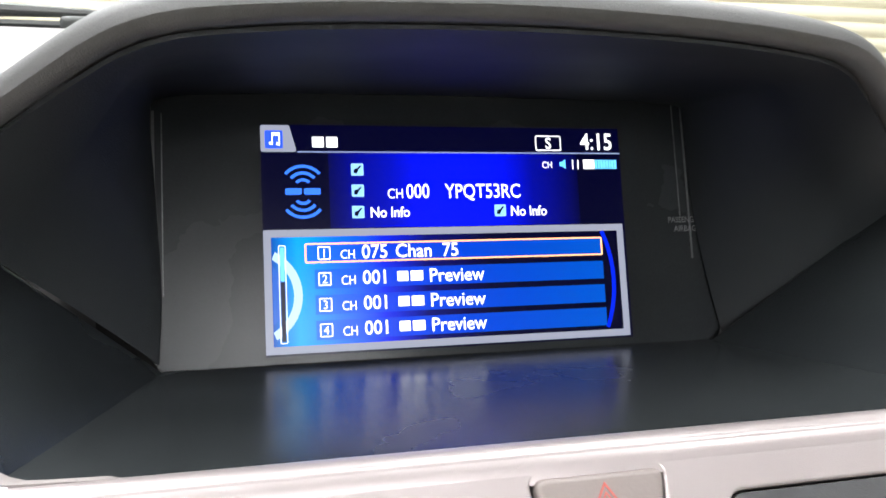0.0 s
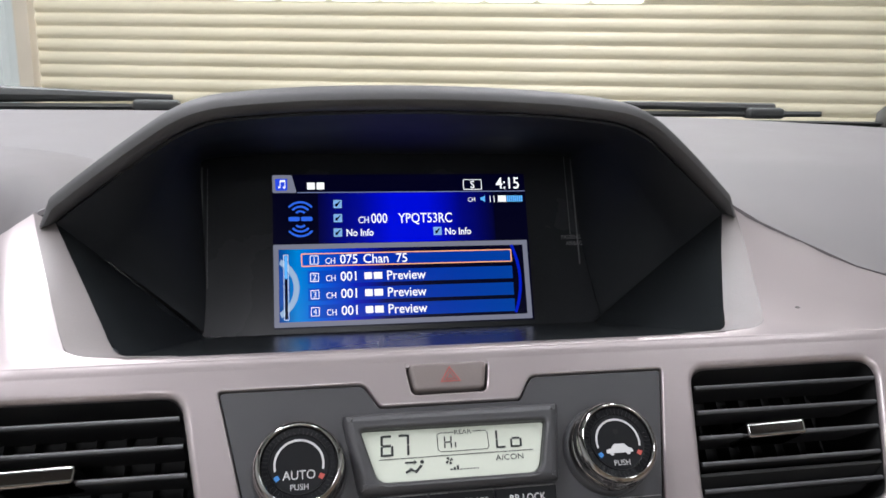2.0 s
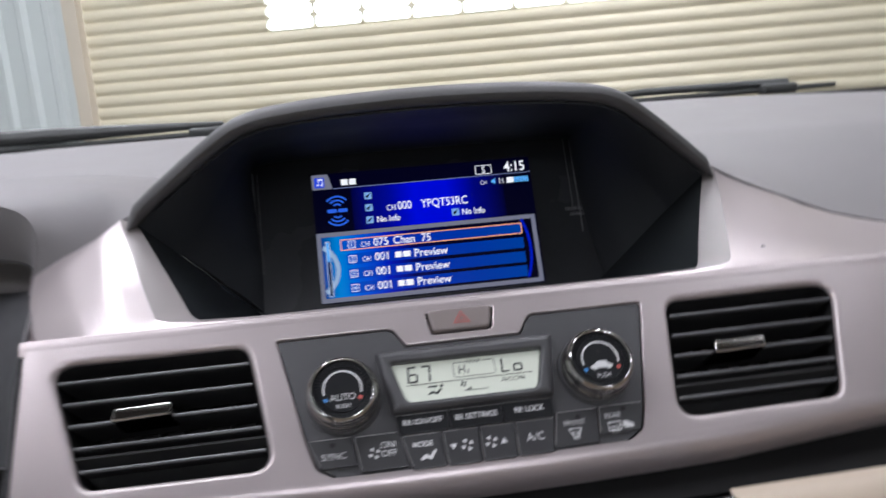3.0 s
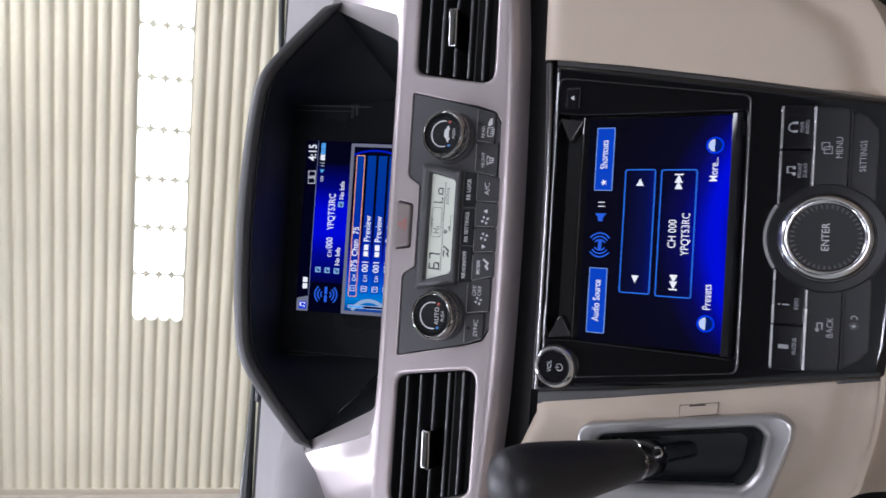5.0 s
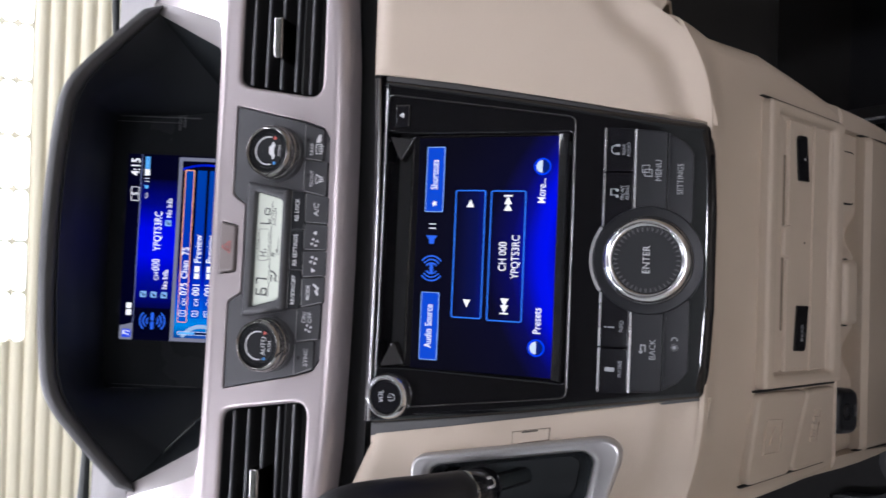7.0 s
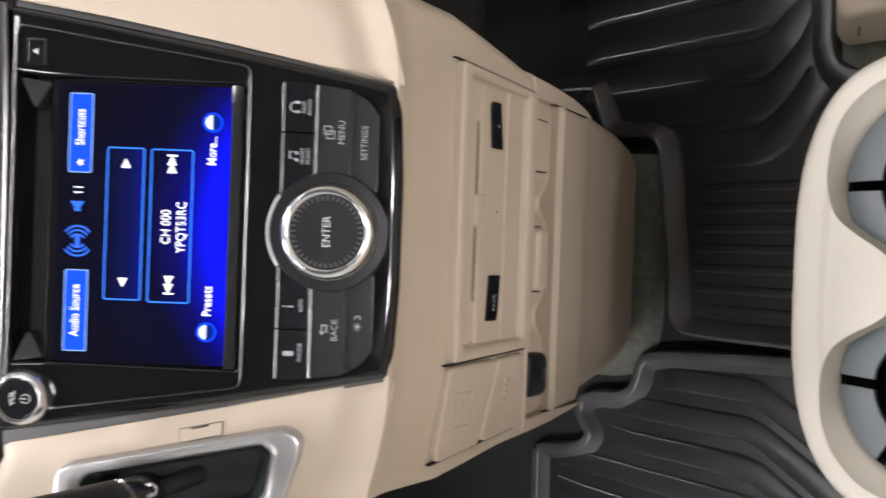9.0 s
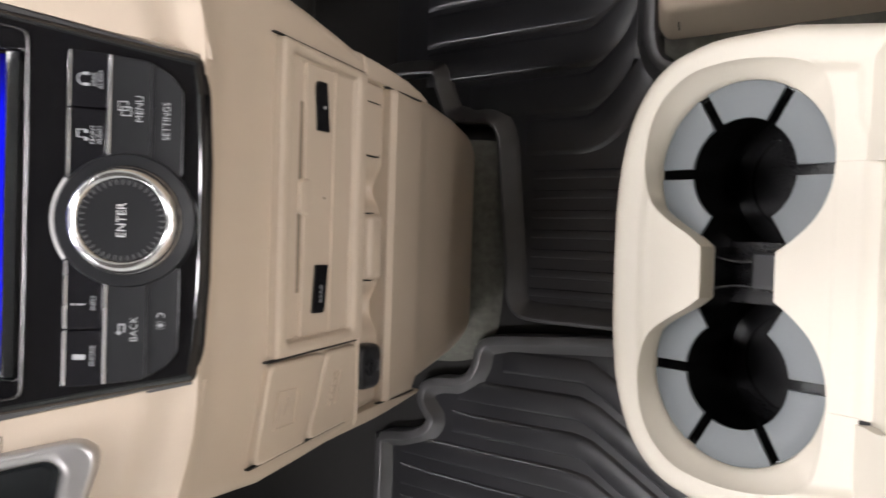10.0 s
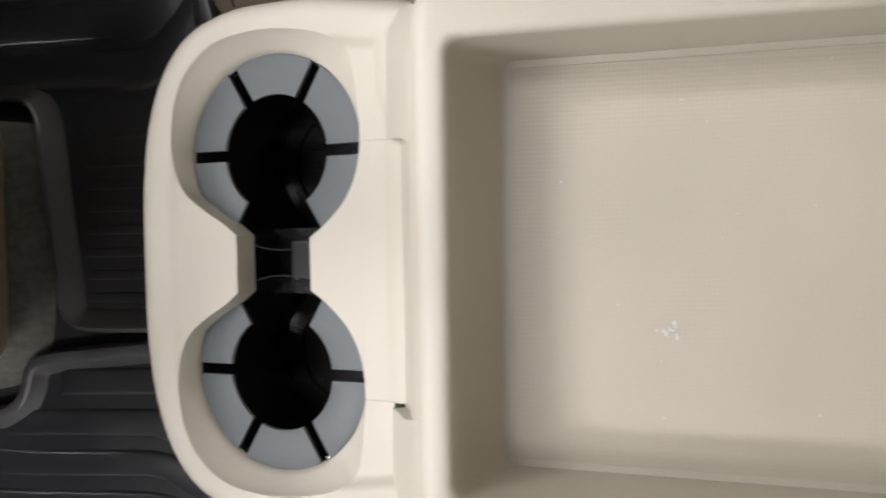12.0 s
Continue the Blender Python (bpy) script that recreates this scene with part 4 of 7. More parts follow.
def build_console():
    c = thing("centre_console", (CX, -0.4, 0.0), "light beige floor console with two cup holders and an open tray", "console")
    right = [(CX, 0.0345), (0.02, 0.0335), (0.055, 0.0285), (0.084, 0.0165), (0.1025, -0.004), (0.1110, -0.038), (0.1105, -0.075), (0.1015, -0.128)]
    out = [(2 * CX - x, v) for x, v in right[:0:-1]] + right
    out = flowing([(x, v - 0.0018 * min(1, max(0, (v + 0.05) / 0.06))) for x, v in out], 5)
    def side(v):
        return 0.1105 - CX - 0.17 * max(0, -0.075 - v)
    out = [(CX + min(side(v), max(-side(v), x - CX)), max(v, -0.130)) for x, v in out]
    # skirt of the body below the rim
    rows = []
    for dz, k in ((0.0006, 1.0), (-0.02, 1.0), (-0.06, 0.985), (-0.16, 0.955), (-0.315, 0.93)):
        rows.append([(CX + (x - CX) * k, CUPS @ Vector((x, y, 0)), dz) for x, y in out])
    sk = [[(x, q.y + (0.006 if dz < -0.05 else 0) - 0.02 * (-dz), max(q.z + dz, 0.0)) for x, q, dz in r] for r in rows]
    part("skirt", thicken(loft(sk, True), 0.002), BEIGE2, c, "beige side of the console")
    # two basins joined by a neck, each falling to a ring of flaps
    RAD, yc, DEEP = 0.0507, -0.0438, -0.0080
    xr, xl = 0.0367, 2 * CX - 0.0367
    def ease(t):
        t = min(1, max(0, t))
        return t * t * (3 - 2 * t)
    edge = [(-0.0053, -0.0270), (0.0010, -0.0190), (0.0080, -0.0075), (0.0160, 0.0030), (0.0240, 0.0082), (0.0360, 0.0100), (0.0490, 0.0098), (0.0650, 0.0068), (0.0800, -0.0015), (0.0918, -0.0175), (0.0960, -0.0400), (0.0950, -0.0620),
            (0.0905, -0.0815), (0.0835, -0.0912), (0.0710, -0.0950), (0.0570, -0.0966), (0.0420, -0.0976), (0.0260, -0.0958), (0.0120, -0.0895), (0.0010, -0.0795), (-0.0070, -0.0693)]
    edge = [(u, v) for u, v, w in flow3([(u, v, 0.0) for u, v in edge], 5)]
    hole = edge + [(2 * CX - u, v) for u, v in edge[::-1]]
    spans = [(Vector(a), Vector(b) - Vector(a)) for a, b in zip(out, out[1:]) if max(a[1], b[1]) > -0.1285]
    def height(u, v):
        """Broad rounded rim that falls a little to a flat between and behind the cups."""
        p = Vector((u, v))
        gap = min((p - a - b * min(1, max(0, (p - a).dot(b) / b.length_squared))).length for a, b in spans)
        r = 0.0080
        rim = 0.0078 - (r - math.sqrt(max(0, r * r - (r - min(r, gap)) ** 2)))
        rim -= 0.0016 * ease((gap - 0.009) / 0.010)
        return rim + ((0.0036 - 0.0016 * ease((yc - v) / 0.04)) - 0.0062) * ease((gap - 0.0185) / 0.0050)
    part("cup_rim", terrain(out, hole, height, 0.0022, (0.0012, 0.0026)), BEIGE2, c, "smooth light beige rim", m=CUPS)
    part("opening_wall", loft([[(u, v, height(u, v)) for u, v in hole], [(u, v, -0.012) for u, v in hole]], True), BEIGE2, c, m=CUPS)
    part("neck_wall", loft([[(u, v, -0.012) for u, v in hole], [(u, v, -0.040) for u, v in hole]], True), WELL, c, "black wall of the neck", m=CUPS)
    for cx, line in ((xr, edge), (xl, [(2 * CX - u, v) for u, v in edge])):
        rings = []
        for f, drop in ((1.0, 0.0), (0.97, 0.04), (0.91, 0.13), (0.82, 0.25), (0.55, 0.52), (0.25, 0.80), (0.06, 0.97), (0.0, 1.25)):
            ring = []
            for u, v in line:
                d = Vector((u - cx, v - yc))
                r1 = d.length
                r0 = min(RAD, r1 - 0.0006)
                top = height(u, v)
                q = d.normalized() * (r0 + (r1 - r0) * f)
                ring.append((cx + q.x, yc + q.y, top + (DEEP + 0.0015 - top) * drop))
            rings.append(ring)
        part("cup_seat", loft(rings), BEIGE2, c, "sloping light beige basin round the cup", m=CUPS)
    part("neck_insert", box(-0.0285, -0.0690, -0.022, -0.0080, -0.0495, -0.011, 0.002, 2), KEY, c, "dark block between the cups", m=CUPS)
    part("neck_floor", plate(rect(-0.038, -0.080, -0.002, -0.018), (), -0.036, 0.003, 0, 1), WELL, c, "black channel between the cups", m=CUPS)
    # cup wells and rubber flaps
    for name_x in (xr, xl):
        h = new("cup_holder")
        h.parent, h.location = c, Vector((name_x, -0.285, 0.33)) - Vector(c.location)
        h["label"] = "black cup well with six grey rubber flaps"
        prof = [(0.0505, DEEP - 0.0036), (0.0500, -0.034), (0.0470, -0.078), (0.0440, -0.084), (0.0, -0.084)]
        part("well", thicken(lathe(prof, 48, name_x, yc), 0.001), WELL, h, m=CUPS)
        part("well_ring", lathe([(0.036, -0.083), (0.036, -0.079), (0.031, -0.079), (0.031, -0.083)], 40, name_x, yc), WELL, h, m=CUPS)
        for k in range(9):
            w = -0.018 - 0.007 * k
            r = 0.0500 - 0.003 * max(0, (-0.034 - w) / 0.044)
            part("well_rib", lathe([(r, w + 0.0012), (r - 0.0007, w), (r, w - 0.0012)], 40, name_x, yc), WELL, h, m=CUPS)
        gap = 0.0029
        for k in range(6):
            mid = radians(60 * k)
            if math.cos(mid) * (1 if name_x > CX else -1) < -0.8:
                continue
            pts = []
            for r0, sgn in ((0.0303, 1), (0.0509, -1)):
                half = radians(30) - math.asin(gap / r0)
                seq = [mid + sgn * (-half + 2 * half * j / 8) for j in range(9)]
                pts += [(name_x + r0 * math.cos(a), yc + r0 * math.sin(a)) for a in seq]
            part("rubber_flap", plate(pts, (), DEEP, 0.002, 0.0006, 2, True), FLAP, h, m=CUPS)
    return c


def build_tray():
    c = thing("console_tray", (CX, -0.5, 0.36), "light beige open tray with a dotted rubber floor", "tray")
    # step up from the cups: sloping apron and hinge bar
    ap = [(-0.3430, 0.340), (-0.3475, 0.352), (-0.3510, 0.362), (-0.3560, 0.376), (-0.3610, 0.390), (-0.3660, 0.403), (-0.3700, 0.411), (-0.3745, 0.4152)]
    rows = []
    cols = sorted([j / 24 for j in range(25)] + [0.2105, 0.2135, 0.7465, 0.7495])
    for y, z in ap:
        k = min(1, max(0, (z - 0.35) / 0.06))
        x0, x1 = -0.1390 + 0.0115 * k ** 0.45, 0.0990 - 0.0115 * k ** 0.45
        x0, x1 = x0 + 0.016 * max(0, k - 0.55) ** 1.5, x1 - 0.016 * max(0, k - 0.55) ** 1.5 - 0.010 * max(0, k - 0.55)
        x0 += 0.010 * max(0, k - 0.55)
        row = []
        for f in cols:
            held = 0.212 < f < 0.748
            row.append((x0 + (x1 - x0) * f, y - 0.006 * abs(2 * f - 1) ** 30 - (0.0060 * (1 - max(0, k * 1.25 - 0.25)) if held else 0.0), z))
        rows.append(row)
    part("apron", thicken(loft(rows), 0.002), BEIGE2, c, "light beige step")
    leaf = [[(u, v, w) for u in (-0.0856, 0.0390)] for v, w in ((-0.0980, 0.0020), (-0.0986, 0.0025), (-0.1060, 0.0027), (-0.1095, 0.0025), (-0.1112, 0.0026), (-0.1130, 0.0036), (-0.1165, 0.0047), (-0.1250, 0.0052), (-0.1360, 0.0050))]
    rows = [[(p[0] + e * s, p[1], p[2] - d) for p, s in zip(r, (1, -1)) for e, d in (((0, 0.006), (0, 0.0006), (0.0006, 0)) if s > 0 else ((0.0006, 0), (0, 0.0006), (0, 0.006)))] for r in leaf]
    part("hinge_leaf", loft(rows), BEIGE2, c, "light beige hinge leaf with a rounded rear bar", m=CUPS)
    for x in (-0.0868, 0.0400):
        part("hinge_gap", plate(rect(x - 0.0011, -0.1215, x + 0.0011, -0.1135, 0.0004), (), 0.0032, 0.004, 0, 1), CAVITY, c, "dark gap at the hinge", m=CUPS)
    outer = rounded([(-0.1278, -0.3705), (0.0880, -0.3705), (0.1060, -0.95), (-0.1400, -0.95)], 0.016, 6)
    inner = rounded([(-0.1050, -0.3843), (0.0660, -0.3850), (0.0725, -0.80), (-0.1240, -0.80)], 0.0065, 6)
    fl = rounded([(-0.1045, -0.4005), (0.0655, -0.4020), (0.0725, -0.79), (-0.1235, -0.79)], 0.0050, 6)
    quarter = [radians(90 * j / 5) for j in range(6)]
    rim = [[(x, y, 0.388) for x, y in outer]]
    rim += [[(x, y, 0.4102 + 0.0080 * math.sin(a)) for x, y in shifted(outer, -0.0080 * (1 - math.cos(a)))] for a in quarter]
    rim += [[(x, y, 0.4142 + 0.0040 * math.cos(a)) for x, y in shifted(inner, 0.0040 * (1 - math.sin(a)))] for a in quarter]
    for k, z in ((0.06, 0.406), (0.40, 0.393), (0.76, 0.3815), (0.86, 0.3782), (0.94, 0.3757), (1.0, 0.3749), (1.08, 0.3747)):
        rim.append([(a[0] + (b[0] - a[0]) * k, a[1] + (b[1] - a[1]) * k, z) for a, b in zip(inner, fl)])
    part("tray_shell", loft(rim, True), BEIGE2, c, "smooth light beige rim and walls of the tray")
    part("tray_base", plate(shifted(fl, 0.0005), (), 0.3745, 0.004, 0, 1), BEIGE2, c)
    part("tray_mat", plate(shifted(fl, -0.0034), (), 0.3755, 0.0012, 0.0003, 2), TRAYMAT, c, "light beige rubber mat with fine dots")
    return c


def build_crumbs():
    rnd = random.Random(4)
    bm = bmesh.new()
    for k in range(26):
        x, y, s = (rnd.gauss(-0.0475, 0.0022), rnd.gauss(-0.4675, 0.0035), 0.0007) if k < 12 else (rnd.uniform(-0.09, 0.06), rnd.uniform(-0.56, -0.41), 0.0004)
        bmesh.ops.create_icosphere(bm, subdivisions=1, radius=s * rnd.uniform(0.6, 1.5), matrix=Matrix.Translation((x, y, 0.3759)) @ Matrix.Diagonal((1.4, 1, 0.6, 1)))
    ob = part("crumbs", bm, INK)
    tagged(ob, "tiny white crumbs on the tray mat", "crumbs", kind="stuff")


def tray_body(c):
    part("body", box(CX - 0.122, -0.95, 0.0, CX + 0.122, -0.345, 0.34, 0.01), BEIGE2, c)


def dotted(name, col):
    m = shader(name, col, 0.48, vary=0.05, blot=10)
    n, l = m.node_tree.nodes, m.node_tree.links
    co, vor, bump = n.new("ShaderNodeTexCoord"), n.new("ShaderNodeTexVoronoi"), n.new("ShaderNodeBump")
    vor.inputs["Scale"].default_value, vor.inputs["Randomness"].default_value = 520, 0.0
    bump.inputs["Strength"].default_value, bump.inputs["Distance"].default_value = 0.35, 0.0005
    l.new(co.outputs["Object"], vor.inputs["Vector"])
    l.new(vor.outputs["Distance"], bump.inputs["Height"])
    l.new(bump.outputs[0], n["Principled BSDF"].inputs["Normal"])
    return m


TRAYMAT = dotted("dotted_mat", (0.510, 0.464, 0.385))


# ---- floor mats and seats ----
def bar(path, width, high, lift=0.0):
    """A flat-topped rib along (x, y) points."""
    rows = []
    for k, (x, y) in enumerate(path):
        a, b = Vector(path[max(0, k - 1)]), Vector(path[min(len(path) - 1, k + 1)])
        d = (b - a).normalized()
        n = Vector((-d.y, d.x))
        end = high * (0.15 if k in (0, len(path) - 1) else 1.0)
        rows.append([(x + n.x * width * o, y + n.y * width * o, lift + end * h) for o, h in ((-0.62, -0.4), (-0.5, 0.75), (-0.42, 1.0), (0.42, 1.0), (0.5, 0.75), (0.62, -0.4))])
    return loft(rows)


def ridge(path, prof):
    """A rim of one section, (offset to the left, height), swept along (x, y) points."""
    rows = []
    for k, (x, y) in enumerate(path):
        a, b = Vector(path[max(0, k - 1)]), Vector(path[min(len(path) - 1, k + 1)])
        d = (b - a).normalized()
        rows.append([(x - d.y * o, y + d.x * o, h) for o, h in prof])
    return loft(rows)


def build_mats():
    flat_rim = [(-0.0075, -0.004), (-0.0068, 0.0115), (-0.0052, 0.0140), (-0.0020, 0.0148), (0.0030, 0.0146), (0.0052, 0.0130), (0.0080, 0.0080), (0.0150, 0.0024), (0.0165, 0.0)]
    p = thing("floor_mat", (0.3, -0.05, 0.0), "black ribbed rubber passenger mat over the tunnel", "floor mat", "floor mats")
    front = [(-0.0880, -0.36), (-0.0878, -0.20), (-0.0876, -0.0584), (-0.0878, -0.0148), (-0.0871, 0.0348), (-0.0826, 0.0529), (-0.0692, 0.0592), (-0.0545, 0.0597), (0.0, 0.0655), (0.0806, 0.0742), (0.1014, 0.0766), (0.1224, 0.0820), (0.1368, 0.0939), (0.1418, 0.1093), (0.1426, 0.1329), (0.1495, 0.1578), (0.1631, 0.1658), (0.1826, 0.1744), (0.2007, 0.1803), (0.2100, 0.2010), (0.2150, 0.34)]
    front = smooth_path(front)
    seat_side = smooth_path([(0.105, -0.34), (0.138, -0.210), (0.1610, -0.1440), (0.1705, -0.1181), (0.1748, -0.1092), (0.1819, -0.1019), (0.1940, -0.0967), (0.2095, -0.0942), (0.2438, -0.0929), (0.62, -0.0900)])
    part("sheet", plate(front + [(0.62, 0.34)] + seat_side[::-1], (), 0.0, 0.006, 0.0006, 1), RUBBER, p)
    part("raised_edge", ridge(front, [(0.0125, -0.004), (0.0122, 0.0120), (0.0108, 0.0150), (0.0080, 0.0160), (0.0050, 0.0148), (-0.0060, 0.0052), (-0.0085, 0.0022), (-0.0100, 0.0)]), RIM_LIT, p, "raised rubber edge, lightened as if catching light")
    part("raised_edge", ridge(seat_side, [(o * 1.2, h * 1.2) for o, h in flat_rim]), RIM_LIT, p, "raised rubber edge, lightened as if catching light")
    for k in range(7):
        x = -0.066 + 0.0225 * k
        part("rib", bar([(x, 0.046 - 0.35 * j / 9) for j in range(10)], 0.0085, 0.0018), RUBBER, p)
    for k in range(10):
        x = 0.112 + 0.0475 * k
        y1 = 0.060 if x < 0.13 else 0.140 if x < 0.18 else 0.21
        path = []
        for j in range(22):
            y = y1 - (y1 + (0.074 if x > 0.16 else 0.095)) * j / 21
            path.append((x + 13.0 * max(0, -0.014 - y) ** 2, y))
        part("rib", bar(path, 0.036, 0.0040), RUBBER, p)
    q = thing("floor_mat", (-0.4, -0.05, 0.0), "black ribbed rubber driver mat with a wavy edge", "floor mat", "floor mats")
    front = [(-0.098, -0.36), (-0.1085, -0.15), (-0.1140, -0.059), (-0.1200, 0.0173), (-0.1279, 0.0868), (-0.1386, 0.1049), (-0.1574, 0.1098), (-0.1737, 0.1192), (-0.1839, 0.1381), (-0.1882, 0.1695), (-0.1976, 0.1895), (-0.2141, 0.1933), (-0.2288, 0.1833), (-0.2368, 0.1766), (-0.2514, 0.1865), (-0.2635, 0.2133), (-0.2702, 0.2500), (-0.2797, 0.2614), (-0.31, 0.2620), (-0.70, 0.262)]
    front = smooth_path(front)
    part("sheet", plate(front + [(-0.70, -0.36)], (), 0.002, 0.006, 0.0006, 1), RUBBER, q)
    part("raised_edge", ridge(front, flat_rim), RIM_LIT, q, "raised rubber edge, lightened as if catching light")
    for k in range(12):
        x = -0.1515 - 0.0415 * k
        y1 = 0.078 if k < 1 else 0.142 if k < 2 else 0.150 if k < 3 else 0.232
        path = []
        for j in range(24):
            y = y1 - (y1 + 0.28) * j / 23
            path.append((x + 0.02 * min(0.15, max(0, 0.1 - y)) - 0.62 * max(0, -0.030 - y) ** 1.02, y))
        part("rib", bar(path, 0.0235, 0.0030, 0.002), RUBBER, q)


def build_seats():
    for s, lab in ((1, "beige leather passenger seat beside the console"), (-1, "beige leather driver seat beside the console")):
        t = thing("seat", (s * 0.42, -0.5, 0), lab, "seat", "front seats")
        x0, x1 = (0.235, 0.66) if s > 0 else (-0.69, -0.172)
        part("cushion", box(x0, -0.80, 0.20, x1, -0.205, 0.36, 0.045, 5), BEIGE_SEAT, t)
        part("base", box(x0 + 0.03, -0.78, 0.0, x1 - 0.03, -0.24, 0.21, 0.02, 2), BEIGE_SEAT, t, "beige plastic seat base")
        if s > 0:
            rings = [[(x, y, z) for x, y in rect(a, -0.45, 0.40, b, r, 6)] for a, b, z, r in ((0.2020, -0.1000, -0.01, 0.016), (0.2030, -0.1060, 0.020, 0.016), (0.2045, -0.1290, 0.080, 0.018), (0.2065, -0.1330, 0.088, 0.020), (0.2110, -0.1390, 0.0925, 0.022), (0.2200, -0.1500, 0.0940, 0.024))]
            bm = loft(rings, True)
            cap = [v for v in bm.verts if v.co.z > 0.0939]
            bm.faces.new(sorted(cap, key=lambda v: math.atan2(v.co.y + 0.30, v.co.x - 0.31)))
            cover = part("rail_cover", bm, BEIGE, t, "beige plastic seat rail cover")
            part("slot", box(-0.0020, -0.0007, -0.0120, 0.0012, 0.0007, 0.0120), CAVITY, cover, "small dark slot", smooth=False, m=pose(0.2040, -0.1370, 0.0466, 19.8))
        part("backrest", box(x0, -0.95, 0.33, x1, -0.80, 0.98, 0.05, 4), BEIGE_SEAT, t)


U_LEFT, SLOT_U, SLOT_W, SLOT_ROW = -1.705, -0.505, 0.3015, 23
build_garage()
build_door()
build_shell()
build_windscreen()
dash = build_dashboard()
chip = bmesh.new()
bmesh.ops.create_icosphere(chip, subdivisions=2, radius=0.0013, matrix=Matrix.Translation((0.2055, 0.1942, 0.79465)) @ Matrix.Rotation(0.32, 4, "X") @ Matrix.Diagonal((1.3, 0.9, 0.35, 1)))
part("paint_chip", chip, DASH, dash, "small grey chip in the silver paint")
build_lower_dash()
build_lower_stack()
build_console()
tray_body(build_tray())
build_crumbs()
build_mats()
build_seats()


# ---- upper display ----
STREAK = shader("painted_reflection", (0.075, 0.077, 0.08), 0.35, vary=0.5, blot=30)


def build_display():
    t = thing("display", (0, 0.33, 0.80), "dark glass display lit with a blue radio channel list", "display")
    M = SCREEN
    pane = rounded([(-0.1330, -0.0030), (0.1370, -0.0030), (0.1420, 0.0080), (0.1330, 0.1270), (-0.1420, 0.1270), (-0.1375, 0.0060)], 0.004)
    part("glass", plate(pane, (), 0.0, 0.003, 0.0005, 1), DARKGLASS, t, "dark smoked glass", m=M)
    def r(name, x0, y0, x1, y1, w, mat, rad=0.0, label=""):
        return decal(name, rect(x0 * mm, y0 * mm, x1 * mm, y1 * mm, rad * mm), M, w * mm, mat, t, label)
    def ring(name, x0, y0, x1, y1, k, w, mat, rad=0.0):
        return outline(name, rect(x0 * mm, y0 * mm, x1 * mm, y1 * mm, rad * mm), rect((x0 + k) * mm, (y0 + k) * mm, (x1 - k) * mm, (y1 - k) * mm, max(0, rad - k) * mm), M, w * mm, mat, t)
    def tx(s, x0, y, h, w, mat=L_WHITE, wide=0.88, align="LEFT", bold=0.0):
        return writing("letters", s, x0 * mm, y * mm, h * mm, M, w * mm, mat, t, wide, align, "lit letters", bold)
    r("screen_field", -88.5, 1.5, 90, 107.5, 0.2, L_DARK, label="dark lit field of the display")
    # heading
    decal("tab", rounded([(-0.0885, 0.0946), (-0.0722, 0.0946), (-0.0755, 0.1072), (-0.0885, 0.1072)], 0.0012), M, 0.4 * mm, L_GREY, t, "grey-blue heading tab")
    r("music_icon", -86.5, 96.2, -78.5, 104.6, 0.6, lit("screen_icon_blue", (0.02, 0.06, 0.65), 1.0), 0.8)
    r("note", -84.6, 97.9, -83.0, 99.2, 0.8, L_WHITE)
    r("note", -81.4, 97.6, -79.8, 98.9, 0.8, L_WHITE)
    r("note", -83.5, 98.5, -83.0, 103.4, 0.8, L_WHITE)
    r("note", -80.3, 98.2, -79.8, 103.4, 0.8, L_WHITE)
    r("note", -83.5, 102.2, -79.8, 103.6, 0.8, L_WHITE)
    r("name_bar", -65.2, 96.8, -59.8, 101.8, 0.6, L_WHITE, 0.6, "white bar")
    r("name_bar", -58.7, 96.8, -53.4, 101.8, 0.6, L_WHITE, 0.6, "white bar")
    r("line", -72, 94.4, 90, 95.0, 0.4, L_LINE)
    ring("box", 44.7, 95.9, 58.3, 103.6, 0.5, 0.4, L_WHITE, 1.0)
    tx("S", 51.5, 97.0, 5.6, 0.4, align="CENTER", bold=0.02)
    tx("4:15", 77.6, 96.6, 8.4, 0.4, align="CENTER", wide=0.86, bold=0.02)
    # upper field
    decal("blue_field", rect(-0.058, 0.0588, 0.066, 0.0942), M, 0.4 * mm, lit_ramp("screen_blue_field", 0, -0.062, 0.068, [(0, (0, 0, 0.01)), (0.26, (0, 0.002, 0.35)), (0.42, (0, 0.003, 0.85)), (0.62, (0, 0.003, 0.80)), (0.80, (0, 0.001, 0.22)), (1, (0, 0, 0.01))], 0.72), t, "glowing blue field")
    tx("CH", 47.4, 87.0, 3.4, 0.6, wide=0.8)
    tx("11", 62.4, 86.5, 5.0, 0.6, wide=0.8)
    decal("speaker_icon", [(0.0568, 0.0880), (0.0582, 0.0880), (0.0600, 0.0866), (0.0600, 0.0916), (0.0582, 0.0902), (0.0568, 0.0902)], M, 0.6 * mm, L_CYAN, t)
    r("bar", 69.6, 86.7, 75.6, 91.4, 0.6, L_WHITE)
    for k in range(8):
        r("bar", 76.0 + 1.5 * k, 86.7, 77.2 + 1.5 * k, 91.3, 0.6, L_CYAN)
    for k, (ra, rb) in enumerate(((9.4, 10.8), (6.2, 7.6), (3.0, 4.4))):
        decal("wave", [(x * mm, y * mm) for x, y in arc_band(-70, 77.8, ra, rb, 40, 140, 12)], M, 0.6 * mm, L_LOGO, t)
        decal("wave", [(x * mm, y * mm) for x, y in arc_band(-70, 74.2, ra, rb, 220, 320, 12)], M, 0.6 * mm, L_LOGO, t)
    r("logo_bar", -78, 74.6, -70.6, 77.6, 0.6, L_LOGO, 0.8, "blue bar")
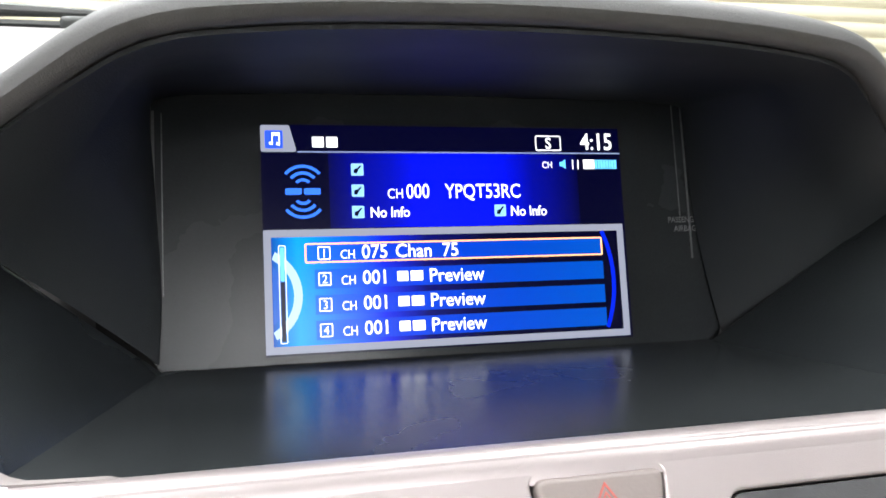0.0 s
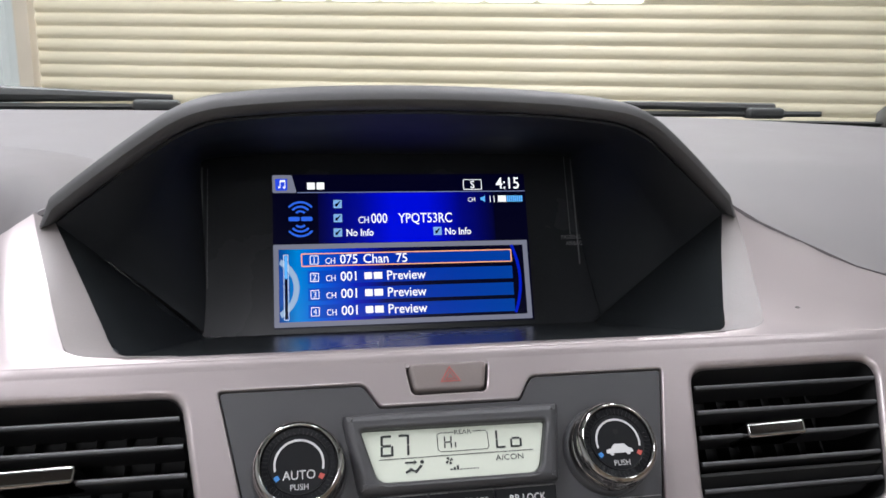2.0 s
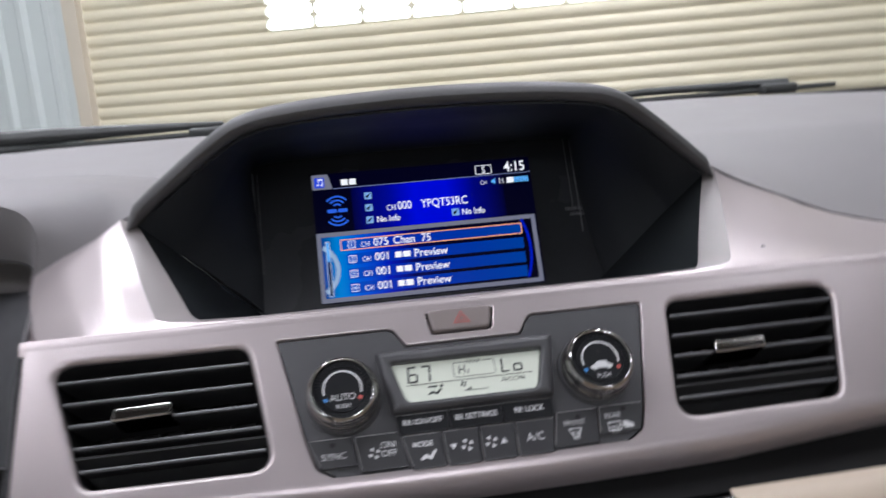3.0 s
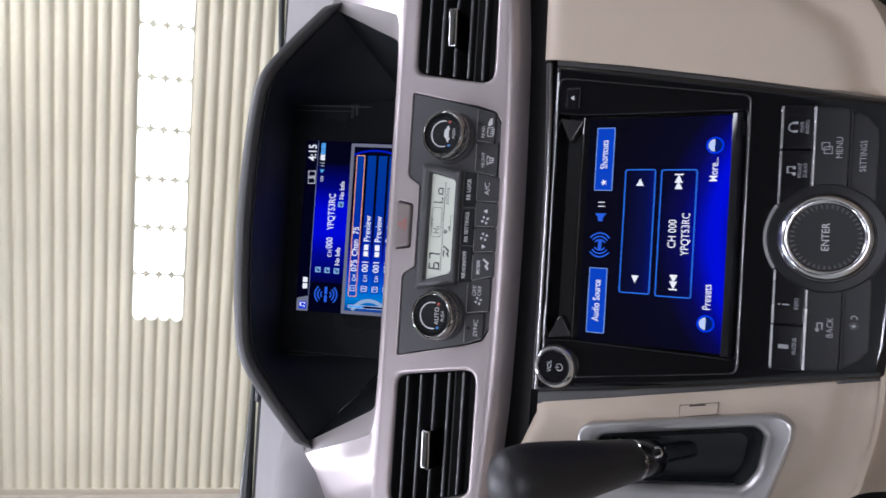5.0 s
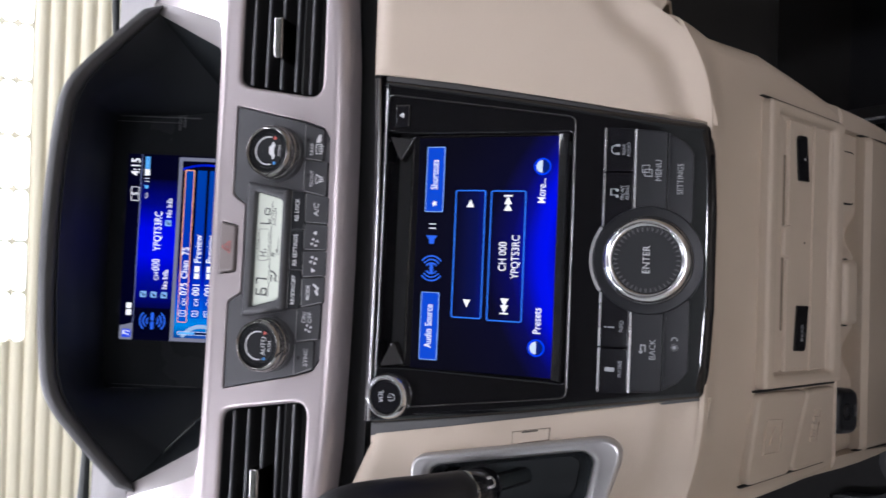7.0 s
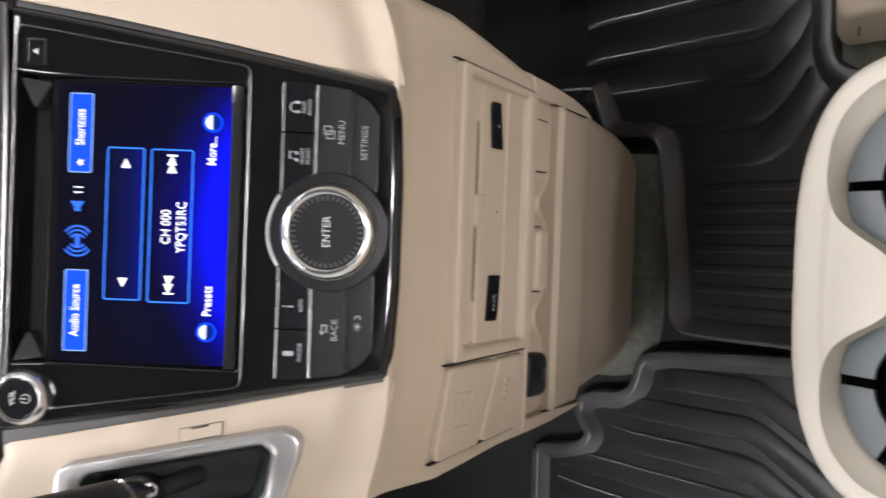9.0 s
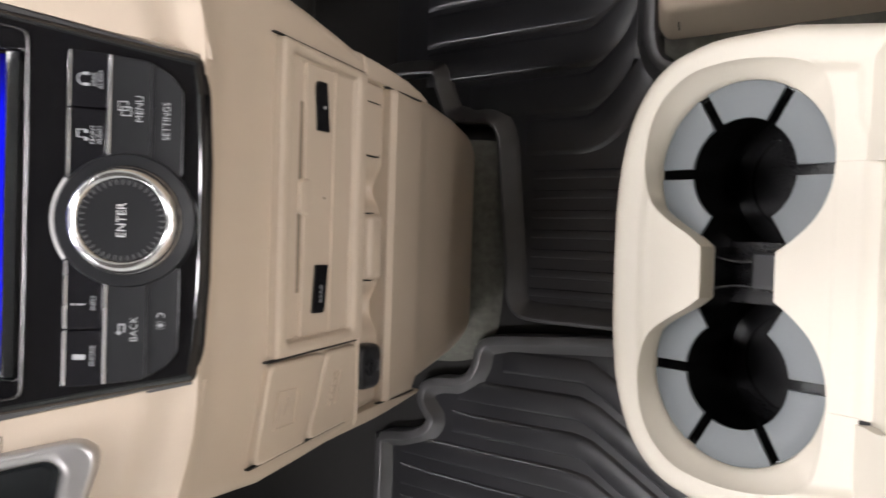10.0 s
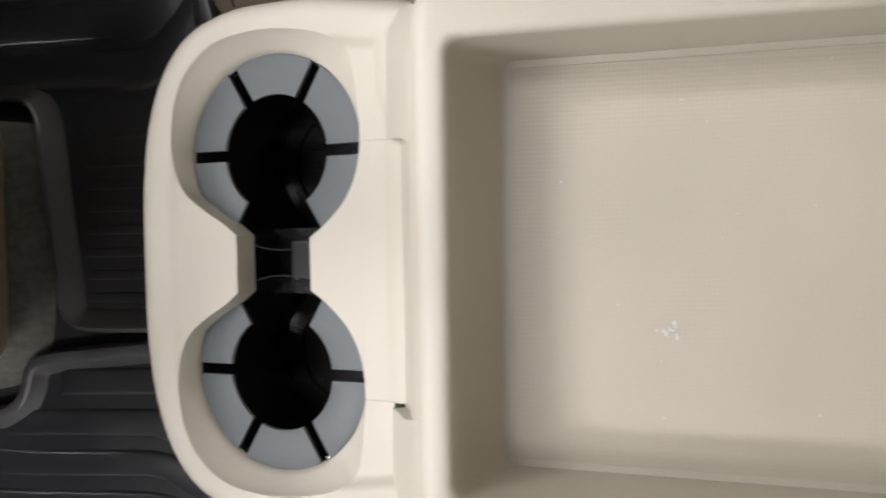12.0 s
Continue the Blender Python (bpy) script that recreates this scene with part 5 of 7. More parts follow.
    r("logo_bar", -69.6, 74.6, -62, 77.6, 0.6, L_LOGO, 0.8, "blue bar")
    for x, y in ((-44.7, 86.3), (-44.8, 76.3), (-45, 66.2), (24.3, 66.1)):
        r("icon", x - 2.9, y - 2.9, x + 2.9, y + 2.9, 0.6, lit("screen_icon", (0.20, 0.38, 0.66), 1.0), 0.6)
        decal("icon_mark", [((x + a) * mm, (y + b) * mm) for a, b in ((-1.8, -1.6), (-0.4, -2.0), (0.6, 0.0), (1.9, 1.6), (1.3, 2.0), (-0.2, 0.5), (-1.6, 0.2))], M, 0.8 * mm, L_DARK, t)
    tx("CH", -31, 72.5, 4.7, 0.6, wide=0.82)
    tx("000", -22, 72.5, 6.9, 0.6, wide=0.78, bold=0.01)
    tx("YPQT53RC", -2.9, 72.4, 6.9, 0.6, wide=0.80, bold=0.01)
    tx("No Info", -39.5, 63.6, 4.9, 0.6, wide=0.86, bold=0.02)
    tx("No Info", 29.4, 63.4, 4.9, 0.6, wide=0.86, bold=0.02)
    # list window
    ring("list_frame", -88.4, 2.4, 88.4, 58.4, 3.4, 0.9, L_GREY)
    decal("list_field", rect(-0.0850, 0.0056, 0.0850, 0.0550), M, 0.7 * mm, lit_ramp("screen_list", 0, -0.085, 0.085, [(0, (0.0, 0.06, 0.34)), (0.07, (0.0, 0.30, 0.90)), (0.17, (0.0, 0.13, 0.90)), (0.30, (0, 0.01, 0.62)), (0.42, (0, 0, 0.10)), (0.6, (0, 0, 0.015)), (1, (0, 0, 0.01))], 0.62), t, "list field from cyan to black")
    decal("dial_ring", [(max(-84.8, x) * mm, y * mm) for x, y in arc_band(-94, 28.6, 18.6, 22.4, -62, 62, 18)], M, 0.9 * mm, lit("screen_ring", (0.36, 0.50, 0.70), 0.8), t, "pale ring")
    decal("dial_disc", [(max(-84.8, x) * mm, y * mm) for x, y in circle(-94, 28.6, 16.0, 60) if x > -85.5], M, 0.85 * mm, lit("screen_ring_dark", (0.01, 0.07, 0.35), 0.9), t)
    decal("edge_arc", [(x * mm, y * mm) for x, y in arc_band(20, 31, 60.5, 62.5, -23, 23, 18)], M, 0.9 * mm, lit("screen_arc", (0.0, 0.01, 0.5), 0.9), t)
    ROWMAT = lit_ramp("screen_row_run", 0, -0.07, 0.077, [(0, (0.0, 0.13, 0.80)), (0.25, (0.0, 0.035, 0.62)), (0.7, (0.0, 0.05, 0.50)), (1, (0.0, 0.07, 0.48))], 0.60)
    rows = [(43.0, 51.8, "075", "Chan  75"), (31.1, 39.9, "001", ""), (19.4, 28.2, "001", ""), (7.9, 16.7, "001", "")]
    for k, (y0, y1, num, what) in enumerate(rows):
        r("list_entry", -70 + (0 if k == 0 else 4), y0, 76.2, y1, 1.0, ROWMAT)
        if k == 0:
            ring("row_outline", -70.2, y0 - 0.2, 76.4, y1 + 0.2, 0.8, 1.2, L_ORANGE, 1.0)
        yb = y0 + 1.5
        ring("number_box", -64.4, yb - 0.2, -58.6, yb + 5.9, 0.5, 1.2, L_WHITE, 0.7)
        tx(str(k + 1), -61.5, yb + 0.9, 4.0, 1.2, align="CENTER", wide=0.9)
        tx("CH", -54.2, yb, 4.2, 1.2, wide=0.82)
        tx(num, -44.3, yb, 6.3, 1.2, wide=0.92, bold=0.015)
        if what:
            tx(what, -28.6, yb, 6.3, 1.2, wide=0.93, bold=0.015)
        else:
            r("name_bar", -28.0, yb + 0.7, -22.8, yb + 5.4, 1.2, L_WHITE, 0.5, "white bar")
            r("name_bar", -21.7, yb + 0.7, -15.8, yb + 5.4, 1.2, L_WHITE, 0.5, "white bar")
            tx("Preview", -13.0, yb, 6.3, 1.2, wide=0.93, bold=0.015)
    ring("scroll_bar", -82.0, 7.0, -78.6, 51.4, 0.5, 1.2, lit("screen_scroll", (0.55, 0.65, 0.8), 0.9), 0.8)
    r("scroll_thumb", -81.2, 35, -79.4, 50.4, 1.2, L_CYAN, 0.4)
    r("scroll_trough", -81.2, 8, -79.4, 34.6, 1.1, L_DARK, 0.4)
    # vertical reflections on the glass, painted as thin pale lines
    for x0, y0, y1, k in ((121.4, 62, 121, 0.6), (126.4, 40, 120, 1.0), (-135.4, 36, 113, 1.2), (-131.4, 30, 112, 0.5)):
        r("reflection_streak", x0, y0, x0 + k, y1, 0.2, STREAK, label="faint painted reflection on the display glass")
    writing("lettering", "PASSENGER", 0.1240, 0.0586, 0.0030, M, 0.0003, INKDIM, t, 0.85)
    writing("lettering", "AIRBAG", 0.1240, 0.0540, 0.0030, M, 0.0003, INKDIM, t, 0.85)


# ---- climate control ----
def key(name, pts, M, top, parent, mat=None, r=0.0012, bevel=0.0007, depth=0.006, label=""):
    return part(name, plate(rounded(pts, r, 3), (), top, depth, bevel, 2), mat or KEY, parent, label, m=M)


def build_climate():
    t = thing("climate_control", (0, 0.13, 0.75), "dark grey climate panel with two chrome-ringed knobs and a lit display", "climate control")
    M = FACE
    c = [(-0.1067, 0.0008), (-0.0420, 0.0008), (-0.0350, -0.0105), (0.0323, -0.0105), (0.0393, 0.0008), (0.1067, 0.0008), (0.0923, -0.0600), (0.0878, -0.0733), (0.0755, -0.0805), (-0.0755, -0.0805), (-0.0878, -0.0733), (-0.0923, -0.0600)]
    part("panel", plate(rounded(c, [0.002, 0.006, 0.003, 0.003, 0.006, 0.002, 0.004, 0.006, 0.006, 0.006, 0.006, 0.004]), [rect(-0.040, -0.0430, 0.034, -0.0230)], -0.0012, 0.006, 0.0006, 2), CLIM, t, "dark grey panel", m=M)
    bez = [(-0.0528, -0.0138), (0.0490, -0.0138), (0.0432, -0.0497), (-0.0466, -0.0497)]
    win = [(-0.0447, -0.0214), (0.0412, -0.0220), (0.0352, -0.0452), (-0.0380, -0.0450)]
    part("lcd_bezel", plate(rounded(bez, 0.002), [rounded(win, [0.0015, 0.0015, 0.006, 0.006])], 0.0055, 0.008, [0.0040, 0.0022], 3), CLIM, t, "raised dark grey bezel", m=M)
    lcd = part("lcd", plate(rounded([(-0.0445, -0.0216), (0.0410, -0.0222), (0.0350, -0.0450), (-0.0378, -0.0448)], [0.0015, 0.0015, 0.006, 0.006]), (), 0.0010, 0.002, 0.0003, 1), LCD, t, "pale lit liquid crystal display", m=M)
    k = 0.0013
    def ltx(s, x, y, h, wide=0.9, align="CENTER"):
        writing("letters", s, x * mm, y * mm, h * mm, M, k, LCDINK, lcd, wide, align, "dark display letters")
    def digit(ch, x, y, h, wd):
        """A seven-bar figure with its foot at x, y."""
        t7, hh = 0.11 * h, h / 2
        on = {"6": "acdefg", "7": "abc", "H": "bcefg", "i": "c", "L": "def", "o": "cdeg"}[ch]
        bars = {"a": (x + t7, y + h - t7, x + wd - t7, y + h), "g": (x + t7, y + hh - t7 / 2, x + wd - t7, y + hh + t7 / 2), "d": (x + t7, y, x + wd - t7, y + t7),
                "f": (x, y + hh + 0.2, x + t7, y + h - 0.2), "e": (x, y + 0.2, x + t7, y + hh - 0.2), "b": (x + wd - t7, y + hh + 0.2, x + wd, y + h - 0.2), "c": (x + wd - t7, y + 0.2, x + wd, y + hh - 0.2)}
        for q in on:
            a0, b0, a1, b1 = bars[q]
            sl = 0.06
            decal("segment", [((a0 + sl * (b0 - y)) * mm, b0 * mm), ((a1 + sl * (b0 - y)) * mm, b0 * mm), ((a1 + sl * (b1 - y)) * mm, b1 * mm), ((a0 + sl * (b1 - y)) * mm, b1 * mm)], M, k, LCDINK, lcd)
    digit("6", -36.2, -33.4, 9.6, 5.8)
    digit("7", -29.0, -33.4, 9.6, 5.8)
    digit("H", -7.2, -31.4, 5.6, 3.6)
    digit("i", -3.2, -31.4, 5.6, 1.6)
    digit("L", 16.8, -33.0, 8.4, 5.4)
    digit("o", 23.6, -33.0, 8.4, 5.4)
    ltx("REAR", 2.0, -25.3, 2.0, 1.2)
    ltx("A/CON", 22.5, -38.4, 2.5, 1.15)
    for pts in ([(-2.2, -24.3), (-9.0, -24.3), (-10.0, -25.3), (-10.0, -31.8), (-9.0, -32.8), (12.5, -32.8), (13.5, -31.8), (13.5, -25.3), (12.5, -24.3), (6.8, -24.3)],):
        part("frame_line", tube([(x * mm, y * mm, k) for x, y in pts], 0.00016, 4), LCDINK, lcd, m=M)
    decal("rule", rect(-0.037, -0.0347, 0.034, -0.0344), M, k, LCDINK, lcd)
    decal("seat_icon", [(x * mm, y * mm) for x, y in ((-25.5, -36.2), (-21.5, -36.2), (-21.5, -35.6), (-20.0, -36.6), (-21.5, -37.6), (-21.5, -37.0), (-25.5, -37.0))], M, k, LCDINK, lcd)
    decal("seat_icon", [(x * mm, y * mm) for x, y in ((-25.8, -40.6), (-23.0, -38.9), (-21.2, -40.2), (-18.6, -37.8), (-17.6, -38.3), (-20.6, -41.4), (-22.8, -40.3), (-25.2, -41.3))], M, k, LCDINK, lcd)
    decal("seat_icon", [(x * mm, y * mm) for x, y in circle(-17.8, -36.6, 0.9, 10)], M, k, LCDINK, lcd)
    for a in range(4):
        decal("fan_icon", [((-5.5 + x) * mm, (-37.0 + y) * mm) for x, y in arc_band(0, 0, 0.3, 1.7, a * 90, a * 90 + 50, 4)], M, k, LCDINK, lcd)
    for a in range(9):
        decal("level_bar", rect((-5.4 + a * 1.5) * mm, -0.0412, (-4.4 + a * 1.5) * mm, (-40.8 if a > 2 else -40.6 + a * 0.7) * mm), M, k, LCDINK, lcd)
    # keys
    w = 0.0006
    for name, x0, x1, s in (("key", -0.0450, -0.0166, "RR ON/OFF"), ("key", -0.0160, 0.0131, "RR SETTINGS"), ("key", 0.0137, 0.0422, "RR LOCK")):
        b = key(name, [(x0 + (0.0012 if x0 < -0.04 else 0), -0.0612), (x1 - (0.0012 if x1 > 0.04 else 0), -0.0612), (x1, -0.0506), (x0, -0.0506)], M, 0.0012, t)
        part("bright_edge", box(x0 + 0.0006, -0.0510, 0.0004, x1 - 0.0002, -0.05065, 0.00135), KEYGLINT, b, "painted highlight along the upper edge", m=M)
        if "ON" in s:
            writing("lettering", "RR", -0.0391, -0.0567, 0.0031, M, 0.0014, INK, b, 0.90, bold=0.02)
            writing("lettering", "ON/OFF", -0.0272, -0.0567, 0.0031, M, 0.0014, INK, b, 0.90, bold=0.02)
            for a in range(4):
                decal("fan_blade", [((-34.9 + x) * mm, (-55.2 + y) * mm) for x, y in arc_band(0.3 * math.cos(radians(a * 90 + 20)), 0.3 * math.sin(radians(a * 90 + 20)), 0.2, 1.2, a * 90, a * 90 + 55, 5)], M, 0.0014, INK, b)
        else:
            writing("lettering", s, (x0 + x1) / 2, -0.0570, 0.0031, M, 0.0014, INK, b, 0.90, bold=0.02)
    def big(x0, x1, y0, y1, x2=None, x3=None):
        b = key("key", [(x2 if x2 is not None else x0, y0), (x3 if x3 is not None else x1, y0), (x1, y1), (x0, y1)], M, 0.0014, t, CLIMKEY, r=0.0015, bevel=0.0009)
        xl = x2 if x2 is not None else x0
        part("bright_edge", plate([(x0 + 0.0002, y1 - 0.001), (x0 + 0.0006, y1 - 0.001), (xl + 0.0006, y0 + 0.0015), (xl + 0.0002, y0 + 0.0015)], (), 0.00142, 0.0008, 0, 1), KEYGLINT, b, "painted highlight along the side edge", smooth=False, m=M)
        part("bright_edge", box(x0 + 0.0012, y1 - 0.0005, 0.0004, x1 - 0.0012, y1 - 0.0001, 0.00142), KEYGLINT, b, "painted highlight along the upper edge", m=M)
        return b
    b = big(-0.0430, -0.0218, -0.0806, -0.0620, -0.0390, -0.0206)
    writing("lettering", "MODE", -0.0322, -0.0690, 0.0028, M, 0.0016, INK, b, 0.95, bold=0.02)
    decal("icon", [(x * mm, y * mm) for x, y in ((-34.2, -75.2), (-31.0, -73.0), (-29.2, -74.6), (-26.4, -71.2), (-25.2, -71.8), (-28.4, -76.6), (-30.8, -75.2), (-33.4, -76.4))], M, 0.0016, INK, b)
    def fan(cx, cy, rr, par):
        for a in range(4):
            decal("fan_blade", [((cx + x) * mm, (cy + y) * mm) for x, y in arc_band(0.25 * rr * math.cos(radians(a * 90 + 20)), 0.25 * rr * math.sin(radians(a * 90 + 20)), 0.18 * rr, 0.85 * rr, a * 90, a * 90 + 55, 5)], M, 0.0016, INK, par)
    b = big(-0.0211, -0.0017, -0.0808, -0.0620, -0.0199, -0.0017)
    decal("arrow", [(x * mm, y * mm) for x, y in ((-17.8, -69.6), (-14.2, -69.6), (-16.0, -72.8))], M, 0.0016, INK, b)
    fan(-8.6, -71.0, 3.0, b)
    b = big(-0.0010, 0.0182, -0.0808, -0.0620, -0.0010, 0.0172)
    fan(4.4, -71.0, 3.0, b)
    decal("arrow", [(x * mm, y * mm) for x, y in ((9.4, -72.6), (13.0, -72.6), (11.2, -69.4))], M, 0.0016, INK, b)
    b = big(0.0189, 0.0408, -0.0806, -0.0620, 0.0179, 0.0372)
    writing("lettering", "A/C", 0.0285, -0.0732, 0.0042, M, 0.0016, INK, b, 1.0)
    b = big(-0.0925, -0.0690, -0.0745, -0.0588, -0.0870, -0.0665)
    writing("lettering", "SYNC", -0.0790, -0.0702, 0.0036, M, 0.0016, INK, b, 1.0)
    decal("lamp_dot", circle(-0.0795, -0.0625, 0.0014, 14), M, 0.0016, CAVITY, b)
    b = big(-0.0682, -0.0442, -0.0785, -0.0592, -0.0656, -0.0398)
    fan(-58.0, -69.4, 2.8, b)
    writing("lettering", "ON/", -0.0502, -0.0672, 0.0034, M, 0.0016, INK, b, 0.95)
    writing("lettering", "OFF", -0.0502, -0.0718, 0.0034, M, 0.0016, INK, b, 0.95)
    b = big(0.0418, 0.0650, -0.0785, -0.0595, 0.0380, 0.0630)
    writing("lettering", "FRONT", 0.0510, -0.0676, 0.0027, M, 0.0016, INK, b, 0.95)
    outline("defrost_icon", [(x * mm, y * mm) for x, y in ((46.8, -69.4), (54.4, -69.4), (52.2, -74.4), (49.0, -74.4))], [(x * mm, y * mm) for x, y in ((47.7, -69.9), (53.5, -69.9), (51.8, -73.9), (49.4, -73.9))], M, 0.0016, INK, b)
    for dx in (0.0488, 0.0503, 0.0518):
        decal("defrost_icon", rect(dx, -0.0756, dx + 0.0005, -0.0712), M, 0.0016, INK, b)
    decal("lamp_dot", circle(0.0535, -0.0634, 0.0013, 14), M, 0.0016, CAVITY, b)
    b = big(0.0658, 0.0918, -0.0745, -0.0590, 0.0638, 0.0870)
    writing("lettering", "REAR", 0.0728, -0.0664, 0.0029, M, 0.0016, INK, b, 0.95)
    outline("defrost_icon", rect(0.0690, -0.0735, 0.0764, -0.0684, 0.0008), rect(0.0696, -0.0729, 0.0758, -0.0690, 0.0005), M, 0.0016, INK, b)
    decal("mirror_icon", [(x * mm, y * mm) for x, y in ((77.4, -68.6), (79.6, -68.8), (83.0, -70.6), (83.4, -72.4), (79.0, -72.6), (77.4, -71.6))], M, 0.0016, INK, b)
    for dx in (0.0710, 0.0726, 0.0742):
        decal("defrost_icon", rect(dx, -0.0748, dx + 0.0005, -0.0705), M, 0.0016, INK, b)
    decal("lamp_dot", circle(0.0795, -0.0618, 0.0013, 14), M, 0.0016, CAVITY, b)
    # knobs
    for cx, is_auto in ((-0.0715, True), (0.0695, False)):
        cy = -0.0372
        kn = new("knob")
        kn.parent, kn.location = t, M @ Vector((cx, cy, 0.0)) - Vector(t.location)
        kn["label"] = "round knob with a ribbed chrome ring"
        part("skirt", lathe([(0.0206, -0.002), (0.0206, 0.0025), (0.0197, 0.0040), (0.0186, 0.0045)], 64, cx, cy), CLIM, kn, m=M)
        part("chrome_ring", lathe([(0.0196, 0.004), (0.0197, 0.0075), (0.0192, 0.0092), (0.0188, 0.0096), (0.0192, 0.0104), (0.0191, 0.0130), (0.0185, 0.0152), (0.0176, 0.0166), (0.0166, 0.0172), (0.0163, 0.0171), (0.0159, 0.0165), (0.0157, 0.0155), (0.0156, 0.0142)], 64, cx, cy), DKCHROME, kn, "bright chrome ring", m=M)
        part("cap", lathe([(0.0157, 0.0140), (0.0155, 0.0152), (0.0127, 0.0148), (0.0125, 0.0156), (0.0121, 0.0152), (0.0, 0.0152)], 64, cx, cy), KEY, kn, "black cap", m=M)
        rib = bmesh.new()
        for j in range(48):
            a = 2 * math.pi * j / 48
            vs = [Matrix.Translation((cx, cy, 0)) @ Matrix.Rotation(a, 4, "Z") @ Vector(p) for p in ((0.0129, -0.00032, 0.0149), (0.0152, -0.00032, 0.0152), (0.0152, 0.00032, 0.0152), (0.0129, 0.00032, 0.0149))]
            hi = [v + Vector((0, 0, 0.0005)) for v in vs]
            a_, b_ = [rib.verts.new(v) for v in vs], [rib.verts.new(v) for v in hi]
            rib.faces.new(b_)
            for q in range(4):
                rib.faces.new((a_[q], a_[(q + 1) % 4], b_[(q + 1) % 4], b_[q]))
        part("ribs", rib, KEY, kn, smooth=False, m=M)
        decal("scale_arc", arc_band(cx, cy, 0.0096, 0.0105, -14, 194, 26), M, 0.0156, INK, kn)
        decal("cold_mark", arc_band(cx, cy, 0.0096, 0.0116, 205, 216, 3), M, 0.0156, INKBLUE, kn)
        decal("warm_mark", arc_band(cx, cy, 0.0096, 0.0116, 324, 335, 3), M, 0.0156, INKRED, kn)
        if is_auto:
            writing("lettering", "AUTO", cx, cy - 0.0062, 0.0037, M, 0.0156, INK, kn, 0.92)
        else:
            decal("car_icon", [(cx + x * mm, cy + y * mm) for x, y in ((-6.2, -5.0), (-4.9, -5.0), (-4.5, -5.9), (-3.2, -5.9), (-2.8, -5.0), (2.8, -5.0), (3.2, -5.9), (4.5, -5.9), (4.9, -5.0), (6.2, -4.8), (6.0, -3.4), (4.2, -2.8), (2.6, -1.0), (-2.2, -1.0), (-4.0, -2.9), (-6.2, -3.4))], M, 0.0156, INK, kn)
            decal("lamp_dot", circle(cx, cy + 0.0046, 0.0012, 12), M, 0.0156, CAVITY, kn)
        writing("lettering", "PUSH", cx, cy - 0.0105, 0.0024, M, 0.0156, INK, kn, 0.95)


INKROSE = shader("faded_red_print", (0.42, 0.10, 0.085), 0.5, vary=0.1)


def build_hazard():
    t = thing("hazard_button", (0, 0.16, 0.78), "taupe hazard warning button with a red triangle", "button")
    b = part("cap", plate(rounded([(-0.0205, 0.0098), (0.0179, 0.0098), (0.0152, -0.0039), (-0.0184, -0.0039)], 0.0028), (), 0.0018, 0.012, 0.0018, 3), shader("hazard_cap", (0.20, 0.17, 0.16), 0.45, grain=0.1), t, m=FACE)
    part("well", plate(rounded([(-0.0219, 0.0107), (0.0193, 0.0107), (0.0165, -0.0053), (-0.0197, -0.0053)], 0.003), (), -0.008, 0.004, 0, 1), CAVITY, t, m=FACE)
    for s, k in ((1.0, 0.8), (0.52, 0.72)):
        o = [(-0.8 * mm + x * mm * s, 2.2 * mm + y * mm * s) for x, y in ((-5.0, -2.5), (5.0, -2.5), (0, 5.2))]
        outline("triangle", o, [(-0.8 * mm + (x + 0.8 * mm) * k, 2.2 * mm + (y - 2.2 * mm) * k) for x, y in o], FACE, 0.0021, INKROSE, b)


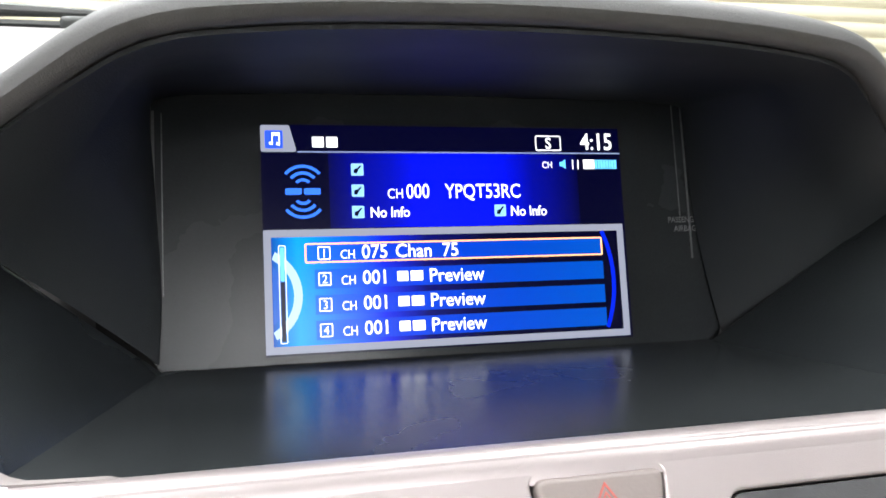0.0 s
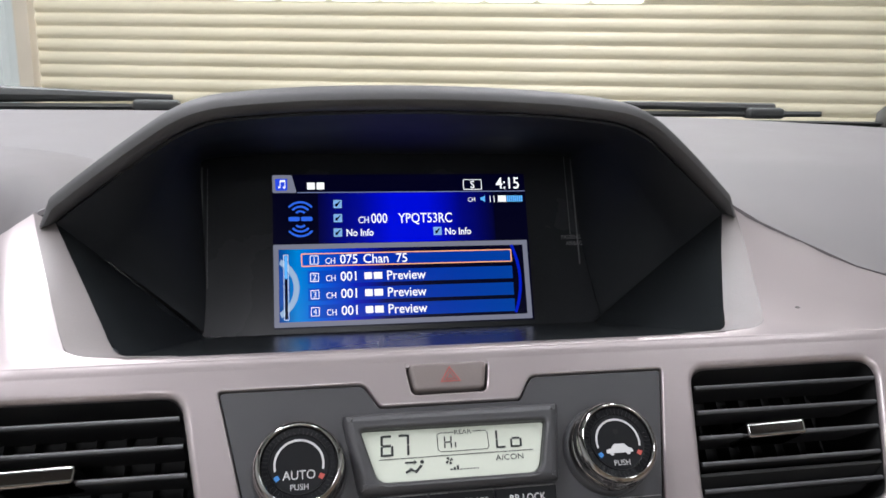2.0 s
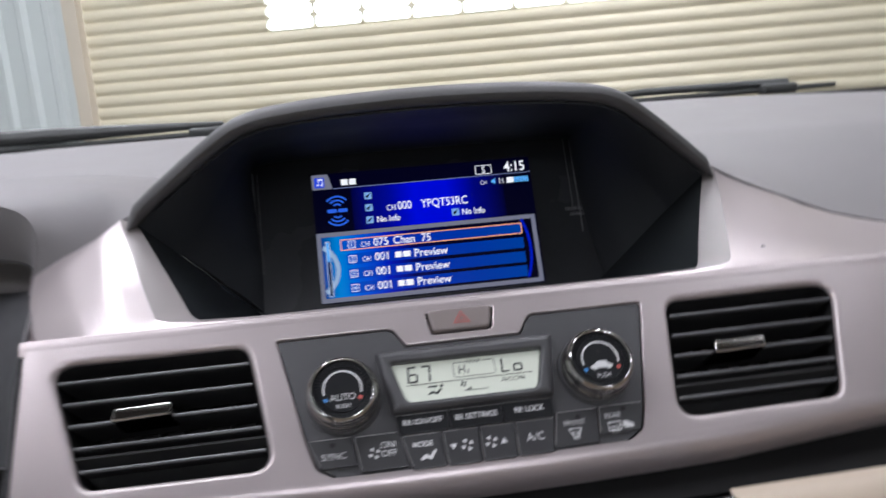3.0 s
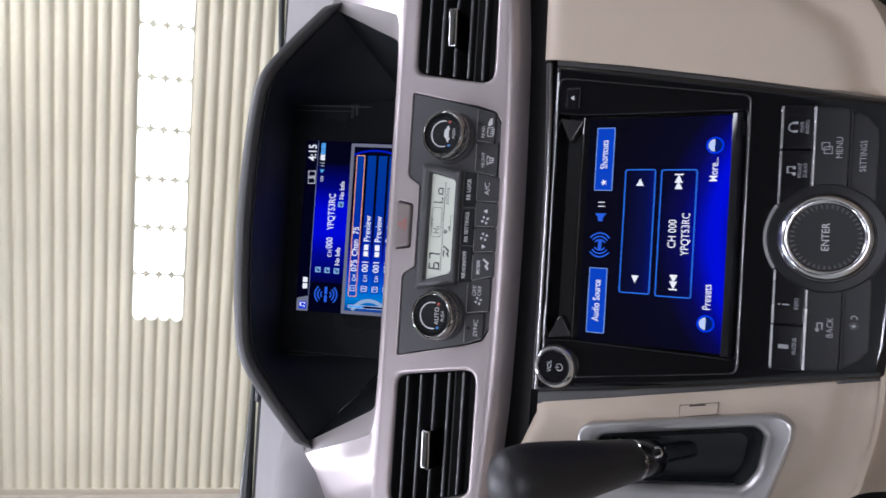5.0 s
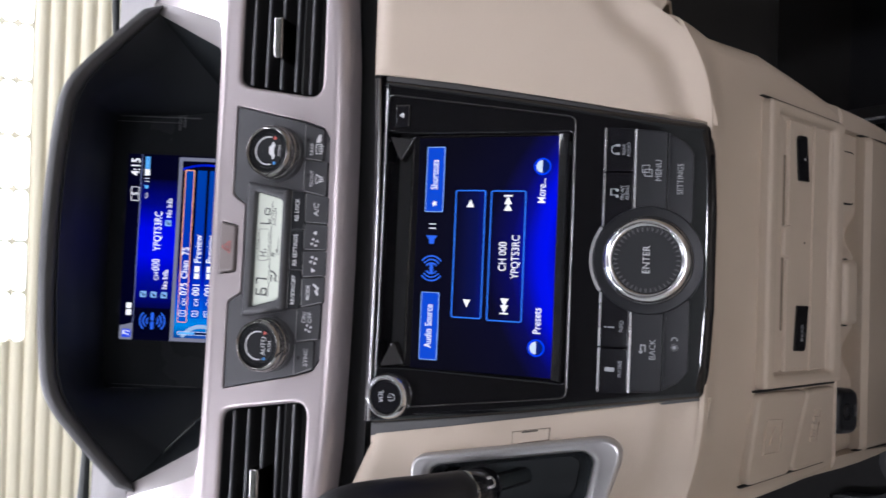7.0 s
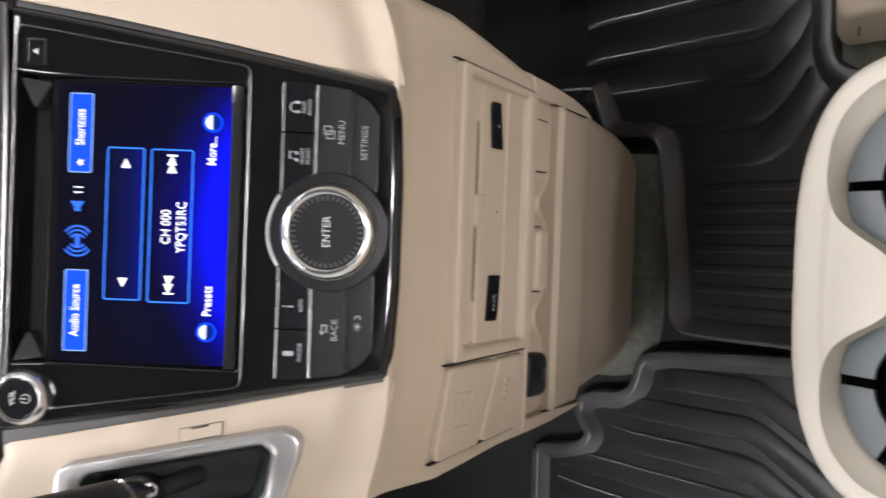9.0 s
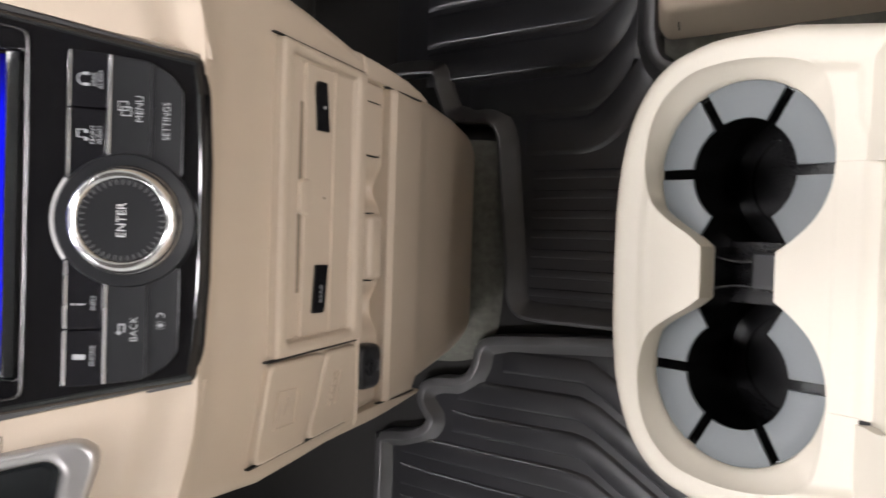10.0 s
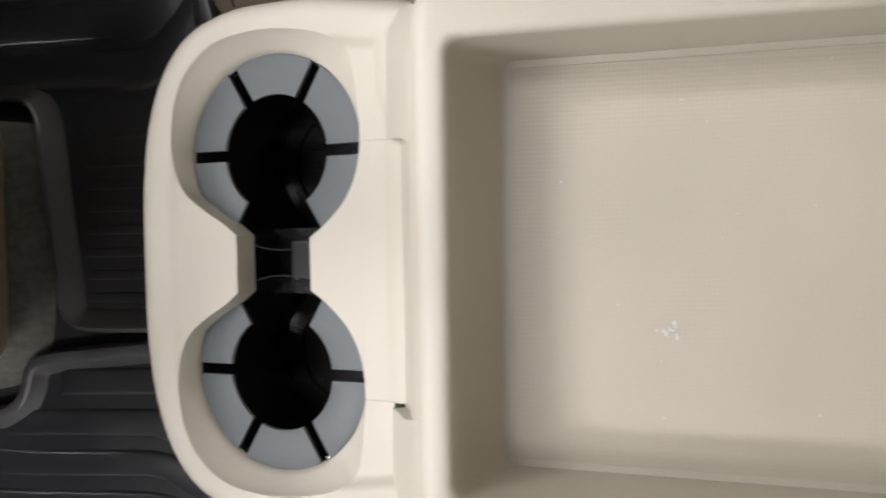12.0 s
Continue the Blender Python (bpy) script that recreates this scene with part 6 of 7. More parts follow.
# ---- air vents ----
def build_vent(sign):
    cx = sign * 0.168
    t = thing("air_vent", FACE @ Vector((cx, -0.035, 0)), "black louvred air vent with a chrome tab", "air vent", "air vents")
    op = [(0.1240, 0.0000), (0.2294, 0.0004), (0.2070, -0.0685), (0.1116, -0.0694)]
    S = lambda pts: [(sign * p[0], *p[1:]) for p in pts]
    o = rounded(S(op), 0.0095)
    back = [(sign * 0.170 + (x - sign * 0.170) * 0.94, -0.035 + (y + 0.035) * 0.92) for x, y in o]
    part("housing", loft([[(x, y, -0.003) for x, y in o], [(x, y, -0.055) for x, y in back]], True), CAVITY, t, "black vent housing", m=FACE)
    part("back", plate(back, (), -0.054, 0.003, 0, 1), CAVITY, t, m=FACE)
    # louvres and vanes black for the vent's shade, front edges lightened as highlights
    for k in range(5):
        v = -0.0092 - 0.0125 * k
        f = -v / 0.0690
        x0, x1 = 0.1240 + (0.1116 - 0.1240) * f + 0.0012, 0.2294 + (0.2070 - 0.2294) * f - 0.0012
        prof = [(v - 0.0010, -0.0042), (v - 0.0004, -0.0030), (v + 0.0005, -0.0026), (v + 0.0012, -0.0034), (v + 0.0016, -0.0060), (v + 0.0032, -0.034), (v + 0.0014, -0.034), (v - 0.0009, -0.007)]
        b = loft([[(x, a, w) for a, w in prof] for x in (sign * x0, sign * x1)], True)
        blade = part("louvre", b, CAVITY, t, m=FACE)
        part("edge", tube([(sign * x0, v + 0.0001, -0.0030), (sign * (x0 + x1) / 2, v + 0.0001, -0.0030), (sign * x1, v + 0.0001, -0.0030)], 0.0011, 8), LOUVRE_GLINT, blade, "front edge painted lighter as a highlight", m=FACE)
    for k in range(7):
        u = sign * (0.126 + 0.0135 * k)
        part("vane", box(u - 0.0006, -0.066, -0.050, u + 0.0006, -0.003, -0.037), CAVITY, t, smooth=False, m=FACE)
    v = -0.0092 - 0.0125 * 2
    a, b, c = (0.1410, 0.1725, v + 0.0010) if sign > 0 else (-0.1940, -0.1630, v + 0.0020)
    part("tab", plate(rounded([(a, c - 0.0040), (b, c - 0.0032), (b + 0.0005, c + 0.0042), (a + 0.001, c + 0.0034)], 0.0018), (), 0.004, 0.020, 0.0016, 3), DKCHROME, t, "chrome vent tab", m=FACE)


build_display()
build_climate()
build_hazard()
build_vent(1)
build_vent(-1)


# ---- touchscreen unit ----
def build_touch():
    t = thing("audio_unit", (0, 0.0, 0.6), "gloss black audio unit with a lit touchscreen, dial and keys", "car stereo")
    M = STACK
    half = [(0.0300, -0.1885), (0.0650, -0.1868), (0.0835, -0.1845), (0.0880, -0.1560), (0.1000, -0.0900), (0.1120, -0.0200), (0.1205, 0.0350)]
    out = half + mirrored(half)[::-1]
    ins = [(0.0795, -0.0985), (0.0805, 0.0100), (0.0822, 0.0295), (0.0040, 0.0272), (-0.0800, 0.0285), (-0.0790, 0.0095), (-0.0805, -0.0985)]
    part("body", plate(rounded(out, [0.02, 0.02, 0.006, 0.02, 0.02, 0.02, 0.004, 0.004, 0.02, 0.02, 0.02, 0.006, 0.02, 0.02], 5), [rounded(ins, 0.002, 3)], 0.003, 0.03, [0.0065, 0.003], 6), GLOSS, t, "piano black surround", m=M)
    strip = [(0.028 * k, 0.0322 + 0.0036 * (max(0, k) / 4.3) ** 2) for k in (-4.2, -3, -2, -1, 0, 1, 2, 3, 4.3)]
    lap = [(0.0, 0.0030), (0.0012, 0.0040), (0.0030, 0.0041), (0.0044, 0.0030), (0.0054, 0.0006), (0.0058, -0.0060), (0.0058, -0.0160)]
    part("top_trim", loft([[(x, v + dv, w) for x, v in strip] for dv, w in lap]), SATINBAR, t, "bright rounded top trim", m=M)
    # raised frame round the screen
    fo = [(0.0899, -0.1020), (0.1095, 0.0300), (-0.1095, 0.0300), (-0.0902, -0.1020)]
    fi = [(0.0890, -0.1008), (0.1083, 0.0290), (-0.1083, 0.0290), (-0.0893, -0.1008)]
    part("frame_ridge", plate(rounded(fo, 0.006), [rounded(fi, 0.0055)], 0.0042, 0.003, 0.0004, 2), SATINBAR, t, "thin dark satin ridge", m=M)
    for s in (1, -1):
        e = [(s * 0.0838, -0.1830), (s * 0.0882, -0.1555), (s * 0.1003, -0.0895), (s * 0.1123, -0.0195), (s * 0.1206, 0.0340)]
        far = [(x + s * k, v) for (x, v), k in zip(e, (0.0012, 0.0025, 0.0042, 0.0062, 0.0082))]
        part("side_bead", thicken(loft([[(x, v, -0.010) for x, v in e], [(x, v, -0.0032) for x, v in e], [(x, v, -0.0040) for x, v in far], [(x, v, -0.010) for x, v in far]]), 0.0004), CHAR, t, "charcoal side bead", m=M)
        part("screen_arm", plate(rounded([(s * 0.0772, 0.0098), (s * 0.0800, 0.0280), (s * 0.0660, 0.0215), (s * 0.0622, 0.0188)], 0.0012, 2), (), 0.0012, 0.010, 0.0010, 2), ARM, t, "dark grey pivot arm of the screen", m=M)
    # disc slot over the screen
    part("slot_back", plate(rect(-0.081, 0.004, 0.085, 0.031), (), -0.012, 0.002, 0, 1), CAVITY, t, "dark slot behind the tilting screen", m=M)
    part("slot_roof", thicken(loft([[(x, v, w) for x in (-0.0800, 0.0, 0.0825)] for v, w in ((0.0288, 0.0026), (0.0265, -0.004), (0.0250, -0.011))]), 0.0008), GLOSS, t, m=M)
    g = part("screen", plate(rounded([(0.0782, -0.0935), (0.0795, 0.0098), (-0.0785, 0.0098), (-0.0795, -0.0935)], 0.0015), (), 0.0004, 0.003, 0.0004, 1), GLOSS, t, "dark glass touchscreen", m=M)
    part("screen_lower_bevel", thicken(loft([[(x, v, w) for x in (-0.0800, -0.04, 0, 0.04, 0.0790)] for v, w in ((-0.0912, 0.0004), (-0.0922, 0.0011), (-0.0940, 0.0019), (-0.0960, 0.0026), (-0.0980, 0.0031))]), 0.0006), GLOSS, t, "gloss black lower bevel of the screen", m=M)
    # lens-shaped strip that paints the glint on the lower bevel
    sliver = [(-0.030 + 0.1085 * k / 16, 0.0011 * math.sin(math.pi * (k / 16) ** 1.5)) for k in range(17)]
    part("edge_glint", loft([[(x, -0.0936 + h, 0.0020 - 0.5 * h) for x, h in sliver], [(x, -0.0938 - 0.6 * h, 0.0024 + 0.2 * h) for x, h in sliver]]), DKCHROME, g, "painted glint along the lower edge", m=M)
    part("screen_top_bevel", thicken(loft([[(x, v, w) for x in (-0.0784, -0.04, 0, 0.04, 0.0794)] for v, w in ((0.0096, 0.0006), (0.0108, 0.0000), (0.0116, -0.0016), (0.0118, -0.0050))]), 0.0006), DKCHROME, t, "bright upper bevel", m=M)
    # thin bar that paints the glint down the right side
    part("side_glint", tube([(0.0788, -0.090, 0.0006), (0.0794, 0.004, 0.0006)], 0.0003, 5), DKCHROME, g, "painted glint along the screen's side", m=M)
    decal("lit_field", rect(-0.0788, -0.0913, 0.0780, 0.0055), M, 0.0006, lit_ramp("touch_field", 2, 0.590, 0.664, [(0, (0.0, 0.001, 0.14)), (0.06, (0, 0.002, 0.50)), (0.11, (0, 0.002, 0.66)), (0.17, (0, 0.002, 0.60)), (0.25, (0, 0.001, 0.24)), (0.35, (0, 0, 0.07)), (0.52, (0, 0, 0.010)), (1, (0, 0, 0.003))], 1.0, 3.6), g, "field that runs from black to blue")
    def r(name, x0, y0, x1, y1, w, mat, rad=0.0, label=""):
        return decal(name, rect(x0 * mm, y0 * mm, x1 * mm, y1 * mm, rad * mm), M, w * mm, mat, g, label)
    def ring(name, x0, y0, x1, y1, k, w, mat, rad=0.0):
        return outline(name, rect(x0 * mm, y0 * mm, x1 * mm, y1 * mm, rad * mm), rect((x0 + k) * mm, (y0 + k) * mm, (x1 - k) * mm, (y1 - k) * mm, max(0.1, rad - k) * mm), M, w * mm, mat, g)
    def tx(s, x, y, h, wide=0.82, align="CENTER"):
        return writing("letters", s, x * mm, y * mm, h * mm, M, 1.3 * mm, L_WHITE, g, wide, align, "lit letters", 0.01)
    for x0, x1, s, sx in ((-73.0, -27.2, "Audio Source", -50.1), (27.3, 71.9, "Shortcuts", 52.8)):
        r("key", x0, -13.4, x1, -0.4, 0.8, L_ROW, 1.0)
        ring("key_outline", x0, -13.4, x1, -0.4, 0.5, 1.0, lit("screen_pale_outline", (0.25, 0.42, 0.85), 0.9), 1.0)
        tx(s, sx, -9.0, 5.0, 0.74)
    star = []
    for k in range(10):
        rr = 2.4 if k % 2 == 0 else 1.0
        a = radians(90 + 36 * k)
        star.append(((33.0 + rr * math.cos(a)) * mm, (-7.2 + rr * math.sin(a)) * mm))
    decal("star", star, M, 1.3 * mm, L_WHITE, g)
    tx("11", 17.6, -9.0, 5.0, 0.8)
    decal("speaker_icon", [(x * mm, y * mm) for x, y in ((5.6, -7.9), (8.2, -7.9), (11.2, -10.2), (11.2, -2.2), (8.2, -4.5), (5.6, -4.5))], M, 1.0 * mm, L_LOGO, g)
    for side, a0 in ((1, -50), (-1, 130)):
        for ra in (5.2, 7.6, 10.0):
            decal("wave", [(x * mm, y * mm) for x, y in arc_band(-11.1 - side * 1.6, -6.8, ra - 0.5, ra + 0.5, a0, a0 + 100, 10, 0.9)], M, 1.0 * mm, L_LOGO, g)
    r("logo_bar", -14.8, -8.0, -7.4, -5.6, 1.0, L_LOGO, 0.5, "blue bar")
    ring("box", -43.6, -43.2, 42.4, -22.0, 0.8, 1.0, L_BOX, 1.8)
    ring("box", -44.4, -70.6, 42.2, -46.6, 0.8, 1.0, L_BOX, 1.8)
    r("box_fill", -42.6, -42.2, 41.4, -23.0, 0.8, lit_ramp("screen_box", 2, 0.628, 0.646, [(0, (0, 0.004, 0.16)), (0.35, (0, 0.002, 0.05)), (1, (0, 0, 0.004))], 1.0), 1.0)
    def tri(x, y, s, flip):
        k = -1 if flip else 1
        decal("arrow", [((x - k * s) * mm, (y - s) * mm), ((x + k * s) * mm, y * mm), ((x - k * s) * mm, (y + s) * mm)], M, 1.3 * mm, L_WHITE, g)
    tri(-33.6, -32.8, 2.6, True)
    tri(33.4, -32.8, 2.6, False)
    for x, flip in ((-34.0, True), (33.6, False)):
        k = -1 if flip else 1
        tri(x - k * 2.2, -58.6, 2.7, flip)
        tri(x + k * 2.2, -58.6, 2.7, flip)
        r("bar", x + k * 5.0 - 0.5, -61.4, x + k * 5.0 + 0.5, -55.8, 1.3, L_WHITE)
    tx("CH 000", -1.6, -58.6, 5.2, 0.82)
    tx("YPQT53RC", -1.6, -67.2, 5.2, 0.80)
    for x, s, lx in ((-60.0, "Presets", -42.5), (58.0, "More...", 42.0)):
        decal("halo", [(q[0], q[1]) for q in circle(x * mm, -0.0806, 0.0056, 28)], M, 0.8 * mm, lit("screen_halo", (0.0, 0.05, 0.95), 0.9), g)
        decal("ring", [(q[0], q[1]) for q in circle(x * mm, -0.0806, 0.0046, 28)], M, 1.0 * mm, lit("screen_ring_navy", (0.0, 0.01, 0.12), 1.0), g)
        decal("half_moon", [(x * mm + 0.0041 * math.cos(radians(a)), -0.0806 + 0.0041 * math.sin(radians(a))) for a in range(0, 181, 15)], M, 1.2 * mm, lit("screen_moon", (0.55,0.65,0.85), 1.0), g)
        tx(s, lx, -83.2, 5.2, 0.78)
    # volume knob
    cx, cy = -0.0990, 0.0187
    v = new("volume_knob")
    v.parent, v.location = t, M @ Vector((cx, cy, 0)) - Vector(t.location)
    v["label"] = "round volume knob with a chrome ring"
    part("ring", lathe([(0.0158, 0.002), (0.0155, 0.0060), (0.0148, 0.0085), (0.0138, 0.0100), (0.0128, 0.0106), (0.0117, 0.0104), (0.0112, 0.0096), (0.0109, 0.0088)], 56, cx, cy), DIALCHROME, v, "chrome ring", m=M)
    part("cap", lathe([(0.0111, 0.0088), (0.0104, 0.0098), (0.0, 0.0098)], 48, cx, cy), KEYGLOSS, v, "black cap", m=M)
    writing("lettering", "VOL", cx + 0.0002, cy + 0.0018, 0.0030, M, 0.0101, INK, v, 1.0)
    decal("power_icon", arc_band(cx, cy - 0.0042, 0.0022, 0.0026, 120, 420, 16), M, 0.0101, INK, v)
    decal("power_icon", rect(cx - 0.0002, cy - 0.0042, cx + 0.0002, cy - 0.0012), M, 0.0101, INK, v)
    # eject key
    e = part("eject_key", plate(rect(0.0858, 0.0128, 0.1012, 0.0228, 0.001), (), 0.0036, 0.002, 0.0004, 2), KEYGLOSS, t, "gloss black eject key", m=M)
    outline("eject_outline", [(0.0862, 0.0128), (0.1010, 0.0128), (0.1010, 0.0226), (0.1000, 0.0226), (0.1000, 0.0136), (0.0862, 0.0136)], [(0.0870, 0.0131), (0.0872, 0.0131), (0.0872, 0.0133), (0.0870, 0.0133)], M, 0.0039, CHROME, e)
    decal("eject_icon", [(0.0918, 0.0172), (0.0956, 0.0172), (0.0937, 0.0200)], M, 0.0039, INK, e)
    # keys round the dial
    dx, dy = -0.0013, -0.1488
    def keys(s):
        def K(pts, mat, label=""):
            return key("key", [(s * x - 0.0013, y) for x, y in pts], M, 0.0058, t, mat, 0.002, 0.0006, 0.006, label)
        rows = []
        rows.append(K([(0.0230, -0.1388), (0.0540, -0.1388), (0.0545, -0.1210), (0.0150, -0.1210)], KEYGLOSS))
        rows.append(K([(0.0550, -0.1388), (0.0822, -0.1388), (0.0832, -0.1210), (0.0553, -0.1210)], KEYGLOSS))
        rows.append(K([(0.0290, -0.1588), (0.0796, -0.1588), (0.0818, -0.1400), (0.0280, -0.1400)], KEY))
        rows.append(K([(0.0220, -0.1742), (0.0660, -0.1742), (0.0730, -0.1690), (0.0788, -0.1600), (0.0280, -0.1600)], KEY))
        for x0, x1, y in ((0.0205, 0.0542, -0.1212), (0.0553, 0.0826, -0.1212), (0.0285, 0.0816, -0.1399), (0.0285, 0.0786, -0.1601)):
            part("bright_edge", box(min(s * x0, s * x1) - 0.0013, y - 0.0006, 0.004, max(s * x0, s * x1) - 0.0013, y + 0.0007, 0.0064, 0.0003, 1), KEYCHROME if y > -0.15 else KEY, t, "bright key edge", m=M)
        return rows
    ra, rb, rm, rs = keys(1)
    la, lb, lm, ls = keys(-1)
    Z = 0.0060
    def lab(s, x, y, h, par, wide=0.95):
        writing("lettering", s, x * mm, y * mm, h * mm, M, Z, INKGREY, par, wide)
    lab("FRONT", 40.4, -133.4, 2.1, ra)
    lab("AUDIO", 40.4, -136.4, 2.1, ra)
    lab("REAR", 67.6, -133.4, 2.1, rb)
    lab("AUDIO", 67.6, -136.4, 2.1, rb)
    for x0, x1 in ((0.0388, 0.0392), (0.0426, 0.0430)):
        decal("icon", rect(x0, -0.1292, x1, -0.1252), M, Z, INKGREY, ra)
        decal("icon", circle(x0 - 0.0006, -0.1292, 0.0010, 10), M, Z, INKGREY, ra)
    decal("icon", rect(0.0388, -0.1258, 0.0430, -0.1250), M, Z + 0.0001, INKGREY, ra)
    for x, par in ((67.6, rb),):
        decal("icon", [(q[0], q[1]) for q in arc_band(x * mm, -0.1276, 0.0024, 0.0031, 0, 180, 10)], M, Z, INKGREY, par)
        decal("icon", rect((x - 3.4) * mm, -0.1300, (x - 1.9) * mm, -0.1274), M, Z, INKGREY, par)
        decal("icon", rect((x + 1.9) * mm, -0.1300, (x + 3.4) * mm, -0.1274), M, Z, INKGREY, par)
    lab("MENU", 54.3, -155.4, 3.6, rm)
    outline("icon", rect(0.0505, -0.1500, 0.0552, -0.1452), rect(0.0510, -0.1495, 0.0547, -0.1457), M, Z, INKGREY, rm)
    outline("icon", rect(0.0530, -0.1484, 0.0578, -0.1438), rect(0.0535, -0.1479, 0.0573, -0.1443), M, Z + 0.0001, INKGREY, rm)
    lab("SETTINGS", 48.9, -168.2, 3.4, rs, 0.9)
    lab("INFO", -42.6, -135.4, 2.3, la)
    decal("icon", rect(-0.0438, -0.1302, -0.0430, -0.1262), M, Z, INKGREY, la)
    decal("icon", circle(-0.0434, -0.1246, 0.0006, 8), M, Z, INKGREY, la)
    lab("PHONE", -68.8, -135.4, 2.3, lb)
    decal("icon", rect(-0.0708, -0.1310, -0.0682, -0.1252, 0.0005), M, Z, INKGREY, lb)
    lab("BACK", -55.6, -155.0, 3.6, lm)
    decal("icon", [(x * mm, y * mm) for x, y in ((-58.8, -146.4), (-56.8, -144.8), (-56.8, -146.0), (-52.8, -146.0), (-52.8, -149.4), (-57.2, -149.4), (-57.2, -148.6), (-53.6, -148.6), (-53.6, -146.8), (-56.8, -146.8), (-56.8, -148.0))], M, Z, INKGREY, lm)
    decal("icon", circle(-0.0535, -0.1660, 0.0011, 12), M, Z, INKGREY, ls)
    for k in range(8):
        a = radians(45 * k)
        decal("icon", circle(-0.0535 + 0.0021 * math.cos(a), -0.1660 + 0.0021 * math.sin(a), 0.0003, 6), M, Z, INKGREY, ls)
    decal("icon", [(q[0], q[1]) for q in arc_band(-0.0490, -0.1660, 0.0013, 0.0019, -110, 110, 10)], M, Z, INKGREY, ls)
    # dial
    d = new("dial")
    d.parent, d.location = t, M @ Vector((dx, dy, 0)) - Vector(t.location)
    d["label"] = "large round selector dial with a chrome ring"
    part("base", lathe([(0.0335, 0.003), (0.0333, 0.0068), (0.0326, 0.0078), (0.0272, 0.0082), (0.0266, 0.0070)], 72, dx, dy), KEY, d, "dark grey round base", m=M)
    part("base_rim", lathe([(0.0356, 0.002), (0.0356, 0.0052), (0.0350, 0.0062), (0.0336, 0.0066)], 40, dx, dy, a0=radians(55), a1=radians(125)), SATIN, d, "bright arc", m=M)
    part("chrome_ring", lathe([(0.0268, 0.006), (0.0268, 0.0096), (0.0264, 0.0106), (0.0259, 0.0109), (0.0262, 0.0115), (0.0260, 0.0134), (0.0252, 0.0154), (0.0241, 0.0167), (0.0229, 0.0173), (0.0217, 0.0173), (0.0207, 0.0167), (0.0201, 0.0157)], 72, dx, dy), DIALCHROME, d, "chrome ring", m=M)
    part("cap", lathe([(0.0202, 0.0156), (0.0199, 0.0164), (0.0162, 0.0164), (0.0, 0.0160)], 64, dx, dy), KEY, d, "dark grey cap", m=M)
    rib = bmesh.new()
    for j in range(40):
        Tm = Matrix.Translation((dx, dy, 0)) @ Matrix.Rotation(2 * math.pi * j / 40, 4, "Z")
        q = [(0.0172, -0.0003, 0.0162), (0.0196, -0.0007, 0.0163), (0.0196, 0.0007, 0.0163), (0.0172, 0.0003, 0.0162)]
        lo = [rib.verts.new(Tm @ Vector(p)) for p in q]
        hi = [rib.verts.new(Tm @ (Vector(p) + Vector((0, 0, 0.0006)))) for p in q]
        rib.faces.new(hi)
        for i in range(4):
            rib.faces.new((lo[i], lo[(i + 1) % 4], hi[(i + 1) % 4], hi[i]))
    part("ribs", rib, CLIM, d, "ring of short grey ribs", smooth=False, m=M)
    writing("lettering", "ENTER", dx, dy - 0.0018, 0.0042, M, 0.0167, INK, d, 0.95)


DIALCHROME = shader("dial_chrome", (0.70, 0.69, 0.69), 0.20, metal=1.0, vary=0.05, rough_vary=0.03)
SATINBAR = shader("satin_chrome", (0.20, 0.195, 0.195), 0.24, metal=0.95, vary=0.04, rough_vary=0.04)
ARM = shader("smoked_plastic", (0.03, 0.029, 0.029), 0.18, vary=0.1)
KEYCHROME = shader("key_chrome", (0.78, 0.775, 0.77), 0.25, metal=0.9, vary=0.08)
INKGREY = shader("pale_grey_print", (0.34, 0.35, 0.36), 0.5, vary=0.03)


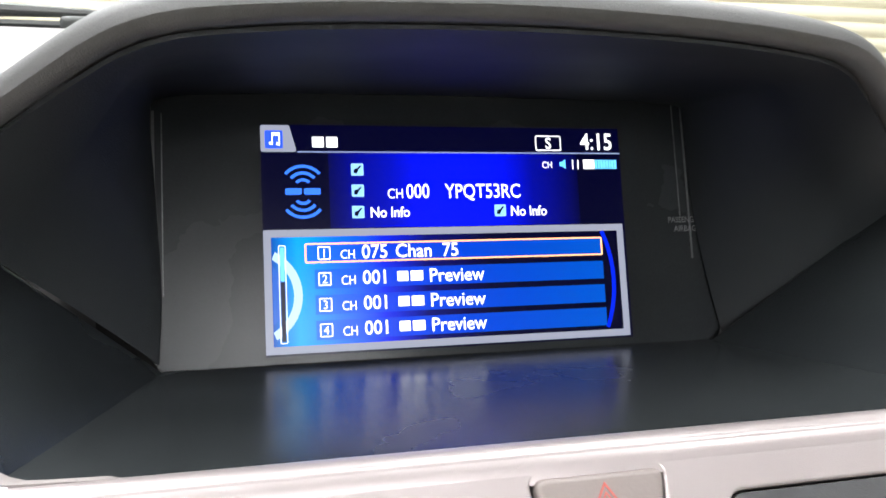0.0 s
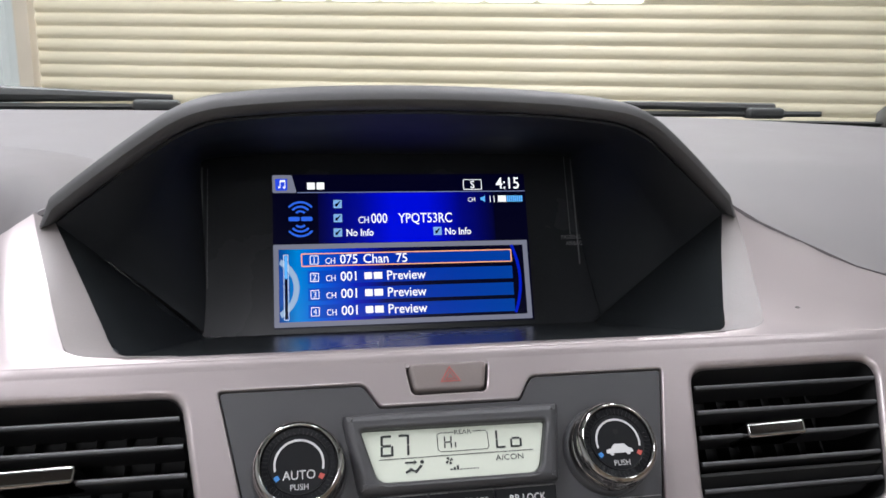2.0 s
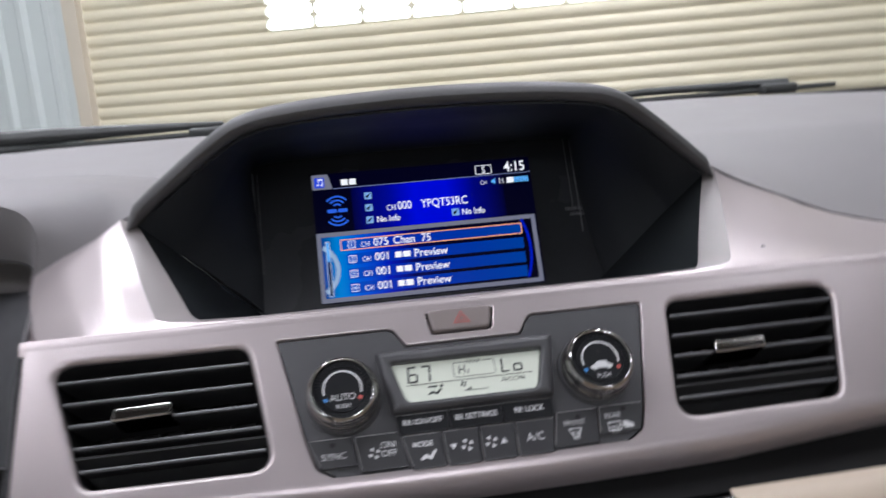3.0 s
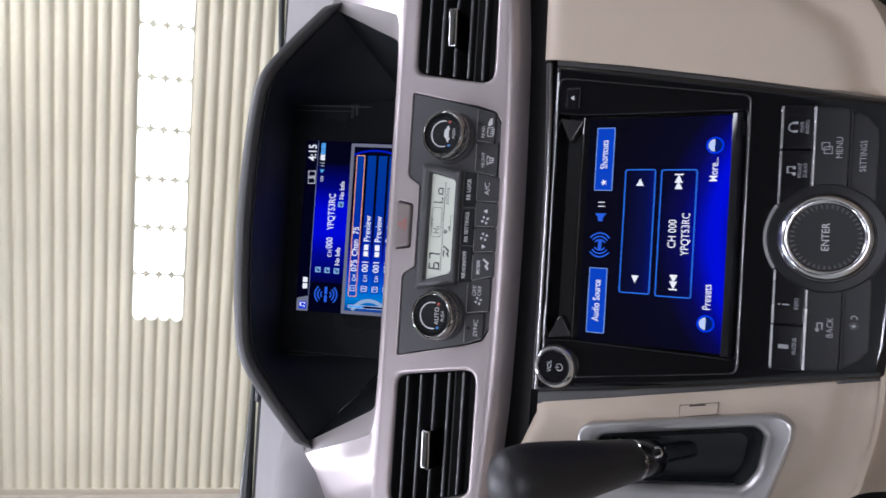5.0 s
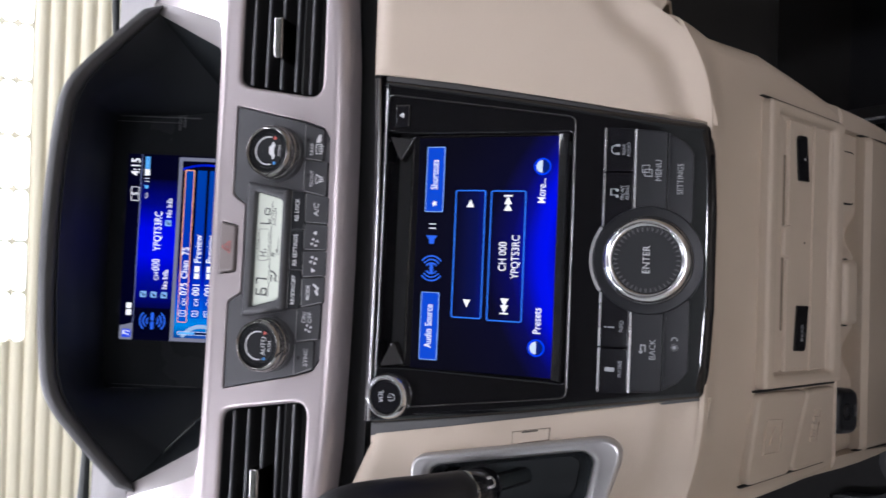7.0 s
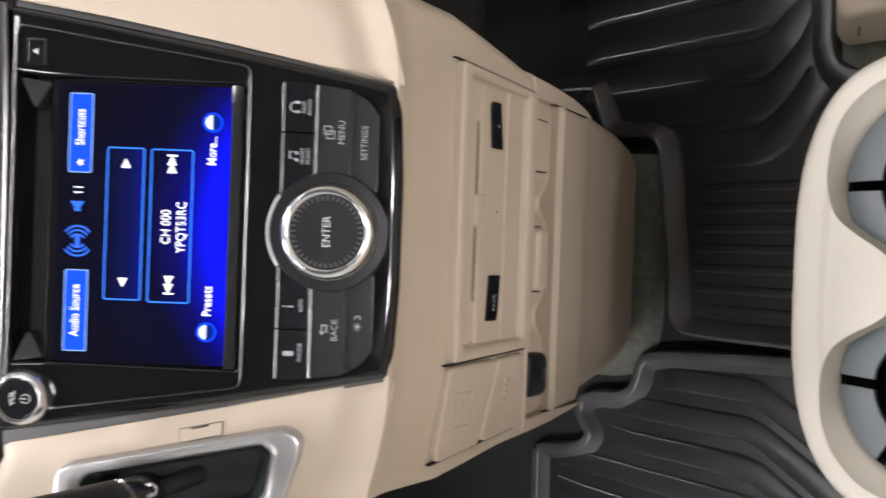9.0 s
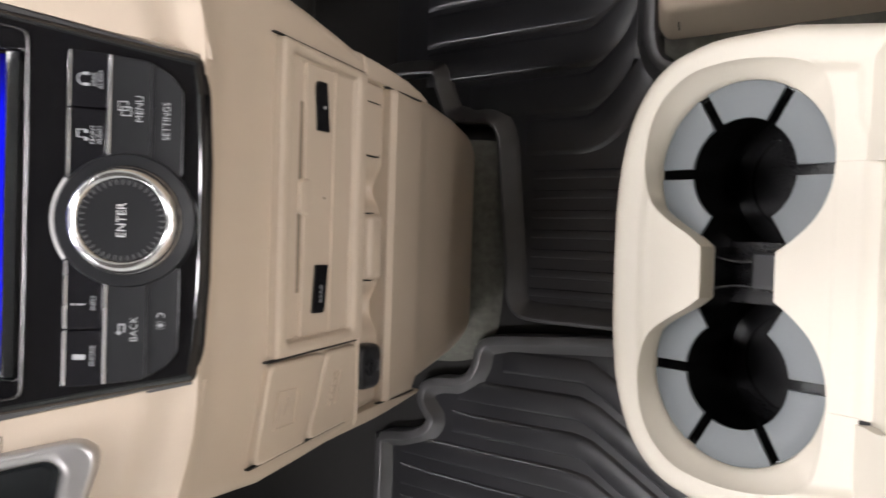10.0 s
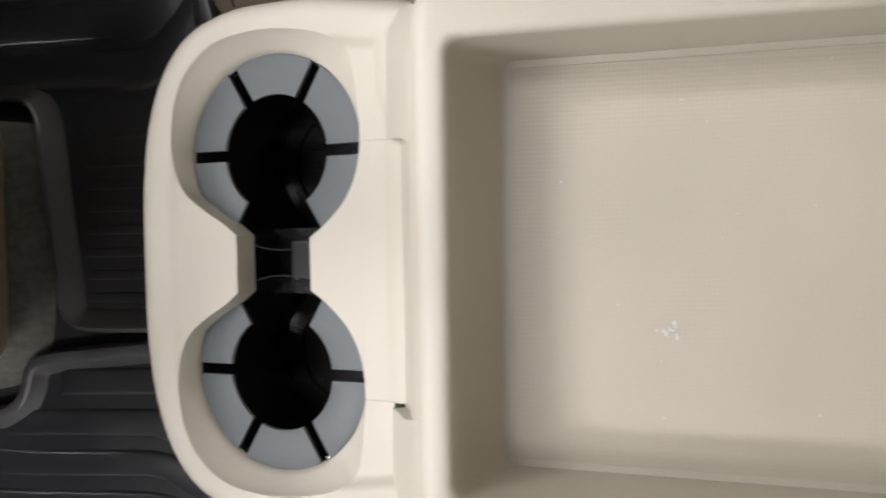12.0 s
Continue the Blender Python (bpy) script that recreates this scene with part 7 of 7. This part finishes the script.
# ---- gear lever ----
def build_gear():
    t = thing("gear_lever", (-0.161, 0.054, 0.605), "black leather gear lever in a satin silver surround", "gear lever")
    M = STACK
    o = rounded([(-0.1375, 0.0010), (-0.1112, -0.1285), (-0.1165, -0.1375), (-0.1260, -0.1372), (-0.1660, -0.1245), (-0.1860, -0.1000), (-0.2000, -0.0400), (-0.2020, -0.0040)], [0.012, 0.014, 0.010, 0.012, 0.02, 0.03, 0.03, 0.02], 6)
    i = rounded([(-0.1430, -0.0130), (-0.1222, -0.1140), (-0.1262, -0.1198), (-0.1490, -0.1162), (-0.1600, -0.1090), (-0.1700, -0.0463), (-0.1760, -0.0130)], [0.010, 0.007, 0.008, 0.010, 0.010, 0.02, 0.012], 6)
    part("surround", plate(o, [i], 0.0065, 0.010, [0.0030, 0.0065], 5), SATIN, t, "satin silver surround", m=M)
    floor = [(-0.150 + (x + 0.150) * 0.80 - 0.004, -0.062 + (y + 0.062) * 0.80) for x, y in i]
    part("recess", loft([[(x, y, 0.002) for x, y in i], [((x + a) / 2, (y + b) / 2, -0.006) for (x, y), (a, b) in zip(i, floor)], [(x, y, -0.026) for x, y in floor]], True), FLOORP, t, "black recess", m=M)
    part("gate", plate(floor, (), -0.025, 0.002, 0, 1), FLOORP, t, "black gear gate", m=M)
    a = Vector((-0.1516, 0.0143, 0.6261))
    b = a + Vector(LEVER)
    d = (b - a).normalized()
    def along(k):
        return a + d * (b - a).length * k
    part("shaft", tube([along(-0.36), along(-0.04)], 0.0060, 12), FLOORP, t, "black lever shaft")
    part("collar", tube([along(k) for k in (-0.085, -0.078, -0.06, -0.02, 0.04, 0.14, 0.17)], [0.003, 0.0072, 0.0102, 0.0120, 0.0127, 0.0129, 0.0120], 24), KEYGLOSS, t, "gloss black collar")
    part("collar_ring", tube([along(k) for k in (0.128, 0.134, 0.146, 0.152)], [0.0127, 0.0135, 0.0135, 0.0127], 24), DKCHROME, t, "thin chrome ring")
    # small chrome catch on the side that faces the cabin
    away = Vector((0.49, -0.85, -0.16))
    away = (away - d * away.dot(d)).normalized()
    cross = d.cross(away)
    catch = [along(0.030) + away * 0.0130 + d * u * 0.8 + cross * w * 0.8 - away * (22 * w * w) for u, w in ((0.0035, -0.0036), (-0.0010, -0.0036), (-0.0026, -0.0024), (-0.0030, 0.0), (-0.0026, 0.0024), (-0.0010, 0.0036), (0.0035, 0.0036))]
    part("release_catch", tube(catch, 0.0009, 8), CHROME, t, "small chrome catch")
    ks = [0.14, 0.16, 0.22, 0.34, 0.48, 0.62, 0.78, 0.92, 1.04, 1.12, 1.165, 1.185]
    rs = [0.0120, 0.0135, 0.0144, 0.0157, 0.0173, 0.0192, 0.0209, 0.0220, 0.0214, 0.0185, 0.0120, 0.0030]
    part("grip", tube([along(k) for k in ks], rs, 24), LEATHER, t, "black leather grip")


LEVER = (-0.0088, -0.0259, 0.0999)
SATIN = shader("satin_silver", (0.47, 0.46, 0.455), 0.32, metal=0.7, grain=0.05, vary=0.04)


# ---- lower front: disc slot, lids, socket ----
def build_front():
    M = FRONT
    t = thing("disc_player", (0.02, -0.03, 0.41), "beige disc player with a closed slot and two black keys", "disc player")
    o = rounded([(-0.0820, -0.0010), (0.1128, -0.0010), (0.1112, -0.1065), (-0.0810, -0.1075)], 0.003)
    i = rounded([(-0.0730, -0.0130), (0.1050, -0.0130), (0.1050, -0.0930), (-0.0730, -0.0930)], 0.003)
    part("frame", plate(o, [i], 0.0078, 0.010, [0.0030, 0.0045], 4), BEIGE, t, "beige raised frame", m=M)
    part("slope", loft([[(x, y, 0.0034) for x, y in i], [(0.016 + (x - 0.016) * 0.97, -0.053 + (y + 0.053) * 0.94, 0.0005) for x, y in i]], True), BEIGE, t, m=M)
    part("face_upper", plate(rect(-0.0720, -0.0275, 0.1040, -0.0140, 0.001), (), 0.0022, 0.006, 0.0012, 2), BEIGE, t, m=M)
    part("face_lower", plate(rect(-0.0720, -0.0920, 0.1040, -0.0325, 0.001), (), 0.0032, 0.006, 0.0015, 2), BEIGE, t, m=M)
    part("slot", plate(rect(-0.0720, -0.0330, 0.1040, -0.0270), (), 0.0008, 0.002, 0, 1), BEIGE, t, "recessed disc slot", m=M)
    # brown strip stands for the shadow in the slot's mouth
    part("slot_mouth", plate(rect(-0.0435, -0.0318, 0.0785, -0.0284, 0.0008), (), 0.0012, 0.001, 0, 1), SLOT_SHADE, t, "brown strip painted for the shade in the slot", m=M)
    part("thumb_notch", plate(rounded([(0.005, -0.0375), (0.031, -0.0375), (0.028, -0.0260), (0.008, -0.0260)], 0.004), (), 0.0046, 0.004, 0.0016, 3), BEIGE, t, m=M)
    part("ridge", plate(rect(-0.0720, -0.0690, 0.1040, -0.0655, 0.001), (), 0.0044, 0.004, 0.001, 2), BEIGE, t, m=M)
    e = key("eject_key", [(0.0622, -0.0592), (0.0942, -0.0546), (0.0944, -0.0408), (0.0618, -0.0445)], M, 0.0048, t, GLOSS, [0.001, 0.001, 0.005, 0.001], 0.0006, 0.004, "black eject key")
    decal("eject_icon", [(0.0765, -0.0522), (0.0790, -0.0522), (0.0778, -0.0500)], M, 0.0050, INK, e)
    b = key("rear_key", [(-0.0582, -0.0588), (-0.0258, -0.0618), (-0.0258, -0.0462), (-0.0576, -0.0436)], M, 0.0048, t, GLOSS, [0.004, 0.001, 0.001, 0.001], 0.0006, 0.004, "black key lettered in white")
    writing("lettering", "REAR", -0.0450, -0.0545, 0.0036, M, 0.0050, INKGREY, b, 1.0)
    decal("dot", circle(0.0185, -0.0560, 0.0009, 10), M, 0.0034, CAVITY, t)
    # two hinged lids
    for k, quad in enumerate((((-0.1412, -0.0380), (-0.0852, -0.0622), (-0.0846, 0.0008), (-0.1436, 0.0160)), ((-0.1390, -0.0925), (-0.0846, -0.1045), (-0.0852, -0.0638), (-0.1412, -0.0396)))):
        lid = thing("socket_lid", (-0.115, -0.03, 0.44 - 0.05 * k), "small beige hinged lid with an embossed mark, closed", "lid", "socket lids")
        f = part("face", plate(rounded(quad, [0.004, 0.004, 0.007, 0.007]), (), 0.0056, 0.009, 0.0026, 3), BEIGE, lid, m=M)
        if k == 0:
            outline("embossed_mark", [(x * mm, y * mm) for x, y in ((-125, -24), (-103, -28), (-102, -6), (-125, -2))], [(x * mm, y * mm) for x, y in ((-124.2, -23.3), (-103.8, -27.1), (-102.8, -6.8), (-124.2, -2.9))], M, 0.0066, BEIGE, f, thick=0.0011)
            decal("embossed_mark", [(x * mm, y * mm) for x, y in ((-119, -12.0), (-108, -18.0), (-107, -16.6), (-118, -10.6))], M, 0.0066, BEIGE, f, thick=0.0011)
        else:
            for q in range(5):
                decal("embossed_bar", rect((-122 + q * 4.6) * mm, -0.0718 - 0.0016 * q, (-118.6 + q * 4.6) * mm, -0.0650 - 0.0016 * q), M, 0.0066, BEIGE, f, thick=0.0011)
            decal("embossed_bar", [(-0.122, -0.0742), (-0.100, -0.0812), (-0.100, -0.0802), (-0.122, -0.0732)], M, 0.0066, BEIGE, f, thick=0.0011)
    seam = thing("lid_seam", (-0.12, -0.02, 0.42), "dark gap beside the small lids", "gap", kind="structure")
    part("gap", plate([(-0.1448, 0.0165), (-0.1438, 0.0165), (-0.1392, -0.0935), (-0.1402, -0.0935)], (), 0.0024, 0.003, 0, 1), CAVITY, seam, m=M)
    part("gap", plate([(-0.0842, 0.003), (-0.0830, 0.003), (-0.0818, -0.108), (-0.0832, -0.108)], (), 0.0024, 0.003, 0, 1), CAVITY, seam, m=M)
    part("gap", plate([(0.1138, 0.004), (0.1144, 0.004), (0.1127, -0.107), (0.1121, -0.107)], (), 0.0036, 0.003, 0, 1), CAVITY, seam, m=M)
    part("gap", plate([(0.1102, -0.1490), (0.1109, -0.1490), (0.1109, -0.2150), (0.1102, -0.2150)], (), 0.0006, 0.004, 0, 1), CAVITY, seam, m=M)
    part("gap", plate([(-0.1386, -0.1500), (-0.1379, -0.1500), (-0.1386, -0.2160), (-0.1393, -0.2160)], (), 0.0006, 0.004, 0, 1), CAVITY, seam, m=M)
    # things in the cubby
    C = base(-14.0, -0.0025, 0.331)
    a = thing("aux_socket", (-0.105, 0.0, 0.325), "black round-cornered socket with a small white mark", "socket")
    part("body", plate(rounded([(-0.1250, -0.0165), (-0.0900, -0.0165), (-0.0885, 0.0150), (-0.1235, 0.0150)], 0.010, 8), (), 0.0105, 0.014, 0.0045, 4), KEY, a, m=C)
    part("jack", lathe([(0.0068, 0.0100), (0.0064, 0.0118), (0.0042, 0.0118), (0.0036, 0.0100)], 24, -0.1065, 0.003), WELL, a, m=C)
    writing("lettering", "AUX", -0.1065, -0.0120, 0.0034, C, 0.0107, INKGREY, a, 1.0)
    p = thing("pull_tab", (-0.015, 0.0, 0.325), "rounded beige finger pull", "handle")
    # dark plate in place of the shadow round the pull
    part("gap", plate(rounded([(-0.0420, -0.0160), (0.0125, -0.0160), (0.0115, 0.0072), (-0.0410, 0.0072)], 0.006, 6), (), 0.0012, 0.010, 0, 1), CAVITY, p, "dark plate painted for the shade round the pull", m=C)
    part("grip", plate(rounded([(-0.0405, -0.0150), (0.0110, -0.0150), (0.0100, 0.0060), (-0.0395, 0.0060)], 0.006, 6), (), 0.0095, 0.018, 0.0050, 5), BEIGE, p, m=C)
    q = thing("blank_cover", (0.076, 0.0, 0.325), "flat beige blanking cover", "cover")
    part("gap", plate(rect(0.0548, -0.0162, 0.0972, 0.0192, 0.0048), (), 0.0030, 0.006, 0, 1), CAVITY, q, "dark gap round the cover", m=C)
    part("plate", plate(rect(0.0560, -0.0150, 0.0960, 0.0180, 0.004), (), 0.0040, 0.008, 0.0008, 2), BEIGE, q, m=C)


# beige darkened to brown for the disc slot's shadow
SLOT_SHADE = shader("slot_shadow_brown", (0.22, 0.175, 0.13), 0.95, grain=0.6, vary=0.15)


# ---- driver's side: gauge hood ----
def build_gauges():
    t = thing("gauge_cluster", (-0.42, 0.25, 0.78), "grey hooded gauge cluster with dark dials", "gauge cluster")
    def whole(right):
        """An arch from its right foot over the middle and down the mirrored left."""
        return flow3(right + [(-0.82 - x, y, z) for x, y, z in right[-2::-1]], 2)
    lip = whole([(-0.2800, 0.272, 0.792), (-0.2745, 0.274, 0.815), (-0.2715, 0.276, 0.833), (-0.2766, 0.279, 0.8464), (-0.2932, 0.281, 0.8557), (-0.33, 0.282, 0.860), (-0.41, 0.282, 0.863)])
    front = whole([(-0.2640, 0.274, 0.800), (-0.259, 0.279, 0.818), (-0.257, 0.286, 0.834), (-0.264, 0.296, 0.849), (-0.285, 0.300, 0.8585), (-0.33, 0.302, 0.8635), (-0.41, 0.303, 0.867)])
    ridge = whole([(-0.2443, 0.281, 0.8166), (-0.238, 0.290, 0.828), (-0.2335, 0.305, 0.842), (-0.240, 0.325, 0.8535), (-0.265, 0.340, 0.8585), (-0.3176, 0.340, 0.8620), (-0.41, 0.340, 0.866)])
    back = whole([(-0.222, 0.296, 0.8350), (-0.2195, 0.302, 0.838), (-0.2195, 0.315, 0.8415), (-0.226, 0.345, 0.847), (-0.25, 0.380, 0.857), (-0.31, 0.400, 0.8615), (-0.41, 0.410, 0.865)])
    foot = whole([(-0.217, 0.320, 0.836), (-0.210, 0.360, 0.838), (-0.210, 0.420, 0.843), (-0.215, 0.460, 0.847), (-0.24, 0.500, 0.850), (-0.31, 0.550, 0.855), (-0.41, 0.570, 0.857)])
    part("hood", thicken(loft([lip, front, ridge, back, foot, [(x, y + 0.04, z - 0.012) for x, y, z in foot]]), 0.0015), DASH, t, "grey gauge hood")
    def inward(dy, k, rise):
        return [(-0.41 + (x + 0.41) * k, y + dy, 0.775 + (z - 0.775) * rise) for x, y, z in lip]
    part("visor", thicken(loft([lip, inward(0.001, 0.985, 0.90), inward(0.006, 0.95, 0.68), inward(0.014, 0.93, 0.52)]), 0.001), DASH, t, "grey face of the visor")
    part("lining", thicken(loft([inward(0.015, 0.925, 0.51), inward(0.040, 0.91, 0.49), inward(0.11, 0.84, 0.46)]), 0.002), CHAR, t, "black lining")
    side = [(-0.2790, 0.274, 0.7945), (-0.264, 0.228, 0.7945), (-0.2485, 0.174, 0.7885), (-0.2480, 0.150, 0.764), (-0.2450, 0.120, 0.730), (-0.244, 0.100, 0.700)]
    part("side_panel", thicken(loft([side, [(x - 0.012, y + 0.02, z - 0.002) for x, y, z in side], [(x - 0.05, y + 0.06, z - 0.01) for x, y, z in side], [(x - 0.30, y + 0.09, z - 0.03) for x, y, z in side]]), 0.002), CLIM, t, "dark grey panel under the gauges")
    F = base(20, 0.365, 0.755, -0.412)
    part("face", plate([(-0.19, -0.06), (0.19, -0.06), (0.19, 0.03), (0.12, 0.10), (-0.12, 0.10), (-0.19, 0.03)], (), 0.0, 0.003, 0, 1), CHAR, t, "black gauge face", m=F)
    for cx, r in ((0.095, 0.062), (-0.06, 0.070)):
        part("dial_ring", lathe([(r, 0.000), (r, 0.006), (r - 0.004, 0.007), (r - 0.006, 0.001)], 48, cx, 0.015), DKCHROME, t, m=F)
        part("dial_face", lathe([(r - 0.006, 0.0012), (0, 0.0012)], 40, cx, 0.015), TAUPE, t, m=F)
        for k in range(19):
            a = radians(220 - 260 * k / 18)
            part("tick", plate([(cx + q * math.cos(a) - s * 0.0006 * math.sin(a), 0.015 + q * math.sin(a) + s * 0.0006 * math.cos(a)) for q, s in ((r - 0.016, -1), (r - 0.008, -1), (r - 0.008, 1), (r - 0.016, 1))], (), 0.0016, 0.0003, 0, 1), INK, t, smooth=False, m=F)


build_touch()
build_gear()
build_front()
build_gauges()
